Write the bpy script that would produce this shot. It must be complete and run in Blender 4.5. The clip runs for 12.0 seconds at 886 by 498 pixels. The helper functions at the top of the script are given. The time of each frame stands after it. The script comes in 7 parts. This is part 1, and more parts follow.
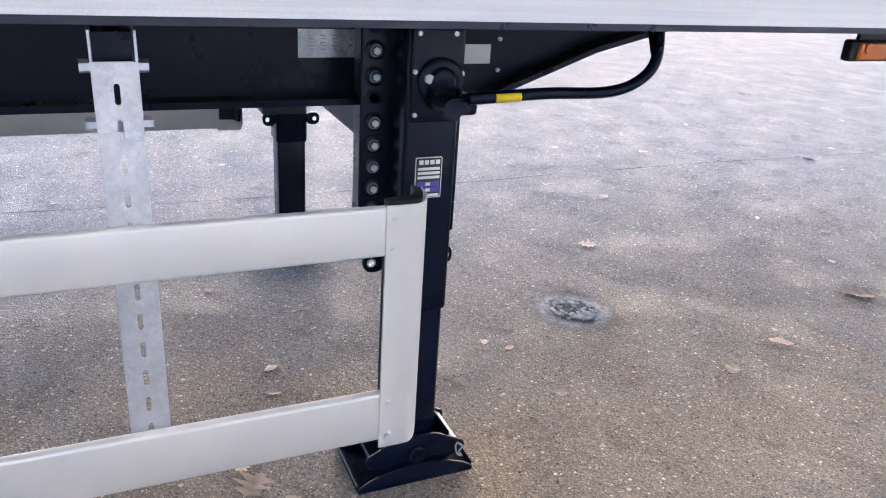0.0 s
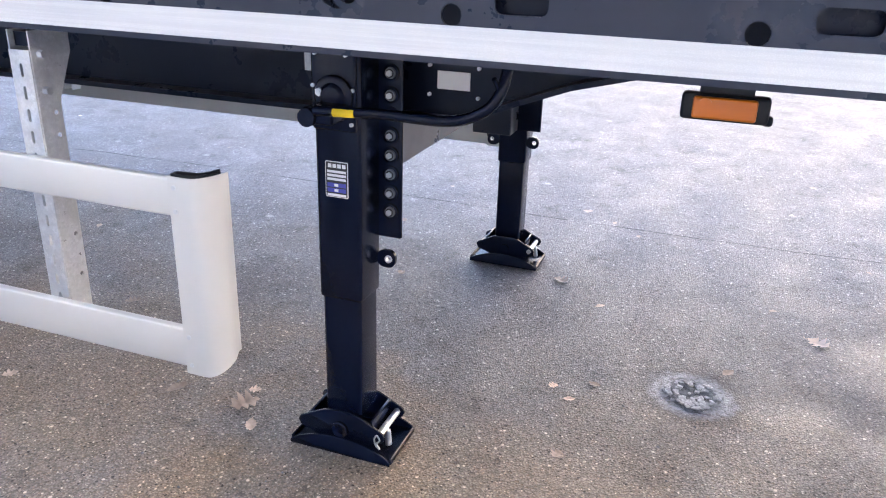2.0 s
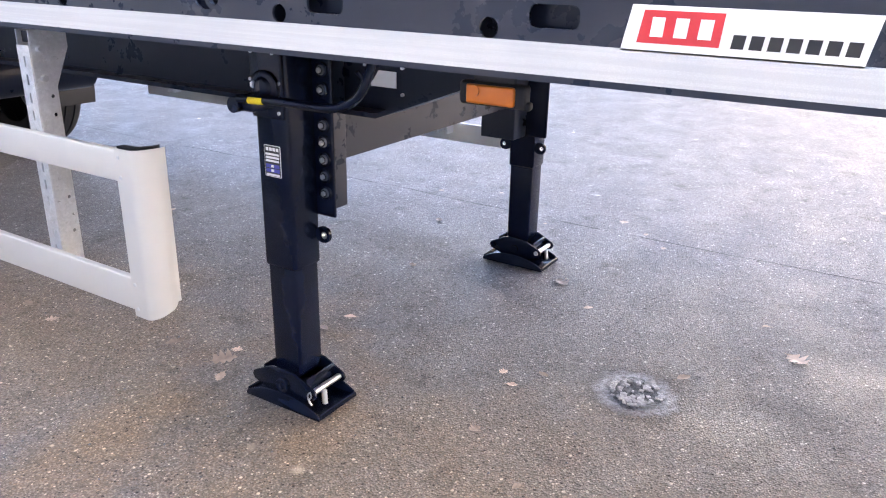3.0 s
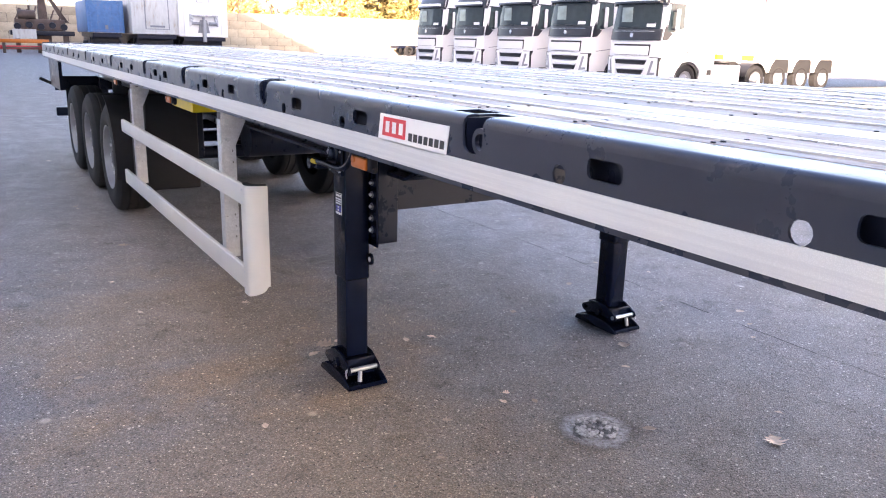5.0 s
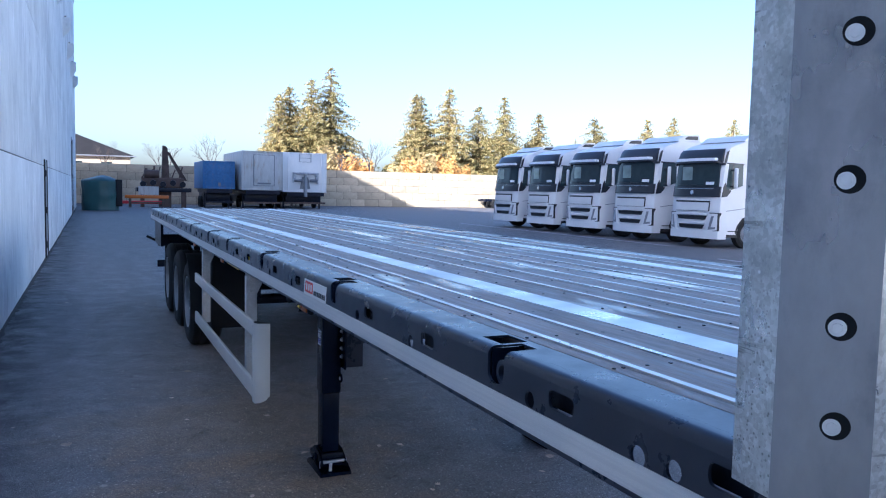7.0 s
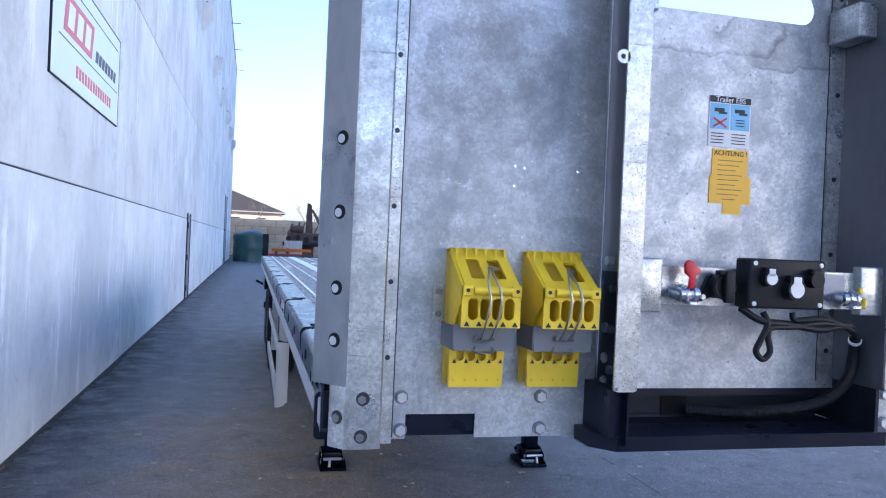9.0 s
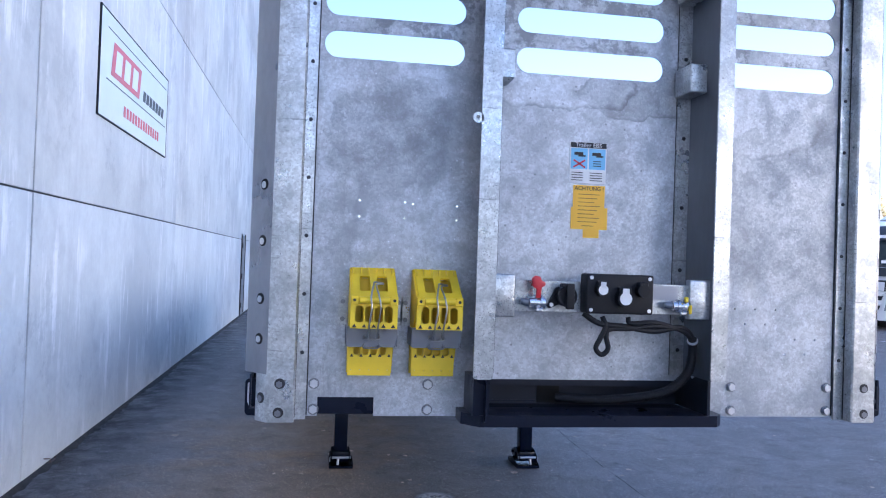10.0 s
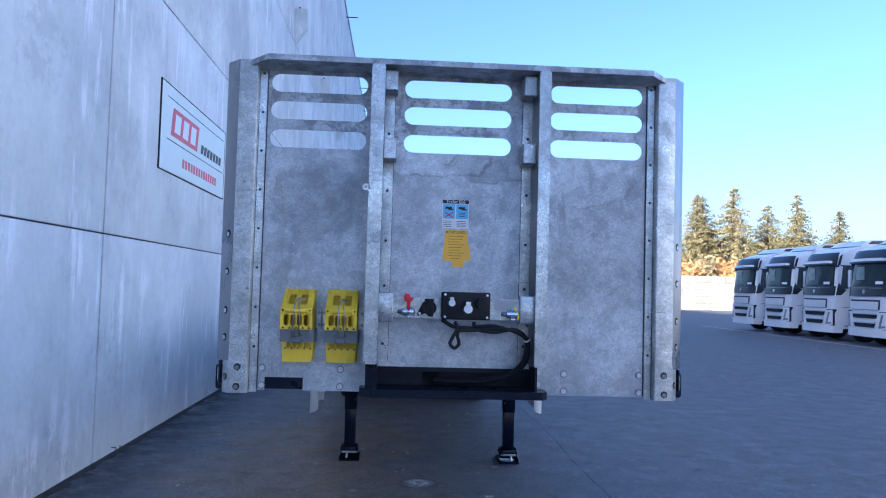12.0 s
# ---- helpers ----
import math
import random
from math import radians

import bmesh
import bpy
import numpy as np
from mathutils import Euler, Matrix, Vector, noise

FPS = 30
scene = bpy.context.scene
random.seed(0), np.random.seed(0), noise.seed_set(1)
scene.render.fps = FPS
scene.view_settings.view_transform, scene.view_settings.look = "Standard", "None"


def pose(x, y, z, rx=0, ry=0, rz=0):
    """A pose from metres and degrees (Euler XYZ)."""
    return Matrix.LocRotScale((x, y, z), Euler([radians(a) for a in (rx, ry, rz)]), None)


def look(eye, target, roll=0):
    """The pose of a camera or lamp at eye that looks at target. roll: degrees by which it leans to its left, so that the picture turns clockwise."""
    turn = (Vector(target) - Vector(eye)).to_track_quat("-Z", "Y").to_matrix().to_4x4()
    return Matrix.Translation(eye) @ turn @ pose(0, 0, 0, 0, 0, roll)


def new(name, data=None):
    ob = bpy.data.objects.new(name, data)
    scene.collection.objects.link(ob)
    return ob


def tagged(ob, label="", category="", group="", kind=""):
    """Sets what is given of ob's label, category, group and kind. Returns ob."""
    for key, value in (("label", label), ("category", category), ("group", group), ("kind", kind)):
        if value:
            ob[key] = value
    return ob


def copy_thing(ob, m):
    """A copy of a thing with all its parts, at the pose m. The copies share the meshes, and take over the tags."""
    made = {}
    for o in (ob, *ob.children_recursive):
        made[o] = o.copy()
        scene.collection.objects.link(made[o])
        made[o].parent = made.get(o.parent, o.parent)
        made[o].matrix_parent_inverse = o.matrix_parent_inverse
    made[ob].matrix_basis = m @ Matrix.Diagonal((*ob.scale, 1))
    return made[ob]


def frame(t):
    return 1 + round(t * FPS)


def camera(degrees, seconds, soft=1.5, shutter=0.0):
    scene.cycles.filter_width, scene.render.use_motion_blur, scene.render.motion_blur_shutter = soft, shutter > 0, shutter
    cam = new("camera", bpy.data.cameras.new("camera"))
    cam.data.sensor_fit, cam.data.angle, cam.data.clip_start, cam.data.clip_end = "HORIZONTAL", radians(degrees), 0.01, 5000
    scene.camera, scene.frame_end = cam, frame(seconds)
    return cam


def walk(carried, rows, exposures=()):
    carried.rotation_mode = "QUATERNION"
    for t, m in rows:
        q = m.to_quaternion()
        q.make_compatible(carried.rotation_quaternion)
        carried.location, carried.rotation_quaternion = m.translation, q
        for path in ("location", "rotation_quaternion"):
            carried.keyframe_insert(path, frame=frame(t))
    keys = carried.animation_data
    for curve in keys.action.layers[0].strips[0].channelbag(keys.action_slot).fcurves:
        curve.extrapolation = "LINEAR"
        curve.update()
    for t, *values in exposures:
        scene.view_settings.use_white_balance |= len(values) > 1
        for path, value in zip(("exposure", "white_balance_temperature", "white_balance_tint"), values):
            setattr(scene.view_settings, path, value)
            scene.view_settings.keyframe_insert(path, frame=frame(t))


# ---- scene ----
cam = camera(59.9, 12.0, soft=1.1)
EXPOSURES = [(0.0, 3.4, 6600, 23), (1.0, 3.48, 6550, 22), (2.5, 3.72, 6750, 24), (4.5, 3.6, 7100, 28), (5.5, 2.68, 6700, 29), (6.0, 2.15, 5800, 22), (6.5, 1.5, 4900, 18), (8.5, 1.92, 5100, 19), (9.5, 2.12, 5400, 23), (10.5, 1.7, 5080, 22), (12.0, 1.36, 4640, 20)]
PATH = [
    (0, (-2.504, 4.932, 1.469), (-0.825, 4.163, 0.701), 3.8),
    (0.5, (-2.563, 4.518, 1.485), (-0.765, 4.146, 0.693), 2.6),
    (1, (-2.646, 4.099, 1.516), (-0.808, 4.11, 0.727), 2.2),
    (1.5, (-2.633, 3.698, 1.502), (-0.816, 4.037, 0.738), 2.1),
    (2, (-2.682, 3.246, 1.532), (-0.933, 3.869, 0.788), 1.8),
    (2.5, (-2.667, 2.841, 1.528), (-1.004, 3.689, 0.81), 1.5),
    (2.7, (-2.643, 2.698, 1.524), (-1.007, 3.6, 0.811), 1.2),
    (4.3, (-2.42, 1.479, 1.571), (-1.17, 2.903, 0.932), 2.3),
    (4.5, (-2.381, 1.331, 1.598), (-1.2, 2.822, 0.981), 2.1),
    (5, (-2.313, 0.898, 1.666), (-1.294, 2.538, 1.144), 1.5),
    (5.5, (-2.359, 0.503, 1.724), (-1.402, 2.212, 1.318), 1.6),
    (6, (-2.365, 0.069, 1.76), (-1.451, 1.823, 1.461), 1.4),
    (6.5, (-2.27, -0.335, 1.875), (-1.402, 1.453, 1.653), 1.2),
    (6.6, (-2.25, -0.39, 1.895), (-1.389, 1.402, 1.68), 0.9),
    (6.7, (-2.251, -0.477, 1.904), (-1.393, 1.318, 1.705), 0.9),
    (8.3, (-1.774, -1.603, 1.826), (-1.174, 0.305, 1.789), 2.7),
    (8.5, (-1.721, -1.754, 1.833), (-1.147, 0.162, 1.806), 2.5),
    (9, (-1.48, -2.114, 1.842), (-0.996, -0.173, 1.835), 2.5),
    (9.5, (-1.265, -2.456, 1.859), (-0.854, -0.499, 1.871), 2.1),
    (10, (-1.053, -2.838, 1.874), (-0.729, -0.865, 1.905), 2.0),
    (10.5, (-0.804, -3.182, 1.88), (-0.565, -1.197, 1.936), 1.9),
    (11, (-0.64, -3.535, 1.89), (-0.452, -1.546, 1.963), 1.9),
    (11.5, (-0.517, -3.917, 1.89), (-0.358, -1.925, 1.976), 1.8),
    (12, (-0.329, -4.225, 1.875), (-0.21, -2.231, 1.972), 1.6),
]
walk(cam, [(t, look(e, g, r)) for t, e, g, r in PATH], EXPOSURES)

# ---- world and sun ----
SUN_WAY = Vector((1.0, 0.8, -0.457)).normalized()
world = bpy.data.worlds.new("sky")
scene.world = world
world.use_nodes = True
wn = world.node_tree
wn.nodes.clear()
sky = wn.nodes.new("ShaderNodeTexSky")
sky.sky_type = "NISHITA"
sky.sun_disc = False
sky.sun_elevation = math.asin(-SUN_WAY.z)
sky.sun_rotation = math.atan2(-SUN_WAY.x, -SUN_WAY.y)
sky.air_density, sky.dust_density, sky.ozone_density = 1.0, 2.3, 1.5
bg = wn.nodes.new("ShaderNodeBackground")
bg.inputs[1].default_value = 0.113
wo = wn.nodes.new("ShaderNodeOutputWorld")
wn.links.new(sky.outputs[0], bg.inputs[0])
wn.links.new(bg.outputs[0], wo.inputs[0])
sun = new("sun", bpy.data.lights.new("sun", "SUN"))
sun.data.energy, sun.data.angle, sun.data.color = 5.0, radians(0.5), (1.0, 0.86, 0.64)
sun.matrix_world = look((0, 0, 30), Vector((0, 0, 30)) + SUN_WAY)

# ---- materials ----
def mat(name, color, rough=0.6, metal=0.0, var=0.12, scale=6.0, bump=0.0, bump_scale=60.0, fine=0.0, fine_scale=120.0,
        stain=None, stain_scale=2.0, stain_at=0.62, rvar=0.0, stretch=(1, 1, 1), coat=0.0, rand=0.0):
    """A painted or raw surface: base colour, broad and fine variation, stains, gloss variation and relief."""
    m = bpy.data.materials.new(name)
    m.use_nodes = True
    nt = m.node_tree
    b = nt.nodes["Principled BSDF"]
    b.inputs["Roughness"].default_value = rough
    b.inputs["Metallic"].default_value = metal
    b.inputs["Coat Weight"].default_value = coat
    tc = nt.nodes.new("ShaderNodeTexCoord")
    mp = nt.nodes.new("ShaderNodeMapping")
    mp.inputs["Scale"].default_value = stretch
    nt.links.new(tc.outputs["Object"], mp.inputs[0])

    def nz(sc, detail=5.0, rg=0.6):
        n = nt.nodes.new("ShaderNodeTexNoise")
        n.inputs["Scale"].default_value, n.inputs["Detail"].default_value, n.inputs["Roughness"].default_value = sc, detail, rg
        nt.links.new(mp.outputs[0], n.inputs["Vector"])
        return n.outputs["Fac"]

    def ramp(src, lo, hi, a, c):
        r = nt.nodes.new("ShaderNodeMapRange")
        r.inputs[1].default_value, r.inputs[2].default_value, r.inputs[3].default_value, r.inputs[4].default_value = lo, hi, a, c
        nt.links.new(src, r.inputs[0])
        return r.outputs[0]

    def mix(kind, fac, a, c):
        n = nt.nodes.new("ShaderNodeMix")
        n.data_type, n.blend_type = "RGBA", kind
        for sock, val in ((n.inputs[0], fac), (n.inputs[6], a), (n.inputs[7], c)):
            if isinstance(val, (int, float)):
                sock.default_value = val
            elif isinstance(val, tuple):
                sock.default_value = (*val, 1)
            else:
                nt.links.new(val, sock)
        return n.outputs[2]

    col = mix("MIX", ramp(nz(scale), 0.3, 0.7, 0, 1), tuple(c * (1 - var) for c in color), tuple(min(1, c * (1 + var)) for c in color))
    if fine:
        col = mix("MIX", ramp(nz(fine_scale, 3), 0.35, 0.65, 0, 1), col, mix("MULTIPLY", 1.0, col, (1 - fine, 1 - fine, 1 - fine)))
    if stain:
        col = mix("MIX", ramp(nz(stain_scale, 8, 0.7), stain_at - 0.06, stain_at + 0.06, 0, 0.75), col, stain)
    if rand:
        oi = nt.nodes.new("ShaderNodeObjectInfo")
        hs = nt.nodes.new("ShaderNodeHueSaturation")
        nt.links.new(ramp(oi.outputs["Random"], 0, 1, 1 - rand, 1 + rand), hs.inputs["Value"])
        nt.links.new(col, hs.inputs["Color"])
        col = hs.outputs[0]
    nt.links.new(col, b.inputs["Base Color"])
    if rvar:
        nt.links.new(ramp(nz(scale * 1.7), 0.3, 0.7, max(0.03, rough - rvar), min(1, rough + rvar)), b.inputs["Roughness"])
    if bump:
        bp = nt.nodes.new("ShaderNodeBump")
        bp.inputs["Strength"].default_value, bp.inputs["Distance"].default_value = bump, 0.01
        nt.links.new(nz(bump_scale, 4), bp.inputs["Height"])
        nt.links.new(bp.outputs[0], b.inputs["Normal"])
    return m


M = {}
M["black"] = mat("black_paint", (0.007, 0.01, 0.022), 0.32, var=0.15, rvar=0.08, bump=0.03, bump_scale=90)
M["leg"] = mat("black_leg_paint", (0.003, 0.006, 0.018), 0.2, var=0.2, rvar=0.07, bump=0.04, bump_scale=70)
M["rail"] = mat("dark_grey_rail_paint", (0.018, 0.023, 0.038), 0.3, var=0.08, rvar=0.06, bump=0.02, bump_scale=150)
M["guard"] = mat("anodised_guard", (0.63, 0.62, 0.6), 0.38, metal=0.25, var=0.04, scale=3, rvar=0.05)
M["washer"] = mat("dull_steel_washer", (0.22, 0.23, 0.25), 0.45, metal=0.7, var=0.15, scale=40)
M["rivet"] = mat("dark_rivet_head", (0.05, 0.05, 0.055), 0.4, metal=0.6, var=0.2, scale=60)
M["recess"] = mat("matt_black_recess", (0.008, 0.011, 0.02), 0.6, var=0.2, scale=8)
M["void"] = mat("dark_void", (0.002, 0.002, 0.002), 0.9, var=0.1)
M["bolt"] = mat("zinc_bolt", (0.6, 0.62, 0.64), 0.35, metal=0.8, var=0.1, scale=30)
M["steel"] = mat("steel_wire", (0.4, 0.41, 0.42), 0.35, metal=0.9, var=0.1, scale=30)
M["rubber"] = mat("tyre_rubber", (0.014, 0.014, 0.015), 0.75, var=0.2, bump=0.1, bump_scale=80)
M["plastic"] = mat("black_plastic", (0.009, 0.009, 0.011), 0.55, var=0.15)
M["yellow"] = mat("yellow_plastic", (0.82, 0.58, 0.01), 0.45, var=0.07, scale=9)
M["grey_pl"] = mat("grey_plastic", (0.17, 0.18, 0.2), 0.5, var=0.06)
M["pale_print"] = mat("pale_grey_print", (0.4, 0.4, 0.41), 0.5, var=0.05)
M["red"] = mat("red_plastic", (0.55, 0.02, 0.03), 0.4, var=0.05)
M["orange"] = mat("amber_lens", (0.5, 0.12, 0.002), 0.35, var=0.1, coat=0.1)
M["white"] = mat("white_sticker", (0.78, 0.78, 0.78), 0.4, var=0.03)
M["board"] = mat("painted_sign_board", (0.72, 0.77, 0.73), 0.45, var=0.04, scale=2)
M["ink"] = mat("black_ink", (0.02, 0.02, 0.022), 0.5, var=0.05)
M["logo_red"] = mat("red_print", (0.62, 0.03, 0.04), 0.4, var=0.04)
M["blue_print"] = mat("blue_print", (0.05, 0.06, 0.36), 0.4, var=0.05)
M["sky_print"] = mat("light_blue_print", (0.2, 0.5, 0.75), 0.4, var=0.05)
M["faint"] = mat("brown_print", (0.3, 0.16, 0.03), 0.5, var=0.05)
M["amber_print"] = mat("orange_print", (0.92, 0.52, 0.03), 0.45, var=0.05)
M["wood"] = mat("deck_plywood", (0.31, 0.24, 0.2), 0.5, var=0.3, scale=5, fine=0.25, fine_scale=60, stain=(0.3, 0.29, 0.28), stain_scale=3, stain_at=0.6, rvar=0.12, stretch=(6, 0.5, 1), rand=0.16, bump=0.06, bump_scale=30)
M["strip"] = mat("deck_steel_strip", (0.74, 0.72, 0.69), 0.36, metal=0.6, var=0.2, scale=3, rvar=0.14)
M["blocks"] = mat("concrete_block", (0.52, 0.43, 0.3), 0.9, var=0.18, scale=1.2, fine=0.16, fine_scale=12, stain=(0.36, 0.29, 0.2), stain_scale=0.9, stain_at=0.64, rand=0.16, bump=0.1, bump_scale=8)
M["truck"] = mat("white_cab_paint", (0.72, 0.72, 0.71), 0.3, var=0.05, scale=1, coat=0.25)
M["glass_dark"] = mat("dark_cab_glass", (0.022, 0.034, 0.038), 0.06, var=0.25, scale=2)
M["glass_dark"].node_tree.nodes["Principled BSDF"].inputs["Specular IOR Level"].default_value = 0.3
M["glass_side"] = mat("green_cab_glass", (0.05, 0.075, 0.078), 0.08, var=0.2, scale=2)
M["through_light"] = mat("see_through_tint", (0.2, 0.26, 0.25), 0.15, var=0.25, scale=2)
M["visor"] = mat("dark_cab_trim", (0.02, 0.022, 0.028), 0.3, var=0.1)
M["grille"] = mat("grille_black", (0.012, 0.012, 0.013), 0.5, var=0.1)
M["rim"] = mat("grey_wheel_rim", (0.26, 0.27, 0.29), 0.42, metal=0.5, var=0.1, scale=8)
M["chrome"] = mat("alloy", (0.65, 0.66, 0.68), 0.25, metal=0.9, var=0.05)
M["blue_box"] = mat("blue_container_paint", (0.045, 0.16, 0.36), 0.5, var=0.2, scale=1.5, fine=0.2, fine_scale=5, stain=(0.1, 0.13, 0.2), stain_scale=1.5, stain_at=0.58)
M["box_white"] = mat("box_body_white", (0.5, 0.5, 0.48), 0.5, var=0.1, scale=1, fine=0.12, fine_scale=3, stain=(0.33, 0.26, 0.19), stain_scale=1.6, stain_at=0.6, stretch=(1.6, 1.6, 0.45))
M["box_pale"] = mat("white_panel_paint", (0.56, 0.56, 0.55), 0.4, var=0.04, scale=1)
M["tank"] = mat("green_tank_plastic", (0.02, 0.07, 0.07), 0.4, var=0.15, scale=1)
M["rust"] = mat("rusty_machine", (0.09, 0.055, 0.04), 0.7, var=0.4, scale=1.5)
M["bark"] = mat("bark", (0.09, 0.065, 0.05), 0.9, var=0.3, scale=2)
M["twig"] = mat("bare_twigs", (0.075, 0.06, 0.055), 0.9, var=0.3, scale=2)
M["needle"] = mat("conifer_needles", (0.33, 0.29, 0.12), 0.7, var=0.3, scale=0.7, rand=0.2)
M["needle2"] = mat("dry_conifer_needles", (0.4, 0.3, 0.13), 0.7, var=0.3, scale=0.7, rand=0.2)
M["shrub"] = mat("autumn_shrub", (0.6, 0.33, 0.1), 0.8, var=0.4, scale=1)
M["leaf"] = mat("dry_leaf", (0.5, 0.39, 0.31), 0.7, var=0.3, scale=20, rand=0.45)
M["shard"] = mat("pale_shards", (0.46, 0.46, 0.47), 0.85, var=0.3, scale=60, rand=0.35, bump=0.4, bump_scale=120)
M["patch"] = mat("lime_patch", (0.2, 0.203, 0.213), 0.9, var=0.65, scale=45, fine=0.4, fine_scale=160, bump=0.5, bump_scale=60)
M["paint_line"] = mat("worn_line_paint", (0.6, 0.6, 0.6), 0.8, var=0.2, scale=8)
M["roof_tile"] = mat("house_roof", (0.013, 0.012, 0.014), 0.95, var=0.2, scale=1)
M["house_wall"] = mat("pale_house_plaster", (0.45, 0.36, 0.27), 0.85, var=0.06, scale=1)
M["seam"] = mat("asphalt_seam", (0.035, 0.034, 0.034), 0.8, var=0.3, scale=6)


def nodes_of(name):
    m = bpy.data.materials.new(name)
    m.use_nodes = True
    nt = m.node_tree
    tc = nt.nodes.new("ShaderNodeTexCoord")

    def noise_tex(sc, detail=4.0, rg=0.6, stretch=None):
        n = nt.nodes.new("ShaderNodeTexNoise")
        n.inputs["Scale"].default_value, n.inputs["Detail"].default_value, n.inputs["Roughness"].default_value = sc, detail, rg
        src = tc.outputs["Object"]
        if stretch:
            mp = nt.nodes.new("ShaderNodeMapping")
            mp.inputs["Scale"].default_value = stretch
            nt.links.new(src, mp.inputs[0])
            src = mp.outputs[0]
        nt.links.new(src, n.inputs["Vector"])
        return n.outputs["Fac"]

    def cells(sc):
        v = nt.nodes.new("ShaderNodeTexVoronoi")
        v.inputs["Scale"].default_value = sc
        nt.links.new(tc.outputs["Object"], v.inputs["Vector"])
        sep = nt.nodes.new("ShaderNodeSeparateColor")
        nt.links.new(v.outputs["Color"], sep.inputs[0])
        return sep.outputs, v.outputs["Distance"]

    def rng(src, lo, hi, a, c):
        r = nt.nodes.new("ShaderNodeMapRange")
        for k, v in enumerate((lo, hi, a, c)):
            r.inputs[k + 1].default_value = v
        nt.links.new(src, r.inputs[0])
        return r.outputs[0]

    def mix(fac, a, c, kind="MIX"):
        n = nt.nodes.new("ShaderNodeMix")
        n.data_type, n.blend_type = "RGBA", kind
        for sock, val in ((n.inputs[0], fac), (n.inputs[6], a), (n.inputs[7], c)):
            if isinstance(val, tuple):
                sock.default_value = (*val, 1)
            elif isinstance(val, float):
                sock.default_value = val
            else:
                nt.links.new(val, sock)
        return n.outputs[2]

    def times(a, b):
        n = nt.nodes.new("ShaderNodeMath")
        n.operation = "MULTIPLY"
        nt.links.new(a, n.inputs[0])
        nt.links.new(b, n.inputs[1])
        return n.outputs[0]

    def bump(height, strength, distance):
        bp = nt.nodes.new("ShaderNodeBump")
        bp.inputs["Strength"].default_value, bp.inputs["Distance"].default_value = strength, distance
        nt.links.new(height, bp.inputs["Height"])
        nt.links.new(bp.outputs[0], nt.nodes["Principled BSDF"].inputs["Normal"])

    return m, nt, nt.nodes["Principled BSDF"], noise_tex, cells, rng, mix, times, bump


PATCH_AT = (-0.06, 3.185)


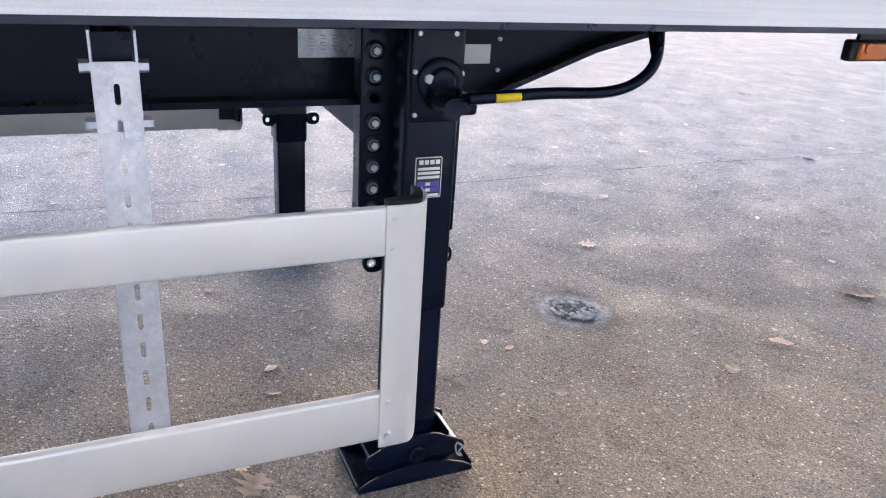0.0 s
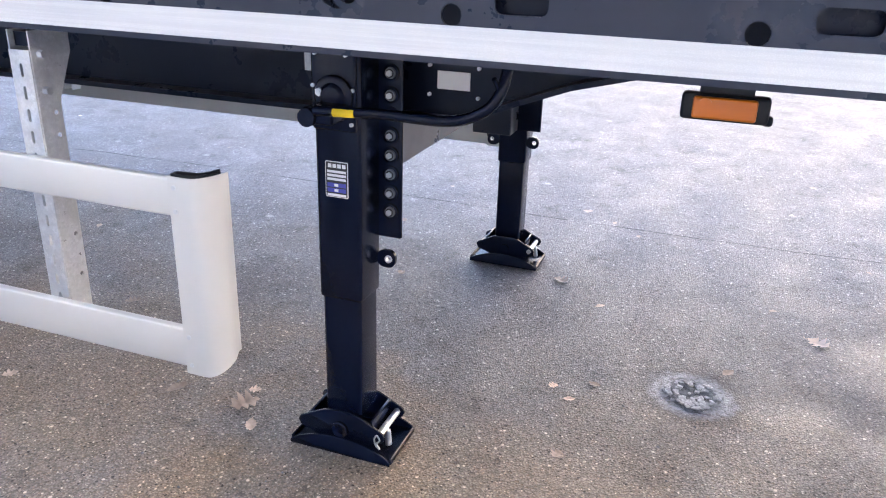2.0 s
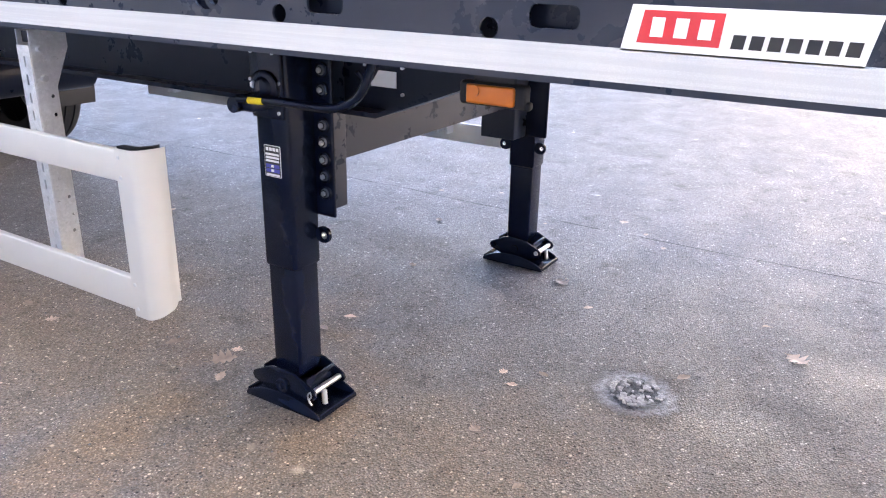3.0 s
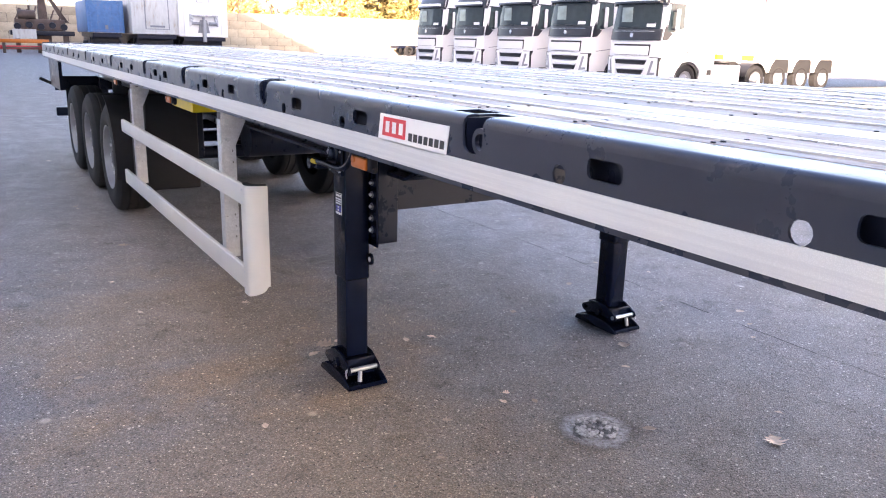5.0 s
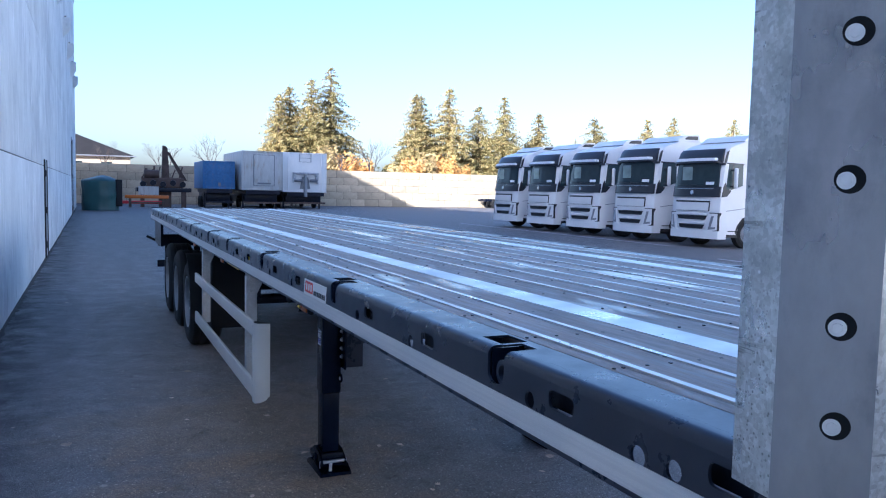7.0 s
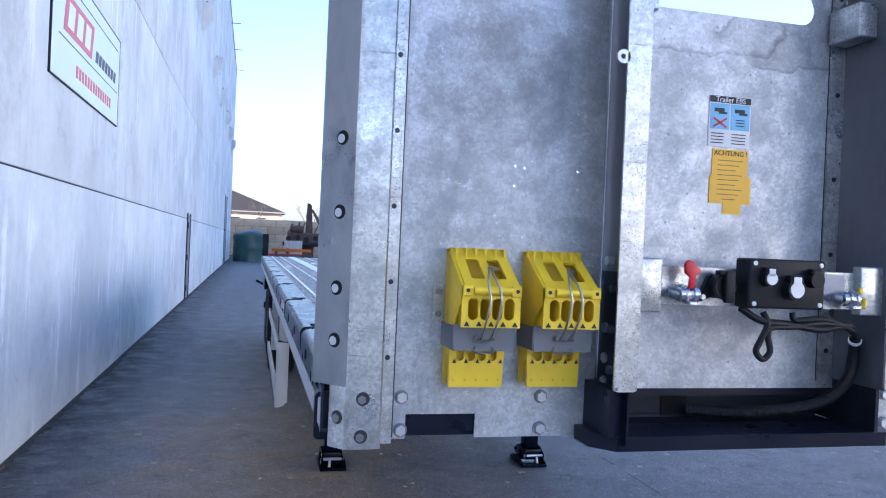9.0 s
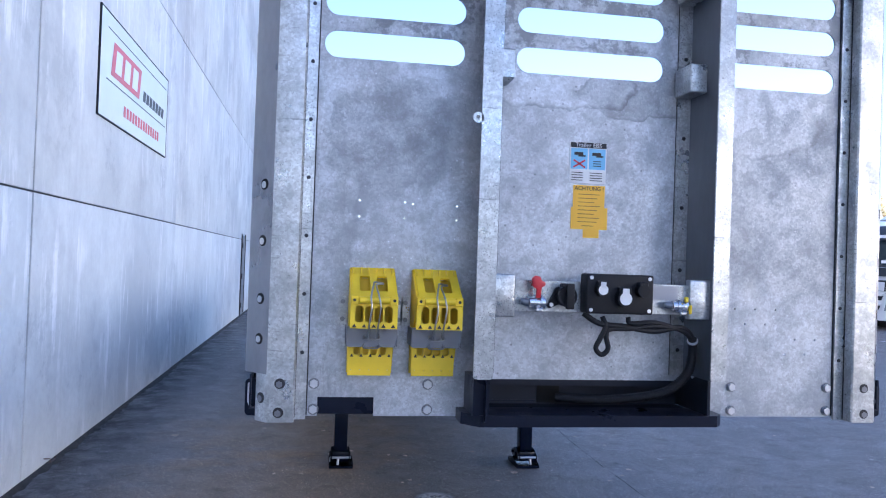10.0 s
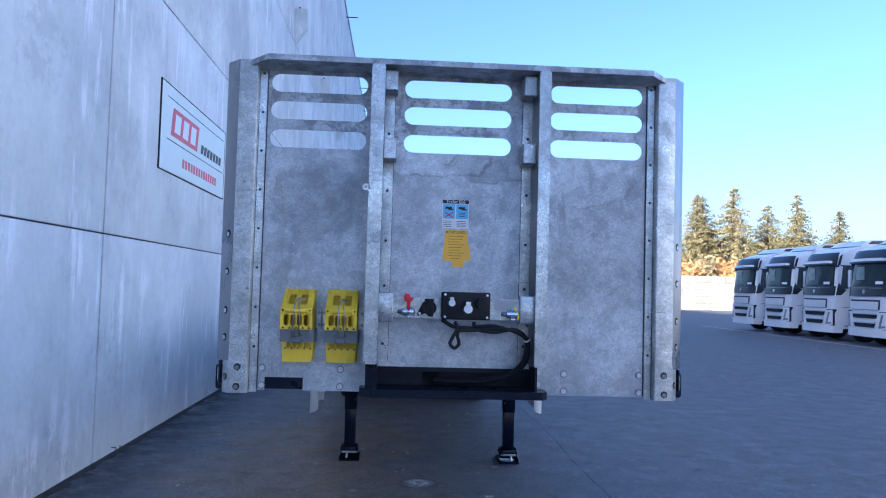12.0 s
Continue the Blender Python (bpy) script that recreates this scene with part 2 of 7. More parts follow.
def asphalt():
    """Coarse worn wearing course: pale and dark stones in a dark binder, with brown, blue-grey and dusty areas."""
    m, nt, b, noise_tex, cells, rng, mix, times, bump = nodes_of("worn_asphalt")
    fine, dist = cells(150)
    grit = cells(260)[0]
    # mosaic of stones, each with its own tone, in a dark binder
    col = mix(rng(fine[0], 0.05, 0.95, 0, 1), (0.12, 0.115, 0.114), (0.285, 0.274, 0.272))
    col = mix(rng(noise_tex(140.0, 4, 0.75), 0.35, 0.65, 0, 0.45), col, mix(rng(grit[0], 0.1, 0.9, 0, 1), (0.12, 0.116, 0.114), (0.29, 0.279, 0.276)))
    col = mix(rng(dist, 0.42, 0.66, 0, 0.45), col, (0.07, 0.069, 0.072))
    col = mix(rng(fine[2], 0.8, 1.0, 0, 0.5), col, mix(1.0, col, (1.2, 0.98, 0.8), "MULTIPLY"))
    # dark pits first, then pale stone faces of several sizes
    for sc, lim, shade in ((70, 0.93, (0.025, 0.024, 0.025)), (120, 0.9, (0.025, 0.024, 0.025)), (150, 0.925, (0.56, 0.54, 0.53)), (90, 0.95, (0.62, 0.6, 0.58)), (60, 0.972, (0.64, 0.62, 0.59)), (45, 0.984, (0.5, 0.47, 0.44)), (14, 0.992, (0.45, 0.43, 0.41))):
        c, d = cells(sc)
        col = mix(times(rng(c[1], lim, lim + 0.01, 0, 0.9), rng(d, 0.22, 0.42, 1, 0)), col, shade)
    col = mix(rng(noise_tex(0.8, 6), 0.42, 0.66, 0, 0.7), col, mix(1.0, col, (1.0, 1.0, 1.02), "MULTIPLY"))
    col = mix(rng(noise_tex(1.6, 7), 0.5, 0.78, 0, 0.25), col, mix(1.0, col, (1.18, 1.16, 1.17), "MULTIPLY"))
    col = mix(rng(noise_tex(5.0, 7, 0.7), 0.55, 0.66, 0, 0.75), col, mix(1.0, col, (0.62, 0.6, 0.58), "MULTIPLY"))
    col = mix(rng(noise_tex(23.0, 4), 0.54, 0.7, 0, 0.5), col, mix(1.0, col, (0.66, 0.65, 0.65), "MULTIPLY"))
    # rusty brown dirt washed out beside the near landing leg
    def spot(at, wobble):
        d = nt.nodes.new("ShaderNodeVectorMath")
        d.operation = "DISTANCE"
        d.inputs[1].default_value = (*at, 0.0)
        nt.links.new(nt.nodes["Texture Coordinate"].outputs["Object"], d.inputs[0])
        w = nt.nodes.new("ShaderNodeMath")
        w.operation = "ADD"
        nt.links.new(d.outputs["Value"], w.inputs[0])
        nt.links.new(wobble, w.inputs[1])
        return w.outputs[0]
    for at, near, far in (((-1.5, 3.4), 0.6, 1.6), ((-1.2, 5.4), 0.6, 1.5), ((-1.6, 1.2), 0.4, 1.4)):
        col = mix(rng(spot(at, rng(noise_tex(1.8, 6), 0.3, 0.7, -0.5, 0.5)), near, far, 0.9, 0), col, mix(1.0, col, (1.26, 1.08, 0.87), "MULTIPLY"))
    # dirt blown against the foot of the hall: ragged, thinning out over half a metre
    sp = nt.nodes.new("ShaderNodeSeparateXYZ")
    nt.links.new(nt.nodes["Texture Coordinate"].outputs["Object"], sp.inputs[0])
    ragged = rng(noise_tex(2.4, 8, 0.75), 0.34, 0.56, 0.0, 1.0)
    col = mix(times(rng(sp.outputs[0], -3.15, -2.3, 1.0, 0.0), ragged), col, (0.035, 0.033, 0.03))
    # tarry halo round the crumbled repair patch, its pale sheen painted in
    halo = spot(PATCH_AT, rng(noise_tex(11.0, 5), 0.3, 0.7, -0.035, 0.035))
    col = mix(rng(halo, 0.15, 0.22, 0.7, 0), col, mix(1.0, col, (0.4, 0.41, 0.44), "MULTIPLY"))
    col = mix(times(rng(halo, 0.12, 0.175, 0.85, 0), rng(noise_tex(55.0, 4), 0.36, 0.56, 0.3, 1)), col, (0.4, 0.415, 0.45))
    nt.links.new(col, b.inputs["Base Color"])
    nt.links.new(rng(noise_tex(3.0), 0.3, 0.7, 0.5, 0.85), b.inputs["Roughness"])
    bump(times(dist, rng(noise_tex(40.0), 0.3, 0.7, 0.4, 1.0)), 0.65, 0.007)
    return m


def precast():
    """Precast concrete: cloudy tone, dark rain streaks, thin pale lime runs, pinholes."""
    m, nt, b, noise_tex, cells, rng, mix, times, bump = nodes_of("precast_concrete")
    col = mix(rng(noise_tex(0.8, 6), 0.3, 0.7, 0, 1), (0.64, 0.66, 0.65), (0.83, 0.85, 0.84))
    col = mix(rng(noise_tex(0.35, 8, 0.65), 0.47, 0.6, 0, 0.65), col, (0.5, 0.52, 0.53))
    col = mix(rng(noise_tex(2.2, 7, 0.7, (1, 1, 0.13)), 0.54, 0.72, 0, 0.45), col, (0.5, 0.5, 0.52))
    runs = times(rng(noise_tex(5.0, 6, 0.65, (1, 1, 0.13)), 0.54, 0.62, 0, 1), rng(noise_tex(0.6, 3), 0.44, 0.55, 0, 0.85))
    col = mix(runs, col, (0.92, 0.92, 0.93))
    col = mix(times(rng(noise_tex(1.1, 9, 0.8), 0.6, 0.64, 0, 1), rng(noise_tex(5.0, 6, 0.7), 0.52, 0.6, 0, 0.6)), col, (0.85, 0.85, 0.86))
    col = mix(rng(noise_tex(14.0, 6, 0.7), 0.4, 0.7, 0, 0.25), col, (0.5, 0.5, 0.5))
    col = mix(times(rng(noise_tex(2.6, 9, 0.78), 0.52, 0.58, 0, 1), rng(noise_tex(0.7, 4), 0.46, 0.56, 0, 0.5)), col, (0.47, 0.49, 0.5))
    c, d = cells(16)
    col = mix(times(rng(c[1], 0.93, 0.94, 0, 0.8), rng(d, 0.04, 0.09, 1, 0)), col, (0.2, 0.2, 0.2))
    nt.links.new(col, b.inputs["Base Color"])
    nt.links.new(rng(noise_tex(2.0), 0.3, 0.7, 0.7, 0.9), b.inputs["Roughness"])
    bump(noise_tex(18.0, 6), 0.12, 0.01)
    return m


def galvanised(name, base, spangle, dull, metal, rough, marks=(), stain_above=0.0, specks=False):
    """Hot-dip zinc: small spangle cells, cloudy oxide, streaks and specks."""
    m, nt, b, noise_tex, cells, rng, mix, times, bump = nodes_of(name)
    c, d = cells(120)
    lo, hi = tuple(v * (1 - spangle) for v in base), tuple(min(1, v * (1 + spangle)) for v in base)
    grey, dark, pale = tuple(v * dull for v in base), tuple(v * dull * 0.62 for v in base), tuple(min(1, v * 1.45) for v in base)
    col = mix(rng(c[0], 0, 1, 0, 1), lo, hi)
    col = mix(rng(noise_tex(9.0, 8, 0.75), 0.45, 0.58, 0, 0.5), col, grey)
    col = mix(rng(noise_tex(2.1, 9, 0.78), 0.42, 0.64, 0, 0.42), col, grey)
    col = mix(rng(noise_tex(22.0, 7, 0.8), 0.57, 0.68, 0, 0.5), col, pale)
    col = mix(times(rng(noise_tex(3.2, 8, 0.75), 0.5, 0.66, 0, 1), rng(noise_tex(45.0, 5, 0.8), 0.5, 0.62, 0, 0.25)), col, pale)
    col = mix(rng(noise_tex(8.0, 7, 0.8, (1, 1, 0.12)), 0.6, 0.72, 0, 0.6), col, dark)
    col = mix(rng(noise_tex(30.0, 6, 0.85), 0.62, 0.68, 0, 0.8), col, dark)
    for sc, lim, shade in ((38, 0.93, pale), (24, 0.96, pale), (30, 0.95, dark), (85, 0.9, dark)):
        c, d = cells(sc)
        col = mix(times(rng(c[1], lim, lim + 0.01, 0, 0.8), rng(d, 0.06, 0.16, 1, 0)), col, shade)
    # faint run-off marks left by the zinc bath
    for sc, lo_, hi_, shade in ((1.1, 0.5, 0.62, grey), (2.3, 0.54, 0.66, grey), (4.6, 0.55, 0.65, grey)):
        n = noise_tex(sc, 6, 0.62)
        edge = times(rng(n, 0.4, 0.497, 0, 1), rng(n, 0.5, 0.508, 1, 0))
        col = mix(times(edge, rng(noise_tex(sc * 0.7 + 0.3, 3), lo_ - 0.05, hi_ - 0.05, 0, 0.5)), col, shade)
    # large cloudy ovals: zinc run-off pools with a dark tide line, others plain
    for cx, cz, rx, rz, inside, line in marks:
        mp = nt.nodes.new("ShaderNodeMapping")
        mp.inputs["Location"].default_value = (-cx / rx, 0.0, -cz / rz)
        mp.inputs["Scale"].default_value = (1 / rx, 0.0, 1 / rz)
        nt.links.new(nt.nodes["Texture Coordinate"].outputs["Object"], mp.inputs[0])
        ln = nt.nodes.new("ShaderNodeVectorMath")
        ln.operation = "LENGTH"
        nt.links.new(mp.outputs[0], ln.inputs[0])
        ad = nt.nodes.new("ShaderNodeMath")
        ad.operation = "ADD"
        nt.links.new(ln.outputs["Value"], ad.inputs[0])
        nt.links.new(rng(noise_tex(2.6, 6, 0.6), 0.3, 0.7, -0.3, 0.3), ad.inputs[1])
        col = mix(rng(ad.outputs[0], 0.86, 1.02, 0.8, 0), col, mix(1.0, col, (inside, inside, inside), "MULTIPLY"))
        if line:
            band = times(rng(ad.outputs[0], 0.88, 0.97, 0, 1), rng(ad.outputs[0], 0.99, 1.02, 1, 0))
            col = mix(times(band, rng(noise_tex(6.0, 4), 0.3, 0.6, 0, line)), col, dark)
    if specks:
        # black pits in patches and short dross lines across the strip
        c, d = cells(135)
        pits = times(rng(c[1], 0.6, 0.62, 0, 1), rng(d, 0.2, 0.38, 1, 0))
        col = mix(times(pits, rng(noise_tex(4.0, 5, 0.7, (1, 1, 0.5)), 0.45, 0.58, 0, 0.85)), col, dark)
        col = mix(times(rng(noise_tex(2.2, 4, 0.7, (2, 2, 22)), 0.62, 0.66, 0, 1), rng(noise_tex(3.0, 4), 0.45, 0.55, 0, 0.7)), col, dark)
    if stain_above:
        sp = nt.nodes.new("ShaderNodeSeparateXYZ")
        nt.links.new(nt.nodes["Texture Coordinate"].outputs["Object"], sp.inputs[0])
        col = mix(times(rng(sp.outputs[2], stain_above, stain_above + 0.05, 0, 1), rng(noise_tex(7.0, 9, 0.78), 0.5, 0.56, 0, 0.75)), col, dark)
    nt.links.new(col, b.inputs["Base Color"])
    b.inputs["Metallic"].default_value = metal
    nt.links.new(rng(noise_tex(9.0, 6), 0.3, 0.7, rough - 0.1, rough + 0.14), b.inputs["Roughness"])
    bump(noise_tex(30.0, 5), 0.08, 0.004)
    return m


def tape():
    """Retroreflective tape: pale, ribbed lengthwise, with tiny cells and faint joints."""
    m, nt, b, noise_tex, cells, rng, mix, times, bump = nodes_of("reflective_tape")
    c, d = cells(420)
    col = mix(rng(d, 0.1, 0.6, 0, 1), (0.65, 0.66, 0.67), (0.55, 0.56, 0.57))
    col = mix(rng(noise_tex(150, 2, 0.5, (1, 0.01, 1)), 0.42, 0.6, 0, 0.45), col, (0.46, 0.47, 0.5))
    col = mix(rng(noise_tex(5.0, 5, 0.7), 0.6, 0.75, 0, 0.4), col, (0.6, 0.6, 0.62))
    nt.links.new(col, b.inputs["Base Color"])
    b.inputs["Roughness"].default_value = 0.4
    b.inputs["Metallic"].default_value = 0.1
    return m


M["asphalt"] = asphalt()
M["concrete"] = precast()
ZINC = (0.54, 0.568, 0.6)
M["galv"] = galvanised("galvanised_sheet", ZINC, 0.16, 0.55, 0.5, 0.45, [(-0.78, 2.36, 0.24, 0.24, 0.72, 0.0), (-0.6, 1.9, 0.3, 0.5, 1.12, 0.3)], 2.6)
M["galv_mid"] = galvanised("galvanised_centre_sheet", ZINC, 0.16, 0.55, 0.5, 0.45, [(-0.16, 2.62, 0.34, 0.14, 1.16, 0.8), (0.22, 2.58, 0.3, 0.11, 0.72, 0.7)], 2.6)
M["galv_side"] = galvanised("galvanised_side_sheet", ZINC, 0.16, 0.55, 0.5, 0.45, [(0.92, 2.2, 0.5, 0.42, 0.74, 0.0), (0.7, 2.55, 0.34, 0.2, 1.1, 0.4)], 2.6)
M["galv2"] = galvanised("bright_galvanised_steel", (0.58, 0.61, 0.625), 0.2, 0.5, 0.85, 0.33, specks=True)
M["galv_post"] = galvanised("galvanised_channel", (0.7, 0.71, 0.73), 0.08, 0.7, 0.6, 0.36)
# smooth post zinc with the slope's shade put into its colour
M["smooth_zinc"] = mat("shaded_zinc_face", (0.29, 0.3, 0.325), 0.3, metal=0.95, var=0.12, scale=2.5, fine=0.1, fine_scale=30, stain=(0.17, 0.18, 0.2), stain_scale=3, stain_at=0.62, rvar=0.08, stretch=(1, 1, 0.5))
# zinc of the upright webs, their self-shading painted into a darker tone
M["web"] = mat("shaded_dull_zinc", (0.15, 0.16, 0.18), 0.42, metal=0.75, var=0.14, scale=3, fine=0.08, fine_scale=40, rvar=0.08, stretch=(1, 1, 0.4))
M["band"] = tape()
M["dirt"] = mat("wall_foot_dirt", (0.045, 0.04, 0.034), 0.95, var=0.4, scale=9, fine=0.3, fine_scale=60)
for key, level in (("leg", 0.22), ("black", 0.18), ("recess", 0.3), ("wood", 0.35), ("rail", 0.35), ("plastic", 0.3), ("rubber", 0.3), ("strip", 0.5), ("asphalt", 0.3)):
    M[key].node_tree.nodes["Principled BSDF"].inputs["Specular IOR Level"].default_value = level


# damp, smooth film in long patches on the plywood
def damp(m, dull, wet):
    nt = m.node_tree
    b = nt.nodes["Principled BSDF"]
    tc = nt.nodes.new("ShaderNodeTexCoord")
    mp = nt.nodes.new("ShaderNodeMapping")
    mp.inputs["Scale"].default_value = (3.2, 0.55, 1.0)
    n = nt.nodes.new("ShaderNodeTexNoise")
    n.inputs["Scale"].default_value, n.inputs["Detail"].default_value, n.inputs["Roughness"].default_value = 1.0, 5, 0.55
    r = nt.nodes.new("ShaderNodeMapRange")
    for k, v in enumerate((0.57, 0.63, dull, wet)):
        r.inputs[k + 1].default_value = v
    nt.links.new(tc.outputs["Object"], mp.inputs[0])
    nt.links.new(mp.outputs[0], n.inputs["Vector"])
    nt.links.new(n.outputs["Fac"], r.inputs[0])
    nt.links.new(r.outputs[0], b.inputs["Coat Weight"])
    b.inputs["Coat Roughness"].default_value = 0.16


damp(M["wood"], 0.0, 0.9)


# ---- building tools ----
class Shape:
    """Collects solids in one bmesh."""

    def __init__(self):
        self.bm = bmesh.new()

    def _grow(self, made):
        return [v for v in made if isinstance(v, bmesh.types.BMVert)]

    def box(self, x0, x1, y0, y1, z0, z1, bevel=0.0, m=None):
        r = bmesh.ops.create_cube(self.bm, size=1.0)["verts"]
        for v in r:
            v.co = Vector(((x0 + x1) / 2 + v.co.x * (x1 - x0), (y0 + y1) / 2 + v.co.y * (y1 - y0), (z0 + z1) / 2 + v.co.z * (z1 - z0)))
        if m:
            bmesh.ops.transform(self.bm, matrix=m, verts=r)
        if bevel:
            edges = list({e for v in r for e in v.link_edges})
            bmesh.ops.bevel(self.bm, geom=edges, offset=bevel, segments=1 if bevel < 0.0045 else 3, affect="EDGES", profile=0.5)
        return self

    def cyl(self, a, b, r, r2=None, n=16, caps=True):
        a, b = Vector(a), Vector(b)
        d = b - a
        m = Matrix.Translation((a + b) / 2) @ d.to_track_quat("Z", "Y").to_matrix().to_4x4()
        bmesh.ops.create_cone(self.bm, cap_ends=caps, segments=n, radius1=r, radius2=r if r2 is None else r2, depth=d.length, matrix=m)
        return self

    def prism(self, pts, axis, lo, hi, holes=()):
        """Extrude a closed outline (with holes) along an axis. pts are pairs of the two other axes in x, y, z order."""
        def at(p, w):
            if axis == "x":
                return Vector((w, p[0], p[1]))
            if axis == "y":
                return Vector((p[0], w, p[1]))
            return Vector((p[0], p[1], w))
        loops = [list(pts)] + [list(h) for h in holes]
        edges, rings = [], []
        for lp in loops:
            vs = [self.bm.verts.new(at(p, lo)) for p in lp]
            rings.append(vs)
            edges += [self.bm.edges.new((vs[i], vs[(i + 1) % len(vs)])) for i in range(len(vs))]
        if holes:
            made = bmesh.ops.triangle_fill(self.bm, edges=edges, use_beauty=True)["geom"]
            low = [g for g in made if isinstance(g, bmesh.types.BMFace)]
        else:
            low = [self.bm.faces.new(rings[0])]
        top = {}
        for lp, vs in zip(loops, rings):
            for p, v in zip(lp, vs):
                top[v] = self.bm.verts.new(at(p, hi))
        for f in low:
            self.bm.faces.new([top[v] for v in reversed(f.verts)])
        for vs in rings:
            for i in range(len(vs)):
                v, w = vs[i], vs[(i + 1) % len(vs)]
                self.bm.faces.new((v, top[v], top[w], w))
        return self

    def lathe(self, prof, c, axis="x", n=32, caps=True):
        """Turn a profile of (along, radius) round an axis through c."""
        rows = []
        for s, r in prof:
            ring = []
            for k in range(n):
                a = 2 * math.pi * k / n
                u, w = r * math.cos(a), r * math.sin(a)
                p = {"x": (s, u, w), "y": (u, s, w), "z": (u, w, s)}[axis]
                ring.append(self.bm.verts.new(Vector(c) + Vector(p)))
            rows.append(ring)
        for a, b in zip(rows, rows[1:]):
            for k in range(n):
                self.bm.faces.new((a[k], a[(k + 1) % n], b[(k + 1) % n], b[k]))
        if caps:
            for ring in (rows[0], rows[-1]):
                self.bm.faces.new(ring)
        return self

    def tube(self, pts, r, n=10, closed=False):
        pts = [Vector(p) for p in pts]
        rows = []
        for i, p in enumerate(pts):
            d = (pts[min(i + 1, len(pts) - 1)] - pts[max(i - 1, 0)]).normalized()
            u = d.orthogonal().normalized() if not rows else (u - d * u.dot(d)).normalized()
            w = d.cross(u)
            rows.append([self.bm.verts.new(p + r * (u * math.cos(2 * math.pi * k / n) + w * math.sin(2 * math.pi * k / n))) for k in range(n)])
        for a, b in zip(rows, rows[1:]):
            for k in range(n):
                self.bm.faces.new((a[k], a[(k + 1) % n], b[(k + 1) % n], b[k]))
        for ring in (rows[0], rows[-1]):
            self.bm.faces.new(ring)
        return self


def soft(sh, width):
    """Round every sharp edge of a solid."""
    bmesh.ops.recalc_face_normals(sh.bm, faces=sh.bm.faces)
    sharp = [e for e in sh.bm.edges if len(e.link_faces) == 2 and e.calc_face_angle(0) > 0.5]
    bmesh.ops.bevel(sh.bm, geom=sharp, offset=width, segments=2, affect="EDGES", profile=0.5, clamp_overlap=True)
    return sh


def smooth_path(pts, steps=6):
    """Catmull-Rom through the points."""
    p = [Vector(q) for q in pts]
    p = [2 * p[0] - p[1]] + p + [2 * p[-1] - p[-2]]
    out = []
    for i in range(1, len(p) - 2):
        for k in range(steps):
            t = k / steps
            a, b, c, d = p[i - 1], p[i], p[i + 1], p[i + 2]
            out.append(0.5 * (2 * b + (c - a) * t + (2 * a - 5 * b + 4 * c - d) * t * t + (3 * b - a - 3 * c + d) * t ** 3))
    return out + [p[-2]]


def rounded(x0, x1, z0, z1, r, n=5):
    """A rectangle with round corners, as an outline."""
    pts = []
    for cx, cz, a0 in ((x1 - r, z1 - r, 0), (x0 + r, z1 - r, 90), (x0 + r, z0 + r, 180), (x1 - r, z0 + r, 270)):
        for k in range(n + 1):
            a = radians(a0 + 90 * k / n)
            pts.append((cx + r * math.cos(a), cz + r * math.sin(a)))
    return pts


def disc(cx, cz, r, n=14):
    return [(cx + r * math.cos(2 * math.pi * k / n), cz + r * math.sin(2 * math.pi * k / n)) for k in range(n)]


def mesh_of(name, sh, material, smooth=True):
    bm = sh.bm
    bmesh.ops.recalc_face_normals(bm, faces=bm.faces)
    me = bpy.data.meshes.new(name)
    bm.to_mesh(me)
    bm.free()
    me.materials.append(material)
    if smooth:
        me.set_sharp_from_angle(angle=radians(35))
    return me


def part(name, sh, material, parent, label="", smooth=True):
    if parent.parent and parent.parent.parent:
        parent = parent.parent
    ob = new(name, mesh_of(name, sh, material, smooth))
    ob.parent = parent
    if label:
        ob["label"] = label
    return ob


def thing(name, label, category, at=(0, 0, 0), group=""):
    ob = new(name)
    ob.location = at
    ob.empty_display_size = 0.2
    return tagged(ob, label, category, group)


def solid(name, sh, material, label, category, group="", kind=""):
    """A thing that is one mesh."""
    return tagged(new(name, mesh_of(name, sh, material)), label, category, group, kind)



def S():
    return Shape()


# ---- ground, building, boundary ----
def ground():
    sh = S()
    bm = sh.bm
    xs = [-400, -60, -12, -3.2, 0, 4, 12, 40, 120, 400]
    ys = [-400, -60, -12, -4, 0, 4, 8, 16, 40, 80, 160, 500]
    grid = [[bm.verts.new((x, y, 0)) for x in xs] for y in ys]
    for a, b in zip(grid, grid[1:]):
        for k in range(len(xs) - 1):
            bm.faces.new((a[k], a[k + 1], b[k + 1], b[k]))
    return solid("ground", sh, M["asphalt"], "worn grey asphalt yard with stone chips and stains", "ground", kind="structure")


ground()

WALL_X, WALL_END, WALL_TOP = -3.27, 66.0, 15.6
# unseen south part, its top set lower to let sun onto the panel trailer
LOW_END, LOW_TOP = 0.8, 12.8
wall = solid("wall_west", S().box(-40, WALL_X - 0.012, LOW_END, WALL_END, 0.0, WALL_TOP).box(-40, WALL_X - 0.012, -24.1, LOW_END, 0.0, LOW_TOP), M["seam"], "tall grey precast concrete hall wall beside the yard", "wall", kind="structure")
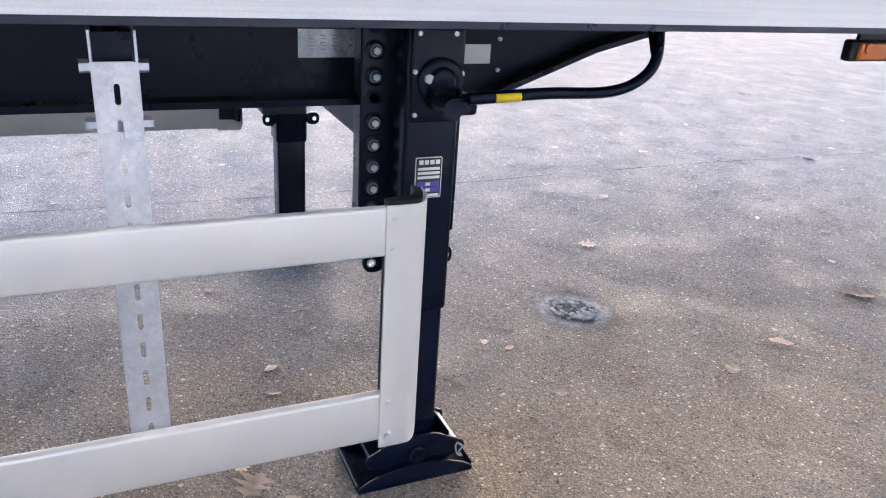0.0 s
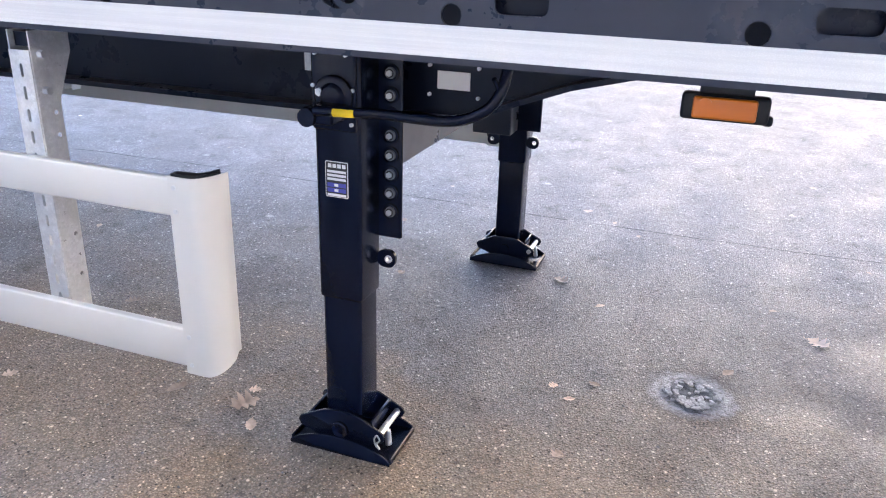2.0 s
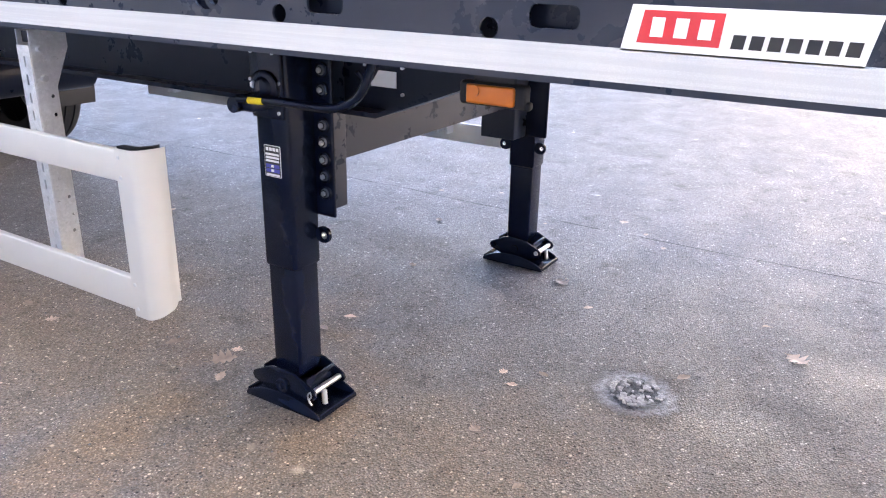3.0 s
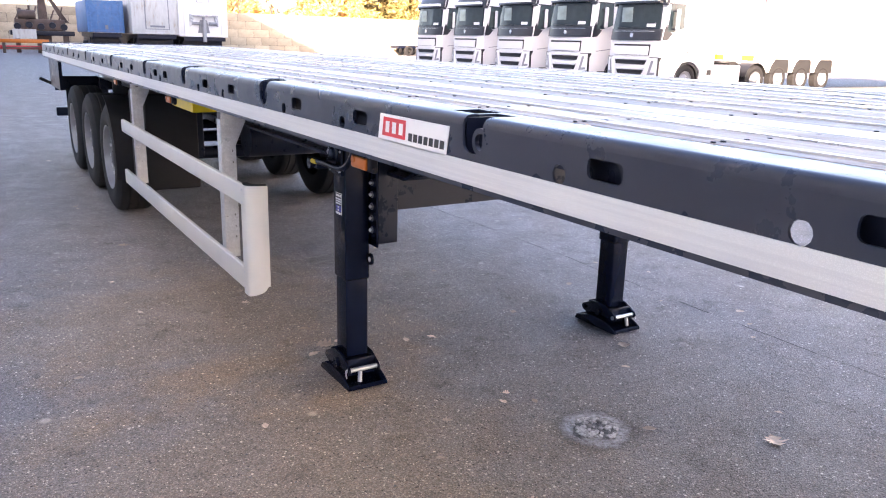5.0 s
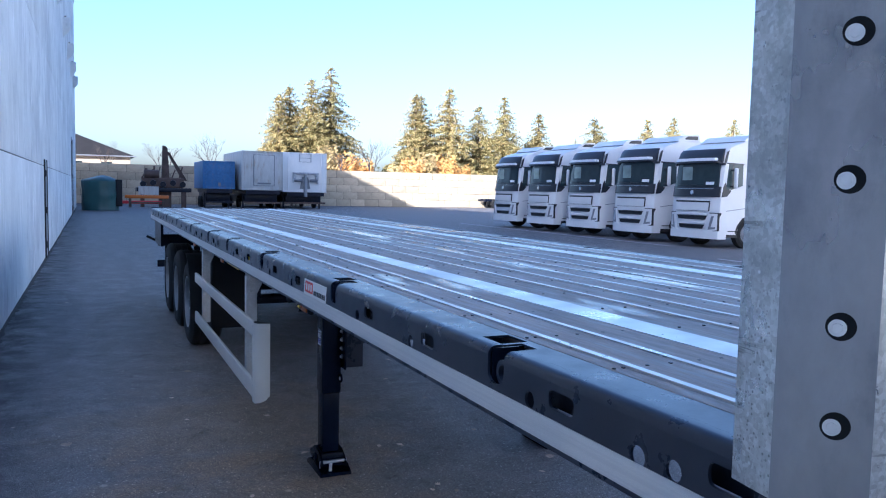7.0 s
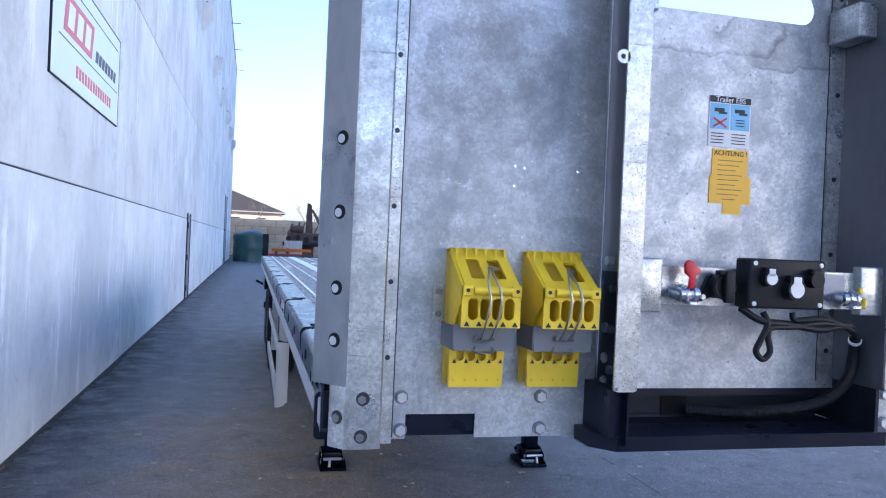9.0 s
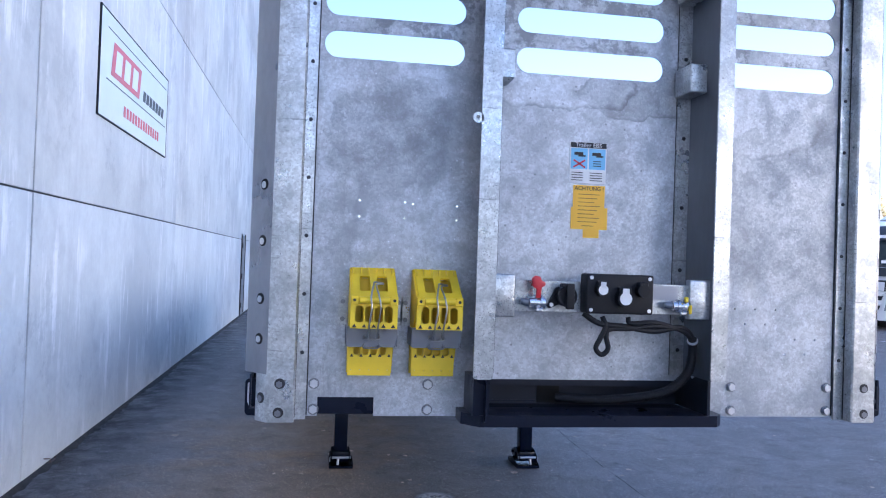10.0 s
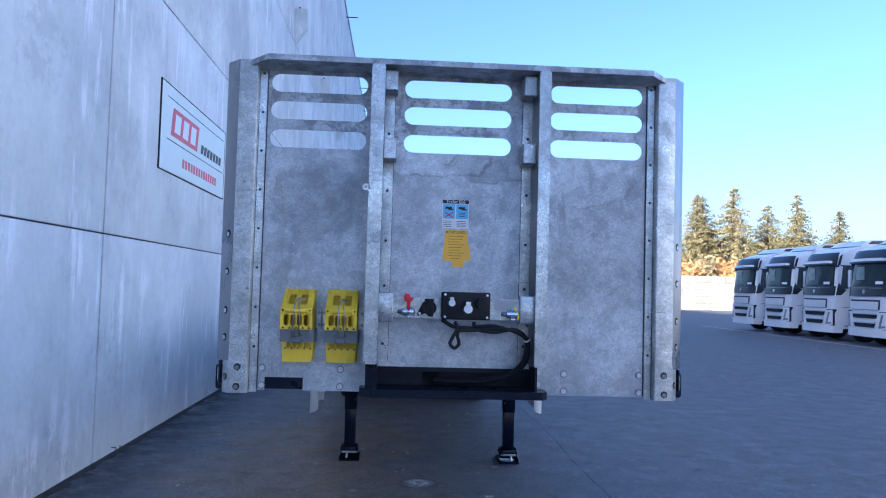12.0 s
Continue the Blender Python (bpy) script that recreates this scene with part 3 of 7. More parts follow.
# panels of the hall, each with its own bevelled edges, joints 15 mm wide
PANEL_Y = [-24.1, -17.1, -10.2, -3.2, LOW_END, 3.66, 9.85, 16.5, 23.6, 31.2, 38.2, 45.2, 52.2, 59.1, WALL_END]
PANEL_Z = [0.02, 2.31, 5.26, 8.35, 11.9, WALL_TOP + 0.05]
for i in range(len(PANEL_Y) - 1):
    for j in range(len(PANEL_Z) - 1):
        y0, y1, z0, z1 = PANEL_Y[i], PANEL_Y[i + 1], PANEL_Z[j], PANEL_Z[j + 1]
        if j == 4 and y1 <= LOW_END:
            continue
        proud = 0.004 * ((i * 7 + j * 3) % 3)
        part("concrete_panel", S().box(WALL_X - 0.12, WALL_X + proud - 0.006, y0 + 0.012, y1 - 0.012, z0 + 0.008, z1 - 0.008, 0.006), M["concrete"], wall)
part("parapet_cap", S().box(WALL_X - 0.3, WALL_X + 0.05, LOW_END, WALL_END + 0.02, WALL_TOP + 0.055, WALL_TOP + 0.12, 0.01), M["galv"], wall, "metal parapet cap")
# wedge-shaped wall brackets high on the hall and lightning rods on the parapet
for y in PANEL_Y[7:-1]:
    br = part("wall_bracket", S().prism([(WALL_X - 0.05, 8.3), (WALL_X + 0.3, 8.72), (WALL_X + 0.32, 8.8), (WALL_X + 0.32, 9.26), (WALL_X - 0.05, 9.26)], "y", y - 0.1, y + 0.2), M["concrete"], wall)
    part("bracket_pin", S().cyl((WALL_X + 0.1, y + 0.05, 9.25), (WALL_X + 0.1, y + 0.05, 9.34), 0.03, n=8), M["rust"], br)
    part("parapet_rod", S().cyl((WALL_X, y + 3, 15.3), (WALL_X + 0.6, y + 3, 15.3), 0.025, n=6), M["seam"], wall)


def hall_door(y, width, height, name):
    d = thing(name, "dark grey steel door set in the concrete hall wall", "door", (WALL_X, y, 0))
    d["kind"] = "structure"
    part("door_leaf", S().box(-0.01, 0.012, -width / 2, width / 2, 0.03, height, 0.004), M["grey_pl"], d)
    part("door_frame", S().box(-0.01, 0.03, -width / 2 - 0.06, -width / 2, 0.0, height + 0.05, 0.004).box(-0.01, 0.03, width / 2, width / 2 + 0.06, 0.0, height + 0.05, 0.004), M["plastic"], d)
    for z in (0.35, height * 0.5, height - 0.3):
        part("hinge", S().cyl((0.03, -width / 2 - 0.02, z - 0.08), (0.03, -width / 2 - 0.02, z + 0.08), 0.025, n=8), M["plastic"], d)
    return d


hall_door(21.3, 1.0, 2.42, "door_1")
hall_door(52.5, 3.6, 4.6, "door_2")

# painted board on the wall: plain shapes in the sign's colours
SY0, SY1, SZ0, SZ1 = 5.26, 8.7, 3.23, 4.32
sign = thing("wall_sign", "white company board with red and dark shapes on the wall", "sign", (WALL_X, 0, 0))
part("board", S().box(0.0, 0.02, SY0, SY1, SZ0, SZ1, 0.004), M["board"], sign)
part("frame", S().box(0.0, 0.023, SY0 - 0.014, SY0, SZ0 - 0.014, SZ1 + 0.014, 0.003).box(0.0, 0.023, SY1, SY1 + 0.014, SZ0 - 0.014, SZ1 + 0.014, 0.003)
     .box(0.0, 0.023, SY0, SY1, SZ1, SZ1 + 0.014, 0.003).box(0.0, 0.023, SY0, SY1, SZ0 - 0.014, SZ0, 0.003), M["plastic"], sign, "dark edge frame")



def logo(parent, axis_x, y0, y1, z0, z1, flip=1.0, thick=0.002, outline=False):
    """A slanted red field with white strokes beside a row of dark strokes, spanning y0..y1 in the x-plane."""
    w, h = y1 - y0, z1 - z0
    def yy(u):
        return y0 + u * w if flip > 0 else y1 - u * w
    def quad(u0, u1, v0, v1, ln):
        return [(yy(u0), z0 + v0 * h), (yy(u1), z0 + v0 * h), (yy(u1 + ln), z0 + v1 * h), (yy(u0 + ln), z0 + v1 * h)]
    lo, hi = axis_x, axis_x + thick
    part("red_field", S().prism(quad(0.02, 0.46, 0.12, 0.9, 0.03), "x", min(lo, hi), max(lo, hi)), M["logo_red"], parent)
    hi2 = axis_x + thick * 2
    for u in (0.06, 0.19, 0.32):
        part("white_block", S().prism(quad(u + 0.012, u + 0.1, 0.25, 0.77, 0.015), "x", min(lo, hi2), max(lo, hi2)), M["white"], parent)
    for k in range(7):
        u = 0.53 + k * 0.063
        part("dark_block", S().prism(quad(u, u + 0.048, 0.16, 0.44, 0.01), "x", min(lo, hi), max(lo, hi)), M["ink"], parent)


logo(sign, 0.021, SY0 + 0.35, SY1 - 0.15, SZ0 + 0.42, SZ1 - 0.2)
for z in (SZ0 + 0.4, SZ1 - 0.16):
    part("rule_line", S().box(0.02, 0.0225, SY0 + 0.25, SY1 - 0.12, z, z + 0.012), M["ink"], sign)
for k in range(14):
    part("address_bar", S().box(0.02, 0.0225, SY0 + 1.0 + k * 0.14, SY0 + 1.09 + k * 0.14, SZ0 + 0.14, SZ0 + 0.26), M["logo_red"], sign)

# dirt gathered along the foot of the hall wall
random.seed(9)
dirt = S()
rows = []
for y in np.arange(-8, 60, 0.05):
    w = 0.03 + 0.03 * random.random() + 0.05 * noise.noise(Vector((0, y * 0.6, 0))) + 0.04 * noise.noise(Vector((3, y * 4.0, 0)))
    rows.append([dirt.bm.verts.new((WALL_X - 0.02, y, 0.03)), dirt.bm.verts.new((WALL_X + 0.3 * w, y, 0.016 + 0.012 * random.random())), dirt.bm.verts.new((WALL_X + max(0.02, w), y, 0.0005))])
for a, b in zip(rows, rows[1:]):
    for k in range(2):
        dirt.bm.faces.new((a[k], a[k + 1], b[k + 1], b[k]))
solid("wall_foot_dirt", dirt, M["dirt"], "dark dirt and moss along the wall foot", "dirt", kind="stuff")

part("iron_hook", S().tube([(-3.23, 4.04, 0.11), (-3.18, 4.04, 0.11), (-3.18, 4.04, 0.08), (-3.18, 4.16, 0.08), (-3.18, 4.16, 0.105)], 0.006, 6), M["rust"], wall)

# boundary wall of stacked concrete blocks
BW_Y, COURSE, BLOCK = 80.0, 0.77, 1.62
bwall = solid("wall_north", S().box(-30, 62, BW_Y + 0.05, BW_Y + 0.5, 0, COURSE * 5 - 0.05), M["seam"], "boundary wall of stacked pale concrete blocks", "wall", kind="structure")
block = S().box(-BLOCK / 2 + 0.012, BLOCK / 2 - 0.012, 0, 0.6, 0.008, COURSE - 0.008, 0.02)
block_me = mesh_of("block", block, M["blocks"])
for j in range(5):
    x = -8 + (BLOCK / 2 if j % 2 else 0)
    while x < 61:
        b = new("block", block_me)
        b.location = (x, BW_Y + 0.02 * ((int(x * 10) + j) % 3), j * COURSE)
        b.parent = bwall
        x += BLOCK

# seam in the asphalt and a worn marking line in front of the parked trucks
random.seed(4)
seam = S()
pts = [(1.69 + 0.03 * math.sin(y * 1.3) + random.uniform(-0.012, 0.012), y) for y in np.arange(-6, 40, 0.25)]
for (xa, ya), (xb, yb) in zip(pts, pts[1:]):
    w = random.uniform(0.0012, 0.006)
    v = [seam.bm.verts.new(p) for p in ((xa - w, ya, 0.002), (xa + w, ya, 0.002), (xb + w, yb, 0.002), (xb - w, yb, 0.002))]
    seam.bm.faces.new(v)
solid("asphalt_seam", seam, M["seam"], "thin dark crack along the asphalt laying joint", "crack", kind="structure")
line = S()
for x0, x1, y0, y1 in ((17.55, 17.67, 22, 40), (15.05, 15.17, 8, 17), (15.17, 26, 15.35, 15.47), (22, 36, 11.6, 11.72)):
    v = [line.bm.verts.new(p) for p in ((x0, y0, 0.004), (x1, y0, 0.004), (x1, y1, 0.004), (x0, y1, 0.004))]
    line.bm.faces.new(v)
solid("parking_line", line, M["paint_line"], "worn white parking lines on the asphalt", "road marking", kind="structure")

# unseen pale wall closing the east side, added to bounce sunlight into the shade
east = solid("wall_east", S().box(38.3, 52, -80, 12, 0, 17.5), M["seam"], "unseen pale concrete wall added to bounce sunlight into the yard", "wall", kind="structure")
for k in range(13):
    for j in range(5):
        part("concrete_panel", S().box(38.15, 38.4, -80 + 7.07 * k + 0.012, -80 + 7.07 * (k + 1) - 0.012, 3.5 * j + 0.01, 3.5 * (j + 1) - 0.01, 0.006), M["concrete"], east)


# ---- the flatbed trailer ----
trailer = thing("flatbed_trailer", "new black three-axle flatbed semi-trailer with galvanised headboard and plank deck", "trailer")
TOP, HOLE_Z, TAPE_TOP, TAPE_LOW, LIP = 1.494, 1.408, 1.385, 1.326, 1.313
LEN = 13.5
NOTCH = [0.985, 2.448, 3.98, 5.3, 6.35, 7.66, 9.1, 10.5, 11.9]
OVAL = [0.18, 0.68, 1.43, 1.986, 3.075, 3.612, 4.42, 4.86, 5.75, 6.02, 6.8, 7.2, 8.1, 8.6, 9.6, 10.0, 10.95, 11.4, 12.4, 12.9]


def side_rail(s):
    """The folded edge rail on side s (-1 or 1): pierced web, rounded top edge, pockets for posts."""
    X = lambda d: s * (1.275 - d)
    sh = S()
    # web outline with open notches
    out = [(0.03, LIP), (LEN, LIP), (LEN, TOP - 0.025)]
    for n in reversed(NOTCH):
        out += [(n + 0.043, TOP - 0.025), (n + 0.043, TOP - 0.056)]
        out += [(n + 0.043 * math.cos(radians(a)), TOP - 0.064 - 0.028 * math.sin(radians(a))) for a in range(20, 180, 20)]
        out += [(n - 0.043, TOP - 0.056), (n - 0.043, TOP - 0.025)]
    out += [(0.07, TOP - 0.025), (0.07, 1.44), (0.03, 1.44)]
    holes = []
    for o in OVAL:
        if any(abs(o - n) < 0.12 for n in NOTCH):
            continue
        holes.append(rounded(o - 0.05, o + 0.05, HOLE_Z + 0.002, HOLE_Z + 0.044, 0.014, 3))
        holes.append(disc(o + 0.134, HOLE_Z - 0.004, 0.021, 12))
    holes.append(disc(0.414, HOLE_Z - 0.01, 0.022, 14))
    a, b = sorted((X(0), X(0.007)))
    sh.prism(out, "x", a, b, holes)
    # rounded corner and flat top between the notches
    cuts = [0.07] + [v for n in NOTCH for v in (n - 0.043, n + 0.043)] + [LEN]
    for k in range(0, len(cuts), 2):
        y0, y1 = cuts[k], cuts[k + 1]
        prof = [(X(0.025 - 0.025 * math.cos(radians(t))), TOP - 0.025 + 0.025 * math.sin(radians(t))) for t in range(0, 91, 15)]
        prof += [(X(0.045), TOP), (X(0.045), TOP - 0.006)]
        prof += [(X(0.025 - 0.018 * math.cos(radians(t))), TOP - 0.025 + 0.018 * math.sin(radians(t))) for t in range(90, -1, -15)]
        sh.prism(prof, "y", y0, y1)
    # inner part of the flat top, with the post pockets cut through
    def top(d0, d1, y0, y1):
        a, b = sorted((X(d0), X(d1)))
        sh.box(a, b, y0, y1, TOP - 0.006, TOP)
    y = 0.09
    for n in NOTCH:
        top(0.0452, 0.137, y, n - 0.04)
        top(0.1, 0.137, n - 0.04, n + 0.04)
        top(0.0452, 0.137, n + 0.04, n + 0.052)
        top(0.125, 0.137, n + 0.052, n + 0.16)
        y = n + 0.16
    top(0.0452, 0.137, y, LEN)
    # bottom return flange and inner stiffener
    a, b = sorted((X(0.007), X(0.07)))
    sh.box(a, b, 0.03, LEN, LIP, LIP + 0.006)
    ob = part("side_rail", sh, M["rail"], trailer, "dark grey folded side rail with lashing holes")
    a, b = sorted((X(-0.0025), X(0.0)))
    part("reflective_tape", S().box(a, b, 0.035, LEN - 0.005, TAPE_LOW, TAPE_TOP), M["band"], ob, "silver-white reflective contour tape")
    a, b = sorted((X(0.012), X(0.11)))
    for n in NOTCH:
        for d0, d1 in ((0.042, 0.05), (0.165, 0.172), (-0.06, -0.05)):
            part("pocket_wall", S().box(a, b, n + d0, n + d1, LIP + 0.02, TOP - 0.008), M["black"], ob)
        cx = X(0.02)
        part("lashing_ring", S().lathe([(-0.006, 0.021), (0.006, 0.021), (0.006, 0.034), (-0.006, 0.034), (-0.006, 0.021)], (cx, n - 0.012, TOP - 0.062), "x", 16, caps=False), M["rail"], ob)
    a, b = sorted((X(0.04), X(0.044)))
    for o in OVAL:
        if not any(abs(o - n) < 0.12 for n in NOTCH):
            part("lashing_pocket", S().box(a, b, o - 0.07, o + 0.108, HOLE_Z - 0.012, HOLE_Z + 0.07), M["black"], ob)
    # end fitting with a slotted eye
    a, b = sorted((X(-0.016), X(0.06)))
    part("rail_end", S().prism(rounded(a, b, LIP - 0.026, TOP - 0.072, 0.016, 4), "y", 0.046, 0.075), M["black"], ob, "black end plate of the rail")
    part("eye", S().prism(rounded(X(-0.001) - 0.006, X(-0.001) + 0.006, LIP + 0.02, LIP + 0.095, 0.006, 4), "y", 0.042, 0.048), M["bolt"], ob, "bright oval eye")
    return ob


rail_l = side_rail(-1)
rail_r = side_rail(1)

# rail sticker: slanted white plate with plain logo shapes, near side
stk = part("rail_sticker", S().prism([(2.565, 1.382), (2.946, 1.382), (2.93, 1.459), (2.55, 1.459)], "x", -1.2775, -1.275), M["white"], rail_l, "white sticker with red and black logo shapes")
sh = S()
sh.prism([(2.78, 1.397), (2.918, 1.397), (2.908, 1.451), (2.775, 1.451)], "x", -1.2785, -1.277)
part("red_field", sh, M["logo_red"], rail_l, "red logo field")
for y in (2.885, 2.845, 2.805):
    part("white_block", S().prism([(y - 0.011, 1.408), (y + 0.011, 1.408), (y + 0.008, 1.44), (y - 0.014, 1.44)], "x", -1.2792, -1.2784), M["white"], rail_l)
for k in range(7):
    y = 2.762 - k * 0.028
    part("dark_block", S().prism([(y - 0.02, 1.397), (y, 1.397), (y - 0.003, 1.419), (y - 0.023, 1.419)], "x", -1.2785, -1.277), M["ink"], rail_l)

# deck: planks between steel strips
STRIPS = [(-1.075, 0.0104), (-0.915, 0.0096), (-0.7, 0.064), (-0.43, 0.0096), (-0.245, 0.0096), (-0.07, 0.0096), (0.1, 0.0096), (0.275, 0.0096), (0.45, 0.0096), (0.72, 0.064), (0.93, 0.0096), (1.09, 0.0104)]
deck = part("deck_frame", S().box(-1.14, 1.14, 0.1, LEN - 0.05, 1.456, 1.468), M["black"], trailer, "black deck support sheet")
edges = [-1.14] + [v for c, h in STRIPS for v in (c - h, c + h)] + [1.14]
for k in range(0, len(edges), 2):
    x0, x1 = edges[k] + 0.002, edges[k + 1] - 0.002
    for y0, y1 in (((0.1, 4.6), (4.6, 9.05), (9.05, LEN - 0.05)), ((0.1, 2.35), (2.35, 6.8), (6.8, LEN - 0.05)))[(k // 2) % 3 == 1]:
        part("plank", S().box(x0, x1, y0 + 0.0015, y1 - 0.0015, 1.47, 1.495 + 0.0012 * ((k * 5 + int(y0)) % 3), 0.002), M["wood"], deck)
for c, h in STRIPS:
    part("deck_strip", S().box(c - h, c + h, 0.1, LEN - 0.05, 1.47, 1.4988 if h > 0.03 else 1.4994, 0.0006), M["strip"], deck, "bright steel strip between the planks")
scr = S()
for k in range(0, len(edges), 2):
    for u in (0.25, 0.75):
        x = edges[k] + (edges[k + 1] - edges[k]) * u
        for n in range(34):
            scr.cyl((x, 0.3 + 0.39 * n, 1.494), (x, 0.3 + 0.39 * n, 1.4979), 0.0052, n=8)
s_ob = part("screw_studding", scr, M["ink"], deck)
s_ob["kind"] = "stuff"


# headboard of galvanised sheet
def slot_rows(x0, x1):
    return [rounded(x0, x1, z - 0.05, z + 0.05, 0.049, 7) for z in (2.981, 2.829, 2.671)]


hb = part("headboard", S().prism([(-1.105, 1.285), (-1.03, 1.285), (-1.03, 1.355), (-0.822, 1.355), (-0.822, 1.285), (-0.446, 1.285), (-0.446, 3.06), (-1.105, 3.06)], "y", 0.05, 0.056, slot_rows(-1.05, -0.52)
          + [disc(x, z, 0.0045, 8) for x, z in ((-0.9, 2.09), (-0.9, 2.03), (-0.73, 2.09), (-0.7, 2.085), (-0.73, 2.03), (-0.53, 2.085), (-0.53, 2.03))]), M["galv"], trailer, "galvanised headboard sheet with ventilation slots")
part("centre_panel", S().prism([(-0.43, 1.425), (0.427, 1.425), (0.427, 3.06), (-0.43, 3.06)], "y", 0.066, 0.072, slot_rows(-0.31, 0.295)), M["galv_mid"], hb, "mottled galvanised centre panel")
part("right_panel", S().prism([(0.438, 1.285), (1.105, 1.285), (1.105, 3.06), (0.438, 3.06)], "y", 0.05, 0.056, slot_rows(0.515, 1.045)
     + [disc(0.63 + 0.045 * k, 1.72 - 0.06 * (k % 2) - (0.12 if k > 4 else 0), 0.005, 8) for k in range(9)]), M["galv_side"], hb, "galvanised sheet panel")
for s in (-1, 1):
    # corner post folded from sheet: side face, front slope, front face, inner strip
    prof = [(s * 1.284, 0.17), (s * 1.296, 0.085), (s * 1.29, 0.068), (s * 1.214, -0.018), (s * 1.204, -0.02), (s * 1.118, -0.02), (s * 1.112, -0.014), (s * 1.112, 0.035), (s * 1.072, 0.038), (s * 1.072, 0.046), (s * 1.12, 0.046), (s * 1.12, -0.012), (s * 1.204, -0.012), (s * 1.284, 0.078), (s * 1.288, 0.09), (s * 1.276, 0.17)]
    sh = S()
    sh.prism(prof, "z", 1.445, 3.085)
    low = [(s * 1.252, 0.025), (s * 1.214, -0.018), (s * 1.204, -0.02), (s * 1.118, -0.02), (s * 1.112, -0.014), (s * 1.112, 0.035), (s * 1.072, 0.038), (s * 1.072, 0.046), (s * 1.12, 0.046), (s * 1.12, -0.012), (s * 1.204, -0.012), (s * 1.252, 0.038)]
    sh.prism(low, "z", 1.275, 1.445)
    post = part("corner_post", sh, M["galv2"], hb, "bright galvanised folded corner post")
    # thin skin over the slope, toned darker to paint in its shade
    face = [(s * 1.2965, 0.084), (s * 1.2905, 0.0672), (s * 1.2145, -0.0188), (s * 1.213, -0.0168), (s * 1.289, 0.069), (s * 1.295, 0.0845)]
    part("sloped_face", S().prism(face, "z", 1.446, 3.085), M["smooth_zinc"], post, "smooth sloped face of the post, zinc darkened for its shade")
    def on_slope(x, z, out):
        if abs(x) < 1.206:
            return Vector((x, -0.02 - out, z))
        return Vector((x + s * 0.749 * (out + 0.001), -0.018 + 1.132 * (abs(x) - 1.214) - 0.662 * (out + 0.001), z))
    for z in (2.13, 1.925, 1.715, 1.57):
        part("bolt_seat", S().cyl(on_slope(s * 1.246, z, -0.004), on_slope(s * 1.246, z, 0.0008), 0.0205, n=22), M["void"], post)
        part("bolt", S().cyl(on_slope(s * 1.249, z - 0.002, 0.0), on_slope(s * 1.249, z - 0.002, 0.0018), 0.0125, n=18).cyl(on_slope(s * 1.249, z - 0.002, 0.0018), on_slope(s * 1.249, z - 0.002, 0.0032), 0.008, 0.0075, n=6), M["bolt"], post)
    for x, z in ((s * 1.166, 1.414), (s * 1.168, 1.31), (s * 1.232, 1.36)):
        part("bolt_seat", S().cyl(on_slope(x, z, -0.004), on_slope(x, z, 0.0008), 0.019, n=20), M["ink"], post)
        part("bolt", S().cyl(on_slope(x + s * 0.002, z - 0.003, 0.0), on_slope(x + s * 0.002, z - 0.003, 0.003), 0.0125, n=6).cyl(on_slope(x + s * 0.002, z - 0.003, 0.003), on_slope(x + s * 0.002, z - 0.003, 0.0045), 0.006, n=8), M["washer"], post)
    # thin ink boxes paint the shadow lines beside strip and fold
    part("strip_gap", S().box(min(s * 1.067, s * 1.0715), max(s * 1.067, s * 1.0715), 0.0465, 0.0495, 1.29, 3.05), M["ink"], post)
    part("fold_gap", S().box(min(s * 1.1105, s * 1.114), max(s * 1.1105, s * 1.114), 0.03, 0.0345, 1.28, 3.06), M["ink"], post)
    for k in range(8):
        part("rivet", S().cyl((s * 1.092, 0.038, 1.52 + 0.215 * k), (s * 1.092, 0.033, 1.52 + 0.215 * k), 0.0085, 0.006, n=10), M["rivet"], post)
    for x, z in ((s * 1.045, 1.405), (s * 1.045, 1.31), (s * 0.62, 1.405), (s * 0.62, 1.31)):
        bt = part("hex_bolt", S().cyl((x, 0.047, z), (x, 0.036, z), 0.0155, n=6), M["bolt"], hb)
        part("bolt_washer", S().cyl((x, 0.05, z), (x, 0.0465, z), 0.0205, n=20), M["washer"], bt)


def pillar(name, x0, x1, webx, s):
    p = part(name, S().prism(rounded(x0, x1, 1.458, 3.05, 0.012, 3), "y", -0.166, -0.158), M["galv2"], hb, "galvanised upright with a narrow front flange")
    # web in the darkened zinc that carries its own shade
    part("web", S().box(webx - 0.005, webx + 0.005, -0.158, 0.12, 1.458, 3.05), M["web"], p, "smooth web of the upright, zinc darkened for self-shading")
    # ink box for the shadow line along the inner strip's edge
    part("strip_gap", S().box(min(webx + s * 0.057, webx + s * 0.0625), max(webx + s * 0.057, webx + s * 0.0625), 0.0635, 0.0655, 1.45, 3.05), M["ink"], p)
    c = S()
    c.box(webx, webx + s * 0.06, 0.058, 0.065, 1.45, 3.06)
    part("inner_strip", c, M["galv2"], p)
    for z in (1.55, 1.87, 2.12, 2.4, 2.72, 2.95):
        part("rivet", S().cyl((webx + s * 0.03, 0.058, z), (webx + s * 0.03, 0.053, z), 0.0085, 0.006, n=10), M["rivet"], p)
    for z in (2.615, 2.99):
        part("latch_box", S().box(min(webx + s * 0.004, webx + s * 0.075), max(webx + s * 0.004, webx + s * 0.075), -0.075, 0.058, z - 0.055, z + 0.055, 0.004), M["galv2"], p, "small welded box bracket")
    for z in (1.46, 1.53, 1.62, 1.82):
        part("bolt", S().cyl((webx - s * 0.005, 0.0, z), (webx - s * 0.022, 0.0, z), 0.016, n=6), M["bolt"], p)
    return p


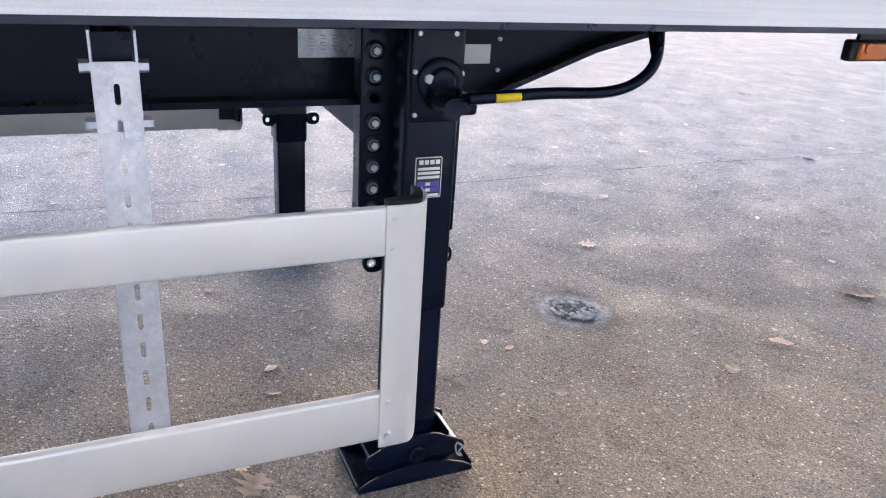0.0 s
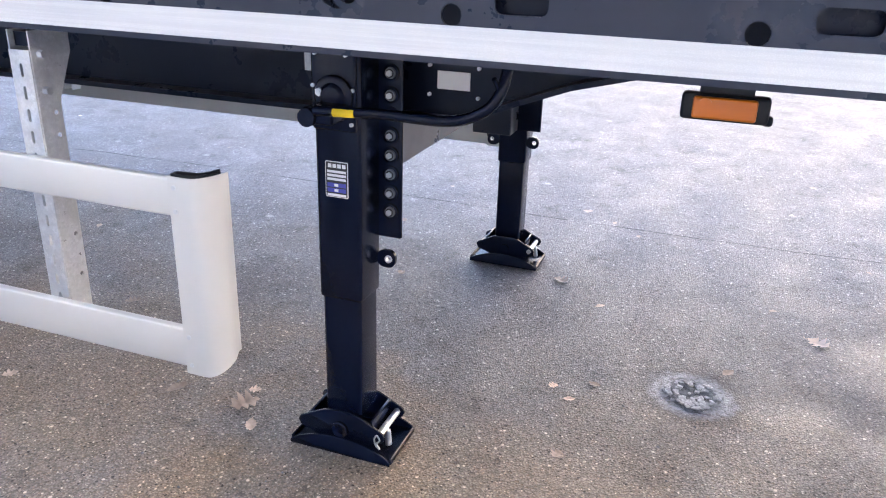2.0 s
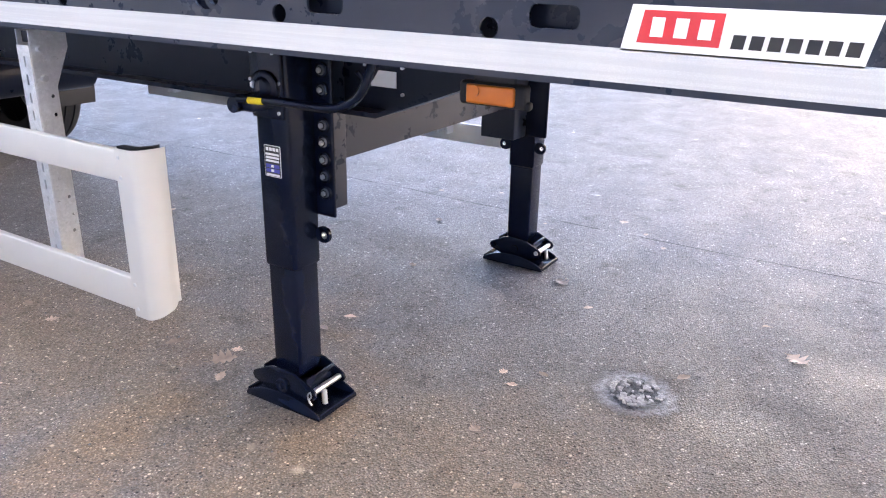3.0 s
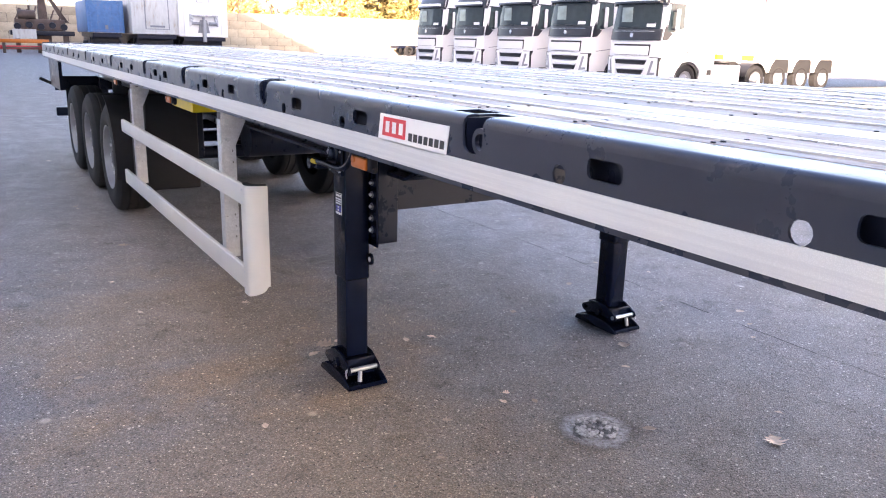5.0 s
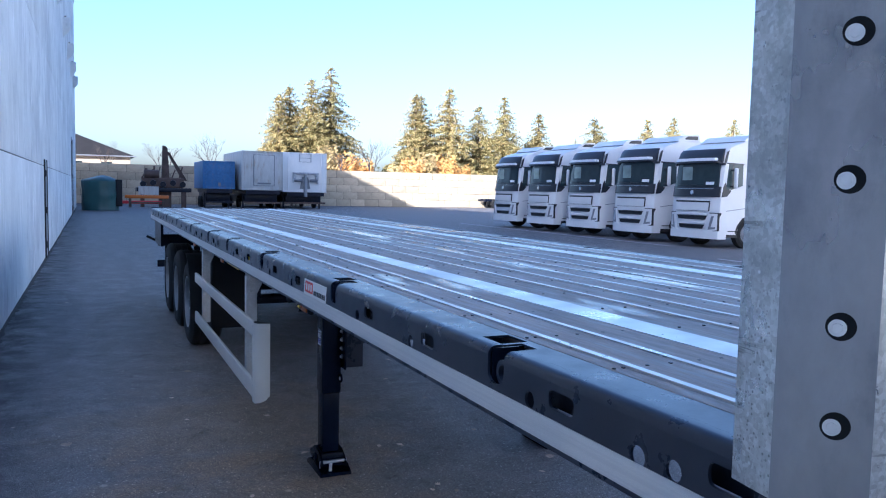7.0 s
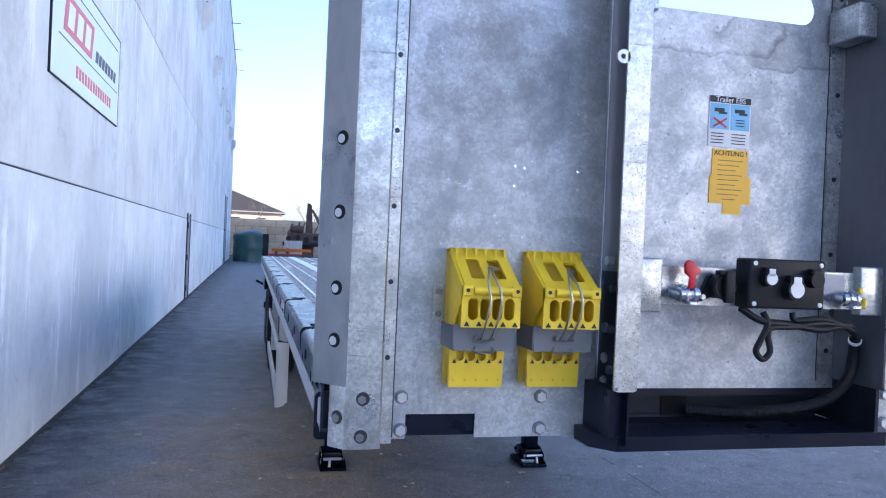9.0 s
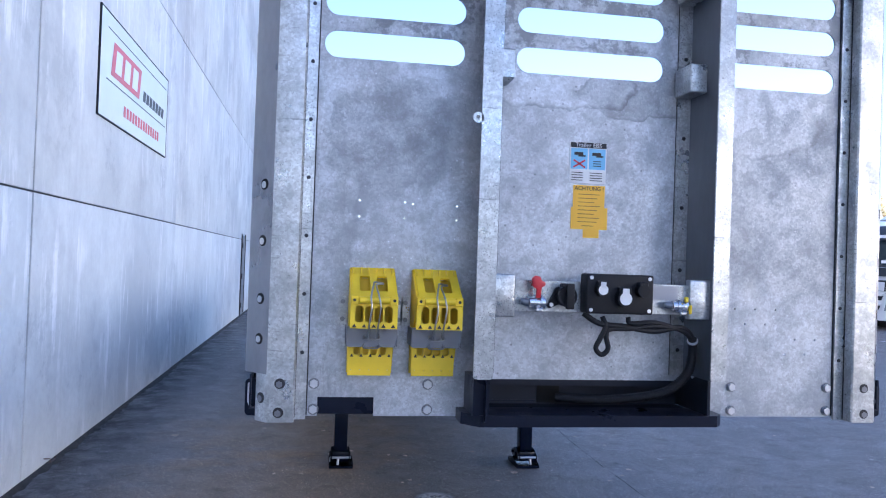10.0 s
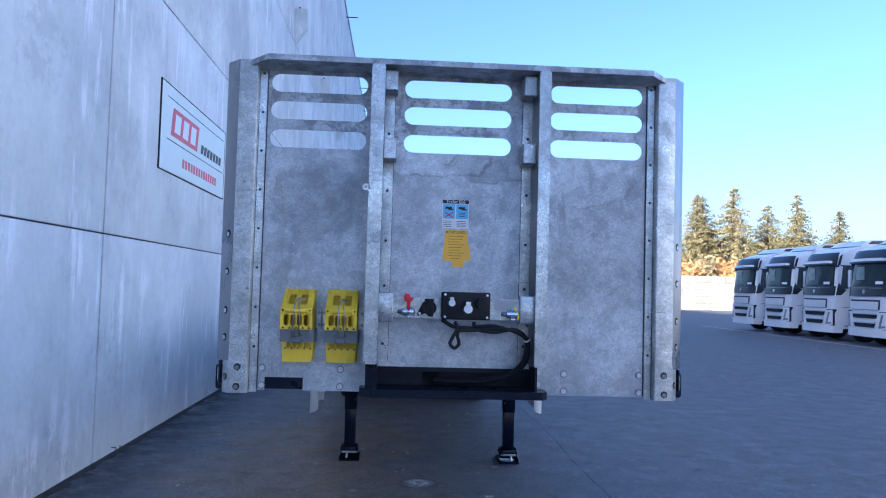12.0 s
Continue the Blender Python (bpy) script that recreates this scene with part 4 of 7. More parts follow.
pl = pillar("pillar", -0.49, -0.418, -0.424, 1)
pr = pillar("pillar", 0.414, 0.477, 0.42, -1)
part("lug", S().prism(disc(-0.502, 2.389, 0.02, 14), "y", -0.166, -0.158, [disc(-0.504, 2.389, 0.008, 10)]), M["galv2"], pl)
# folded roof lip
lip = S()
lip.prism([(-1.037, -0.155), (1.04, -0.155), (1.2, 0.04), (1.2, 0.12), (-1.2, 0.12), (-1.2, 0.04)], "z", 3.052, 3.06)
lip.box(-1.037, 1.04, -0.159, -0.151, 3.052, 3.082)
for s in (-1, 1):
    a, b = Vector((s * 1.038, -0.155, 0)), Vector((s * 1.2, 0.04, 0))
    d = b - a
    m = Matrix.Translation((a + b) / 2) @ Matrix.Rotation(math.atan2(d.y, d.x), 4, "Z")
    lip.box(-d.length / 2, d.length / 2, -0.004, 0.004, 3.052, 3.082, m=m)
part("top_lip", lip, M["galv"], hb, "galvanised folded top lip")
# mottled back stiffeners between slots are part of the sheet; lower black sill and recess
front = part("front_sill", S().prism([(-0.51, -0.06), (-0.45, -0.125), (0.468, -0.125), (0.5, -0.09), (0.5, 0.04), (-0.51, 0.04)], "z", 1.28, 1.322), M["black"], trailer, "black steel front sill below the headboard")
part("sill_upright", S().box(-0.478, -0.418, -0.12, 0.12, 1.32, 1.457), M["black"], front)
part("pillar_bracket", S().box(-0.4375, -0.4315, -0.15, 0.05, 1.3, 1.79), M["black"], front, "black bolted bracket plate beside the upright")
for z in (1.36, 1.42, 1.5, 1.62, 1.74):
    part("bracket_bolt", S().cyl((-0.4375, -0.04, z), (-0.45, -0.04, z), 0.013, n=6), M["washer"], front)
part("sill_upright", S().box(0.428, 0.44, -0.12, 0.29, 1.32, 1.457), M["recess"], front)
part("recess_back", S().box(-0.42, 0.428, 0.14, 0.15, 1.3, 1.46), M["recess"], front)
part("recess_floor", S().box(-0.42, 0.43, 0.038, 0.142, 1.298, 1.318), M["recess"], front)
part("recess_roof", S().box(-0.42, 0.428, 0.08, 0.142, 1.448, 1.456), M["recess"], front)
part("recess_header", S().box(-0.428, 0.426, 0.0735, 0.0795, 1.4, 1.47), M["recess"], front)
part("recess_seam", S().box(-0.42, -0.17, 0.137, 0.1395, 1.328, 1.334), M["black"], front)
for x0, x1 in ((-1.262, -0.45), (0.47, 1.262)):
    part("front_beam", S().box(x0, x1, 0.06, 0.14, 1.29, 1.46, 0.004), M["black"], trailer)
part("recess_opening", S().box(-0.165, -0.075, 0.134, 0.1395, 1.325, 1.392), M["void"], front)
for z in (1.345, 1.41):
    part("hex_bolt", S().cyl((0.475, 0.05, z), (0.475, 0.036, z), 0.0145, n=6), M["bolt"], hb)

# connection panel with sockets and couplings
cp = part("coupling_panel", S().box(-0.345, 0.34, -0.075, -0.068, 1.7, 1.815, 0.002).box(-0.435, -0.34, -0.104, -0.066, 1.68, 1.835, 0.006).box(0.335, 0.424, -0.104, -0.066, 1.685, 1.835, 0.006), M["galv2"], trailer, "bright zinc bracket plate for the trailer couplings")
sb = part("socket_box", S().box(-0.086, 0.172, -0.145, -0.075, 1.702, 1.847, 0.008), M["plastic"], cp, "black plastic socket box with round caps")
for x, z in ((-0.068, 1.833), (0.155, 1.833), (-0.068, 1.716), (0.155, 1.716)):
    part("box_screw", S().cyl((x, -0.145, z), (x, -0.148, z), 0.007, n=10), M["white"], sb)
for x, z, r, c in ((-0.034, 1.79, 0.024, "white"), (0.052, 1.76, 0.031, "white"), (0.122, 1.79, 0.024, "plastic")):
    so = part("socket", S().cyl((x, -0.145, z), (x, -0.175, z), r, r * 0.95, n=20).box(x - r * 0.75, x + r * 0.75, -0.172, -0.15, z + r * 0.6, z + r * 1.35, 0.003), M["plastic"], sb)
    if c == "white":
        sh = S().cyl((x, -0.175, z), (x, -0.178, z), r * 0.74, n=20)
        sh.box(x - r * 0.4, x + r * 0.4, -0.178, -0.175, z + r * 0.3, z + r * 1.2)
        part("socket_cover", sh, M["white"], sb, "pale socket cover")


def coupling(x, z, s):
    """Air coupling head: ribbed steel body across the plate, mouth, hose stub and mounting nut. s: the way its mouth looks."""
    c = part("air_coupling", S().lathe([(-0.03 * s, 0.013), (-0.028 * s, 0.02), (-0.012 * s, 0.021), (-0.011 * s, 0.026), (-0.004 * s, 0.026), (-0.003 * s, 0.021), (0.01 * s, 0.022), (0.011 * s, 0.029), (0.019 * s, 0.029), (0.02 * s, 0.022), (0.03 * s, 0.023), (0.033 * s, 0.017)], (x, -0.108, z), "x", 20), M["chrome"], cp, "steel air line coupling head")
    part("seal_ring", S().lathe([(0.033 * s, 0.009), (0.035 * s, 0.015), (0.033 * s, 0.018)], (x, -0.108, z), "x", 16, caps=False), M["plastic"], c)
    part("hose_stub", S().cyl((x - s * 0.03, -0.108, z), (x - s * 0.055, -0.104, z + 0.004), 0.014, 0.011, n=12), M["washer"], c)
    part("mounting_nut", S().cyl((x, -0.075, z), (x, -0.09, z), 0.02, n=6), M["washer"], c)
    part("locking_claw", S().box(x - 0.006, x + 0.02, -0.137, -0.1, z - 0.03, z - 0.018, 0.003), M["chrome"], c)
    return c


coupling(-0.262, 1.735, 1)
lever = S().prism([(-0.27, 1.752), (-0.252, 1.752), (-0.25, 1.79), (-0.236, 1.797), (-0.236, 1.811), (-0.25, 1.815), (-0.255, 1.83), (-0.275, 1.834), (-0.287, 1.822), (-0.284, 1.796), (-0.268, 1.785)], "y", -0.135, -0.12)
part("coupling_cap", soft(lever, 0.004), M["red"], cp, "red plastic coupling lever")
coupling(0.29, 1.735, 1)
part("coupling_tag", S().box(0.297, 0.312, -0.142, -0.132, 1.752, 1.772, 0.003).box(0.318, 0.328, -0.14, -0.128, 1.708, 1.742, 0.003), M["yellow"], cp, "yellow coupling flaps")
sock = part("side_socket", S().cyl((-0.15, -0.075, 1.76), (-0.15, -0.12, 1.76), 0.036, 0.034, n=28).lathe([(-0.118, 0.036), (-0.124, 0.038), (-0.128, 0.034), (-0.126, 0.026)], (-0.15, 0, 1.76), "y", 28, caps=False), M["plastic"], cp, "black round socket with hinged cover")
part("cover_flap", soft(S().box(-0.158, -0.128, -0.142, -0.124, 1.715, 1.806), 0.004), M["plastic"], sock)
part("cover_hinge", S().box(-0.176, -0.126, -0.136, -0.11, 1.794, 1.808, 0.003), M["plastic"], sock)
part("socket_bracket", S().prism([(-0.214, 1.722), (-0.206, 1.714), (-0.17, 1.73), (-0.17, 1.795), (-0.182, 1.79)], "y", -0.09, -0.076), M["plastic"], sock)
part("bracket_bolt", S().cyl((-0.2, -0.09, 1.728), (-0.2, -0.096, 1.728), 0.008, n=6), M["bolt"], sock)
part("rating_label", S().box(0.2, 0.3, -0.0765, -0.0755, 1.755, 1.808), M["pale_print"], cp)
# cables: one loop below the box, one bundle to the right and down into the recess
part("cable", S().tube(smooth_path([(-0.01, -0.11, 1.69), (0.0, -0.12, 1.655), (-0.02, -0.12, 1.61), (-0.035, -0.12, 1.575), (-0.012, -0.12, 1.552), (0.012, -0.12, 1.575), (0.003, -0.12, 1.62), (0.02, -0.115, 1.645), (0.1, -0.11, 1.648), (0.2, -0.105, 1.66), (0.3, -0.09, 1.648), (0.37, -0.05, 1.62)], 5), 0.0095), M["plastic"], cp, "black looped cable")
part("cable", S().tube(smooth_path([(-0.08, -0.1, 1.7), (-0.02, -0.115, 1.665), (0.08, -0.11, 1.655), (0.2, -0.1, 1.64), (0.3, -0.09, 1.655), (0.36, -0.06, 1.63), (0.39, -0.03, 1.59)], 5), 0.011), M["plastic"], cp)
part("cable", S().tube(smooth_path([(0.09, -0.11, 1.69), (0.1, -0.115, 1.668), (0.2, -0.108, 1.672), (0.32, -0.085, 1.64), (0.385, -0.04, 1.6)], 5), 0.009), M["plastic"], cp)
hose = smooth_path([(0.385, -0.035, 1.61), (0.395, -0.02, 1.55), (0.375, -0.02, 1.47), (0.3, 0.0, 1.4), (0.17, 0.04, 1.365), (0.03, 0.085, 1.35), (-0.1, 0.135, 1.35)], 12)
sh = S().tube(hose, 0.017, 12)
for p, q in zip(hose[14::1], hose[15::1]):
    sh.cyl(p, Vector(p).lerp(q, 0.5), 0.0195, n=10)
part("corrugated_hose", sh, M["plastic"], cp, "black corrugated cable conduit")
cp.location.y = -0.036
part("cable_tie", S().cyl((0.386, -0.035, 1.603), (0.389, -0.03, 1.596), 0.0205, n=12), M["white"], cp)

# stickers on the centre panel
ebs = part("panel_sticker", S().box(-0.083, 0.067, 0.063, 0.066, 2.2, 2.362), M["white"], hb, "white and blue brake system sticker")
part("header_bar", S().box(-0.082, 0.066, 0.0615, 0.063, 2.34, 2.361), M["ink"], ebs)
part("blue_field", S().box(-0.079, -0.011, 0.0615, 0.063, 2.255, 2.337).box(-0.005, 0.063, 0.0615, 0.063, 2.255, 2.337), M["sky_print"], ebs)
for k in range(2):
    part("pictogram", S().box(-0.066 + k * 0.074, -0.03 + k * 0.074, 0.0605, 0.0615, 2.31, 2.322).box(-0.05 + k * 0.074, -0.02 + k * 0.074, 0.0605, 0.0615, 2.304, 2.3105), M["ink"], ebs)
for k in range(3):
    part("printed_line", S().box(0.012, 0.045, 0.0605, 0.0615, 2.268 + k * 0.009, 2.271 + k * 0.009), M["ink"], ebs)
for k in range(4):
    part("printed_line", S().box(-0.075, -0.03, 0.0605, 0.0625, 2.21 + k * 0.01, 2.2125 + k * 0.01), M["ink"], ebs)
    part("printed_line", S().box(0.0, 0.05, 0.0605, 0.0625, 2.21 + k * 0.01, 2.2125 + k * 0.01), M["ink"], ebs)
for a in (1, -1):
    sh = S()
    m = Matrix.Translation((-0.045, 0.0605, 2.276)) @ Matrix.Rotation(a * 0.55, 4, "Y")
    sh.box(-0.028, 0.028, -0.0006, 0.0006, -0.003, 0.003, m=m)
    part("red_cross_stroke", sh, M["logo_red"], ebs)
warn = part("warning_sticker", S().prism([(-0.02, 1.985), (0.045, 1.985), (0.045, 2.018), (0.078, 2.018), (0.078, 2.105), (0.065, 2.105), (0.065, 2.192), (-0.065, 2.192), (-0.065, 2.105), (-0.072, 2.105), (-0.072, 2.018), (-0.02, 2.018)], "y", 0.063, 0.066), M["amber_print"], hb, "orange stepped warning sticker with dark print")
for k in range(9):
    z = 2.155 - k * 0.0155
    part("printed_line", S().box(-0.045 + 0.018 * (k > 7), 0.045 - 0.012 * (k % 3), 0.062, 0.063, z, z + 0.0024), M["faint"], warn)


def words(text, size, at, rot, material, parent, name="lettering", wide=0.0):
    cu = bpy.data.curves.new(name, "FONT")
    cu.body, cu.size, cu.extrude, cu.align_x = text, size, 0.0005, "CENTER"
    tmp = bpy.data.objects.new(name, cu)
    scene.collection.objects.link(tmp)
    me = bpy.data.meshes.new_from_object(tmp.evaluated_get(bpy.context.evaluated_depsgraph_get()))
    bpy.data.objects.remove(tmp)
    me.materials.clear()
    me.materials.append(material)
    o = new(name, me)
    o.matrix_basis = pose(*at, *rot)
    o.parent = parent
    return o


words("Trailer EBS", 0.024, (-0.008, 0.061, 2.3425), (90, 0, 0), M["white"], ebs)
words("ACHTUNG !", 0.022, (0.0, 0.0622, 2.172), (90, 0, 0), M["ink"], warn)


# ---- landing legs ----
def landing_leg(cx, s, crank, LY=4.22):
    """s: the way that the leg's outer face looks along x."""
    X = lambda d: cx + s * d          # d: metres outwards from the leg's axis
    def bx(sh, d0, d1, y0, y1, z0, z1, bev=0.0):
        a, b = sorted((X(d0), X(d1)))
        return sh.box(a, b, LY + y0, LY + y1, z0, z1, bev)
    leg = part("landing_leg", bx(S(), -0.06, 0.07, -0.07, 0.07, 0.53, 1.3, 0.012), M["leg"], trailer, "black steel landing leg outer tube")
    part("inner_tube", bx(S(), -0.053, 0.063, -0.063, 0.063, 0.13, 0.56, 0.01), M["leg"], leg)
    fl = bx(S(), -0.075, -0.062, -0.137, 0.137, 0.7, 1.3, 0.006)
    part("mounting_flange", fl, M["leg"], leg)
    for y in (-0.104, 0.104):
        for z in (0.785, 0.843, 0.9, 0.957, 1.014, 1.128, 1.19):
            a, b = X(-0.062), X(-0.05)
            part("bolt_boss", S().lathe([(s * -0.062, 0.025), (s * -0.054, 0.024), (s * -0.052, 0.019), (s * -0.056, 0.017)], (cx, LY + y, z), "x", 18), M["leg"], leg)
            part("flange_bolt", S().cyl((X(-0.057), LY + y, z), (X(-0.049), LY + y, z), 0.0165, 0.015, n=18).cyl((X(-0.049), LY + y, z), (X(-0.0485), LY + y, z), 0.0135, n=18), M["washer"], leg)
            part("bolt_recess", S().cyl((X(-0.049), LY + y, z), (X(-0.0475), LY + y, z), 0.0125, n=16), M["ink"], leg)
            part("nut", S().cyl((X(-0.0485), LY + y, z), (X(-0.041), LY + y, z), 0.009, n=6).cyl((X(-0.041), LY + y, z), (X(-0.038), LY + y, z), 0.005, n=8), M["bolt"], leg)
        for z in (1.075, 1.25):
            part("empty_hole", S().lathe([(0.0, 0.012), (0.003 * s, 0.012), (0.003 * s, 0.02), (0.0, 0.021)], (X(-0.062), LY + y, z), "x", 16), M["leg"], leg)
    for y0, y1 in ((-0.128, -0.068), (0.068, 0.128)):
        yc = LY + (y0 if y0 < 0 else y1) + (0.022 if y0 < 0 else -0.022)
        a, b = sorted((X(-0.052), X(-0.04)))
        out = rounded(LY + y0, LY + y1, 0.612, 0.668, 0.024, 5)
        part("lifting_ear", S().prism(out, "x", a, b, [disc(yc, 0.64, 0.011, 10)]), M["leg"], leg)
        part("ear_bush", S().lathe([(0, 0.008), (0.014 * s, 0.008), (0.014 * s, 0.0125), (0, 0.0125)], (X(-0.052), yc, 0.64), "x", 12, caps=False), M["bolt"], leg)
    # gear housing at the top
    part("gear_cover", bx(S(), 0.07, 0.088, -0.066, 0.066, 1.045, 1.265, 0.008), M["leg"], leg)
    part("gear_boss", S().lathe([(0.088 * s, 0.056), (0.1 * s, 0.056), (0.104 * s, 0.05), (0.104 * s, 0.036), (0.112 * s, 0.03), (0.114 * s, 0.024)], (cx, LY - 0.005, 1.142), "x", 24), M["leg"], leg)
    part("boss_bolt", S().cyl((X(0.1), LY + 0.03, 1.152), (X(0.112), LY + 0.03, 1.152), 0.0115, n=6).cyl((X(0.112), LY + 0.03, 1.152), (X(0.116), LY + 0.03, 1.152), 0.006, n=8), M["bolt"], leg)
    for y, z in ((0.05, 1.25), (-0.04, 1.25), (0.058, 1.165), (-0.06, 1.16), (0.055, 1.065), (-0.055, 1.068)):
        part("cover_bolt", S().cyl((X(0.088), LY + y, z), (X(0.094), LY + y, z), 0.0058, n=6), M["bolt"], leg)
    # rating plate
    rp = part("rating_plate", S().prism(rounded(LY - 0.032, LY + 0.038, 0.852, 0.956, 0.004, 3), "x", *sorted((X(0.07), X(0.0715)))), M["white"], leg, "small dark blue and white rating plate")
    fr = S().prism(rounded(LY - 0.03, LY + 0.036, 0.854, 0.954, 0.003, 3), "x", *sorted((X(0.0715), X(0.0722))))
    part("dark_field", fr, M["ink"], rp)
    sh = S()
    for k in range(4):
        y = LY + 0.029 - k * 0.0145
        sh.prism([(y - 0.011, 0.938), (y, 0.938), (y, 0.949), (y - 0.011, 0.949)], "x", *sorted((X(0.0722), X(0.0728))))
    for z in (0.927, 0.916, 0.905, 0.859):
        bx(sh, 0.0722, 0.0728, -0.026, 0.032, z - 0.0035, z + 0.0035)
    for z in (0.888, 0.873):
        bx(sh, 0.0726, 0.073, -0.002, 0.01, z - 0.004, z + 0.004)
    part("white_print", sh, M["white"], rp)
    sh = S()
    for z in (0.888, 0.873):
        bx(sh, 0.0722, 0.0726, -0.026, 0.032, z - 0.006, z + 0.006)
    part("blue_print", sh, M["blue_print"], rp)
    # rocking foot: flat tray with arched rims, two pivot plates, crossbars and a cotter pin
    part("foot_plate", bx(S(), -0.1, 0.1, -0.172, 0.172, 0.004, 0.015, 0.004), M["leg"], leg, "black rocking foot plate")
    for d in (0.106, -0.106):
        a, b = sorted((X(d), X(d - math.copysign(0.008, d))))
        rim = [(LY + y, 0.016 + 0.05 * (1 - (y / 0.175) ** 2) ** 0.8) for y in (-0.175, -0.165, -0.14, -0.1, -0.05, 0.0, 0.05, 0.1, 0.14, 0.165, 0.175)]
        part("foot_rim", soft(S().prism([(LY - 0.175, 0.003)] + rim + [(LY + 0.175, 0.003)], "x", a, b), 0.0025), M["leg"], leg)
    for y in (-0.177, 0.17):
        part("foot_lip", bx(S(), -0.098, 0.098, y, y + 0.007, 0.004, 0.027, 0.003), M["leg"], leg)
    for d in (0.09, -0.078):
        a, b = sorted((X(d), X(d - math.copysign(0.01, d))))
        wing = [(-0.122, 0.064), (-0.142, 0.07), (-0.152, 0.088), (-0.145, 0.104), (-0.06, 0.146), (0.0, 0.152), (0.06, 0.146), (0.145, 0.104), (0.152, 0.088), (0.142, 0.07), (0.122, 0.064), (0.06, 0.04), (0.0, 0.034), (-0.06, 0.04)]
        part("pivot_plate", soft(S().prism([(LY + y, z) for y, z in wing], "x", a, b), 0.0028), M["leg"], leg, "glossy black winged pivot plate")
    for y, m in ((-0.126, "bolt"), (0.126, "leg")):
        part("foot_bar", S().cyl((X(-0.084), LY + y, 0.09), (X(0.084), LY + y, 0.09), 0.0115, n=16), M[m], leg)
        part("bar_plate", soft(bx(S(), -0.066, 0.078, y * 0.8 - 0.004, y * 0.8 + 0.004, 0.05, 0.135), 0.002), M["leg"], leg)
    part("spring_pin", S().cyl((X(0.03), LY - 0.14, 0.03), (X(0.025), LY - 0.134, 0.08), 0.011, 0.01, n=12), M["bolt"], leg, "pale zinc spring pin")
    part("cotter_pin", S().tube(smooth_path([(X(0.09), LY - 0.126, 0.1), (X(0.1), LY - 0.14, 0.09), (X(0.1), LY - 0.13, 0.075), (X(0.1), LY - 0.14, 0.058), (X(0.098), LY - 0.126, 0.066), (X(0.096), LY - 0.12, 0.088), (X(0.09), LY - 0.126, 0.1)], 4), 0.0026, 6), M["steel"], leg, "bent steel cotter pin")
    part("foot_pin", S().cyl((X(-0.088), LY, 0.09), (X(0.094), LY, 0.09), 0.021, n=20).lathe([(0.09 * s, 0.028), (0.099 * s, 0.028), (0.102 * s, 0.024), (0.1 * s, 0.014), (0.096 * s, 0.012)], (cx, LY, 0.09), "x", 24).cyl((X(0.094), LY, 0.09), (X(0.1), LY, 0.09), 0.009, n=6), M["leg"], leg)
    if crank:
        z = 1.14
        part("crank_joint", bx(S(), 0.1, 0.2, -0.055, 0.035, 1.085, 1.128, 0.01).cyl((X(0.1), LY + 0.012, 1.105), (X(0.215), LY + 0.012, 1.105), 0.024, n=16), M["leg"], leg)
        path = smooth_path([(X(0.22), LY - 0.02, z - 0.012), (X(0.235), LY - 0.2, z), (X(0.235), LY - 0.37, z), (X(0.235), LY - 0.455, z + 0.025), (X(0.23), LY - 0.5, z + 0.075), (X(0.2), LY - 0.515, z + 0.17)], 8)
        part("crank_handle", S().tube(path, 0.0135, 12), M["leg"], leg, "black tubular crank handle")
        part("yellow_band", S().cyl((X(0.2315), LY - 0.078, z - 0.009), (X(0.2355), LY - 0.138, z - 0.005), 0.0112, n=16), M["yellow"], leg, "yellow tape band on the crank")
        part("crank_hook", S().tube(smooth_path([(X(0.18), LY - 0.5, 1.31), (X(0.18), LY - 0.51, 1.27), (X(0.22), LY - 0.5, 1.22), (X(0.25), LY - 0.49, 1.25)], 6), 0.006, 8), M["leg"], leg)
    return leg


landing_leg(-0.77, -1, True)
landing_leg(0.93, 1, False, 4.172)
# bracing between the legs
br = S()
br.box(-0.62, 0.815, 4.2, 4.212, 0.85, 1.2)
brace = part("leg_brace", br, M["rail"], trailer, "dark grey sheet brace between the landing legs")
for x0, x1 in ((-0.694, -0.56), (0.72, 0.854)):
    part("brace_bracket", S().box(x0, x1, 4.145, 4.33, 0.7, 1.3, 0.006), M["rail"], trailer)

# ---- chassis beams ----
for s in (-1, 1):
    x = 0.55 * s
    web = S().prism([(0.3, 1.31), (3.3, 1.27), (3.63, 1.185), (3.97, 1.055), (LEN - 0.3, 1.055), (LEN - 0.3, 1.45), (0.3, 1.45)], "x", x - 0.005, x + 0.005)
    beam = part("chassis_beam", web, M["black"], trailer, "black welded chassis beam with raised neck")
    path = [(0.3, 1.31), (3.3, 1.27), (3.63, 1.185), (3.97, 1.055), (LEN - 0.3, 1.055)]
    out = path + [(y, z - 0.016) for y, z in reversed(path)]
    part("bottom_flange", S().prism(out, "x", x - 0.075, x + 0.075), M["black"], beam)
    for k in range(19):
        y = 0.75 + 0.7 * k
        part("outrigger", S().prism([(min(x, s * 1.2), 1.455), (max(x, s * 1.2), 1.455), (s * 1.2, 1.39), (x, 1.3)] if s > 0 else [(s * 1.2, 1.455), (x, 1.455), (x, 1.3), (s * 1.2, 1.39)], "y", y, y + 0.008), M["black"], beam)
for k in range(10):
    part("cross_member", S().box(-0.545, 0.545, 0.8 + 1.35 * k, 0.86 + 1.35 * k, 1.33, 1.45), M["black"], trailer)
part("id_plate", S().box(-0.5585, -0.555, 3.936, 4.036, 1.13, 1.182), M["white"], trailer, "small white plate riveted to the chassis")
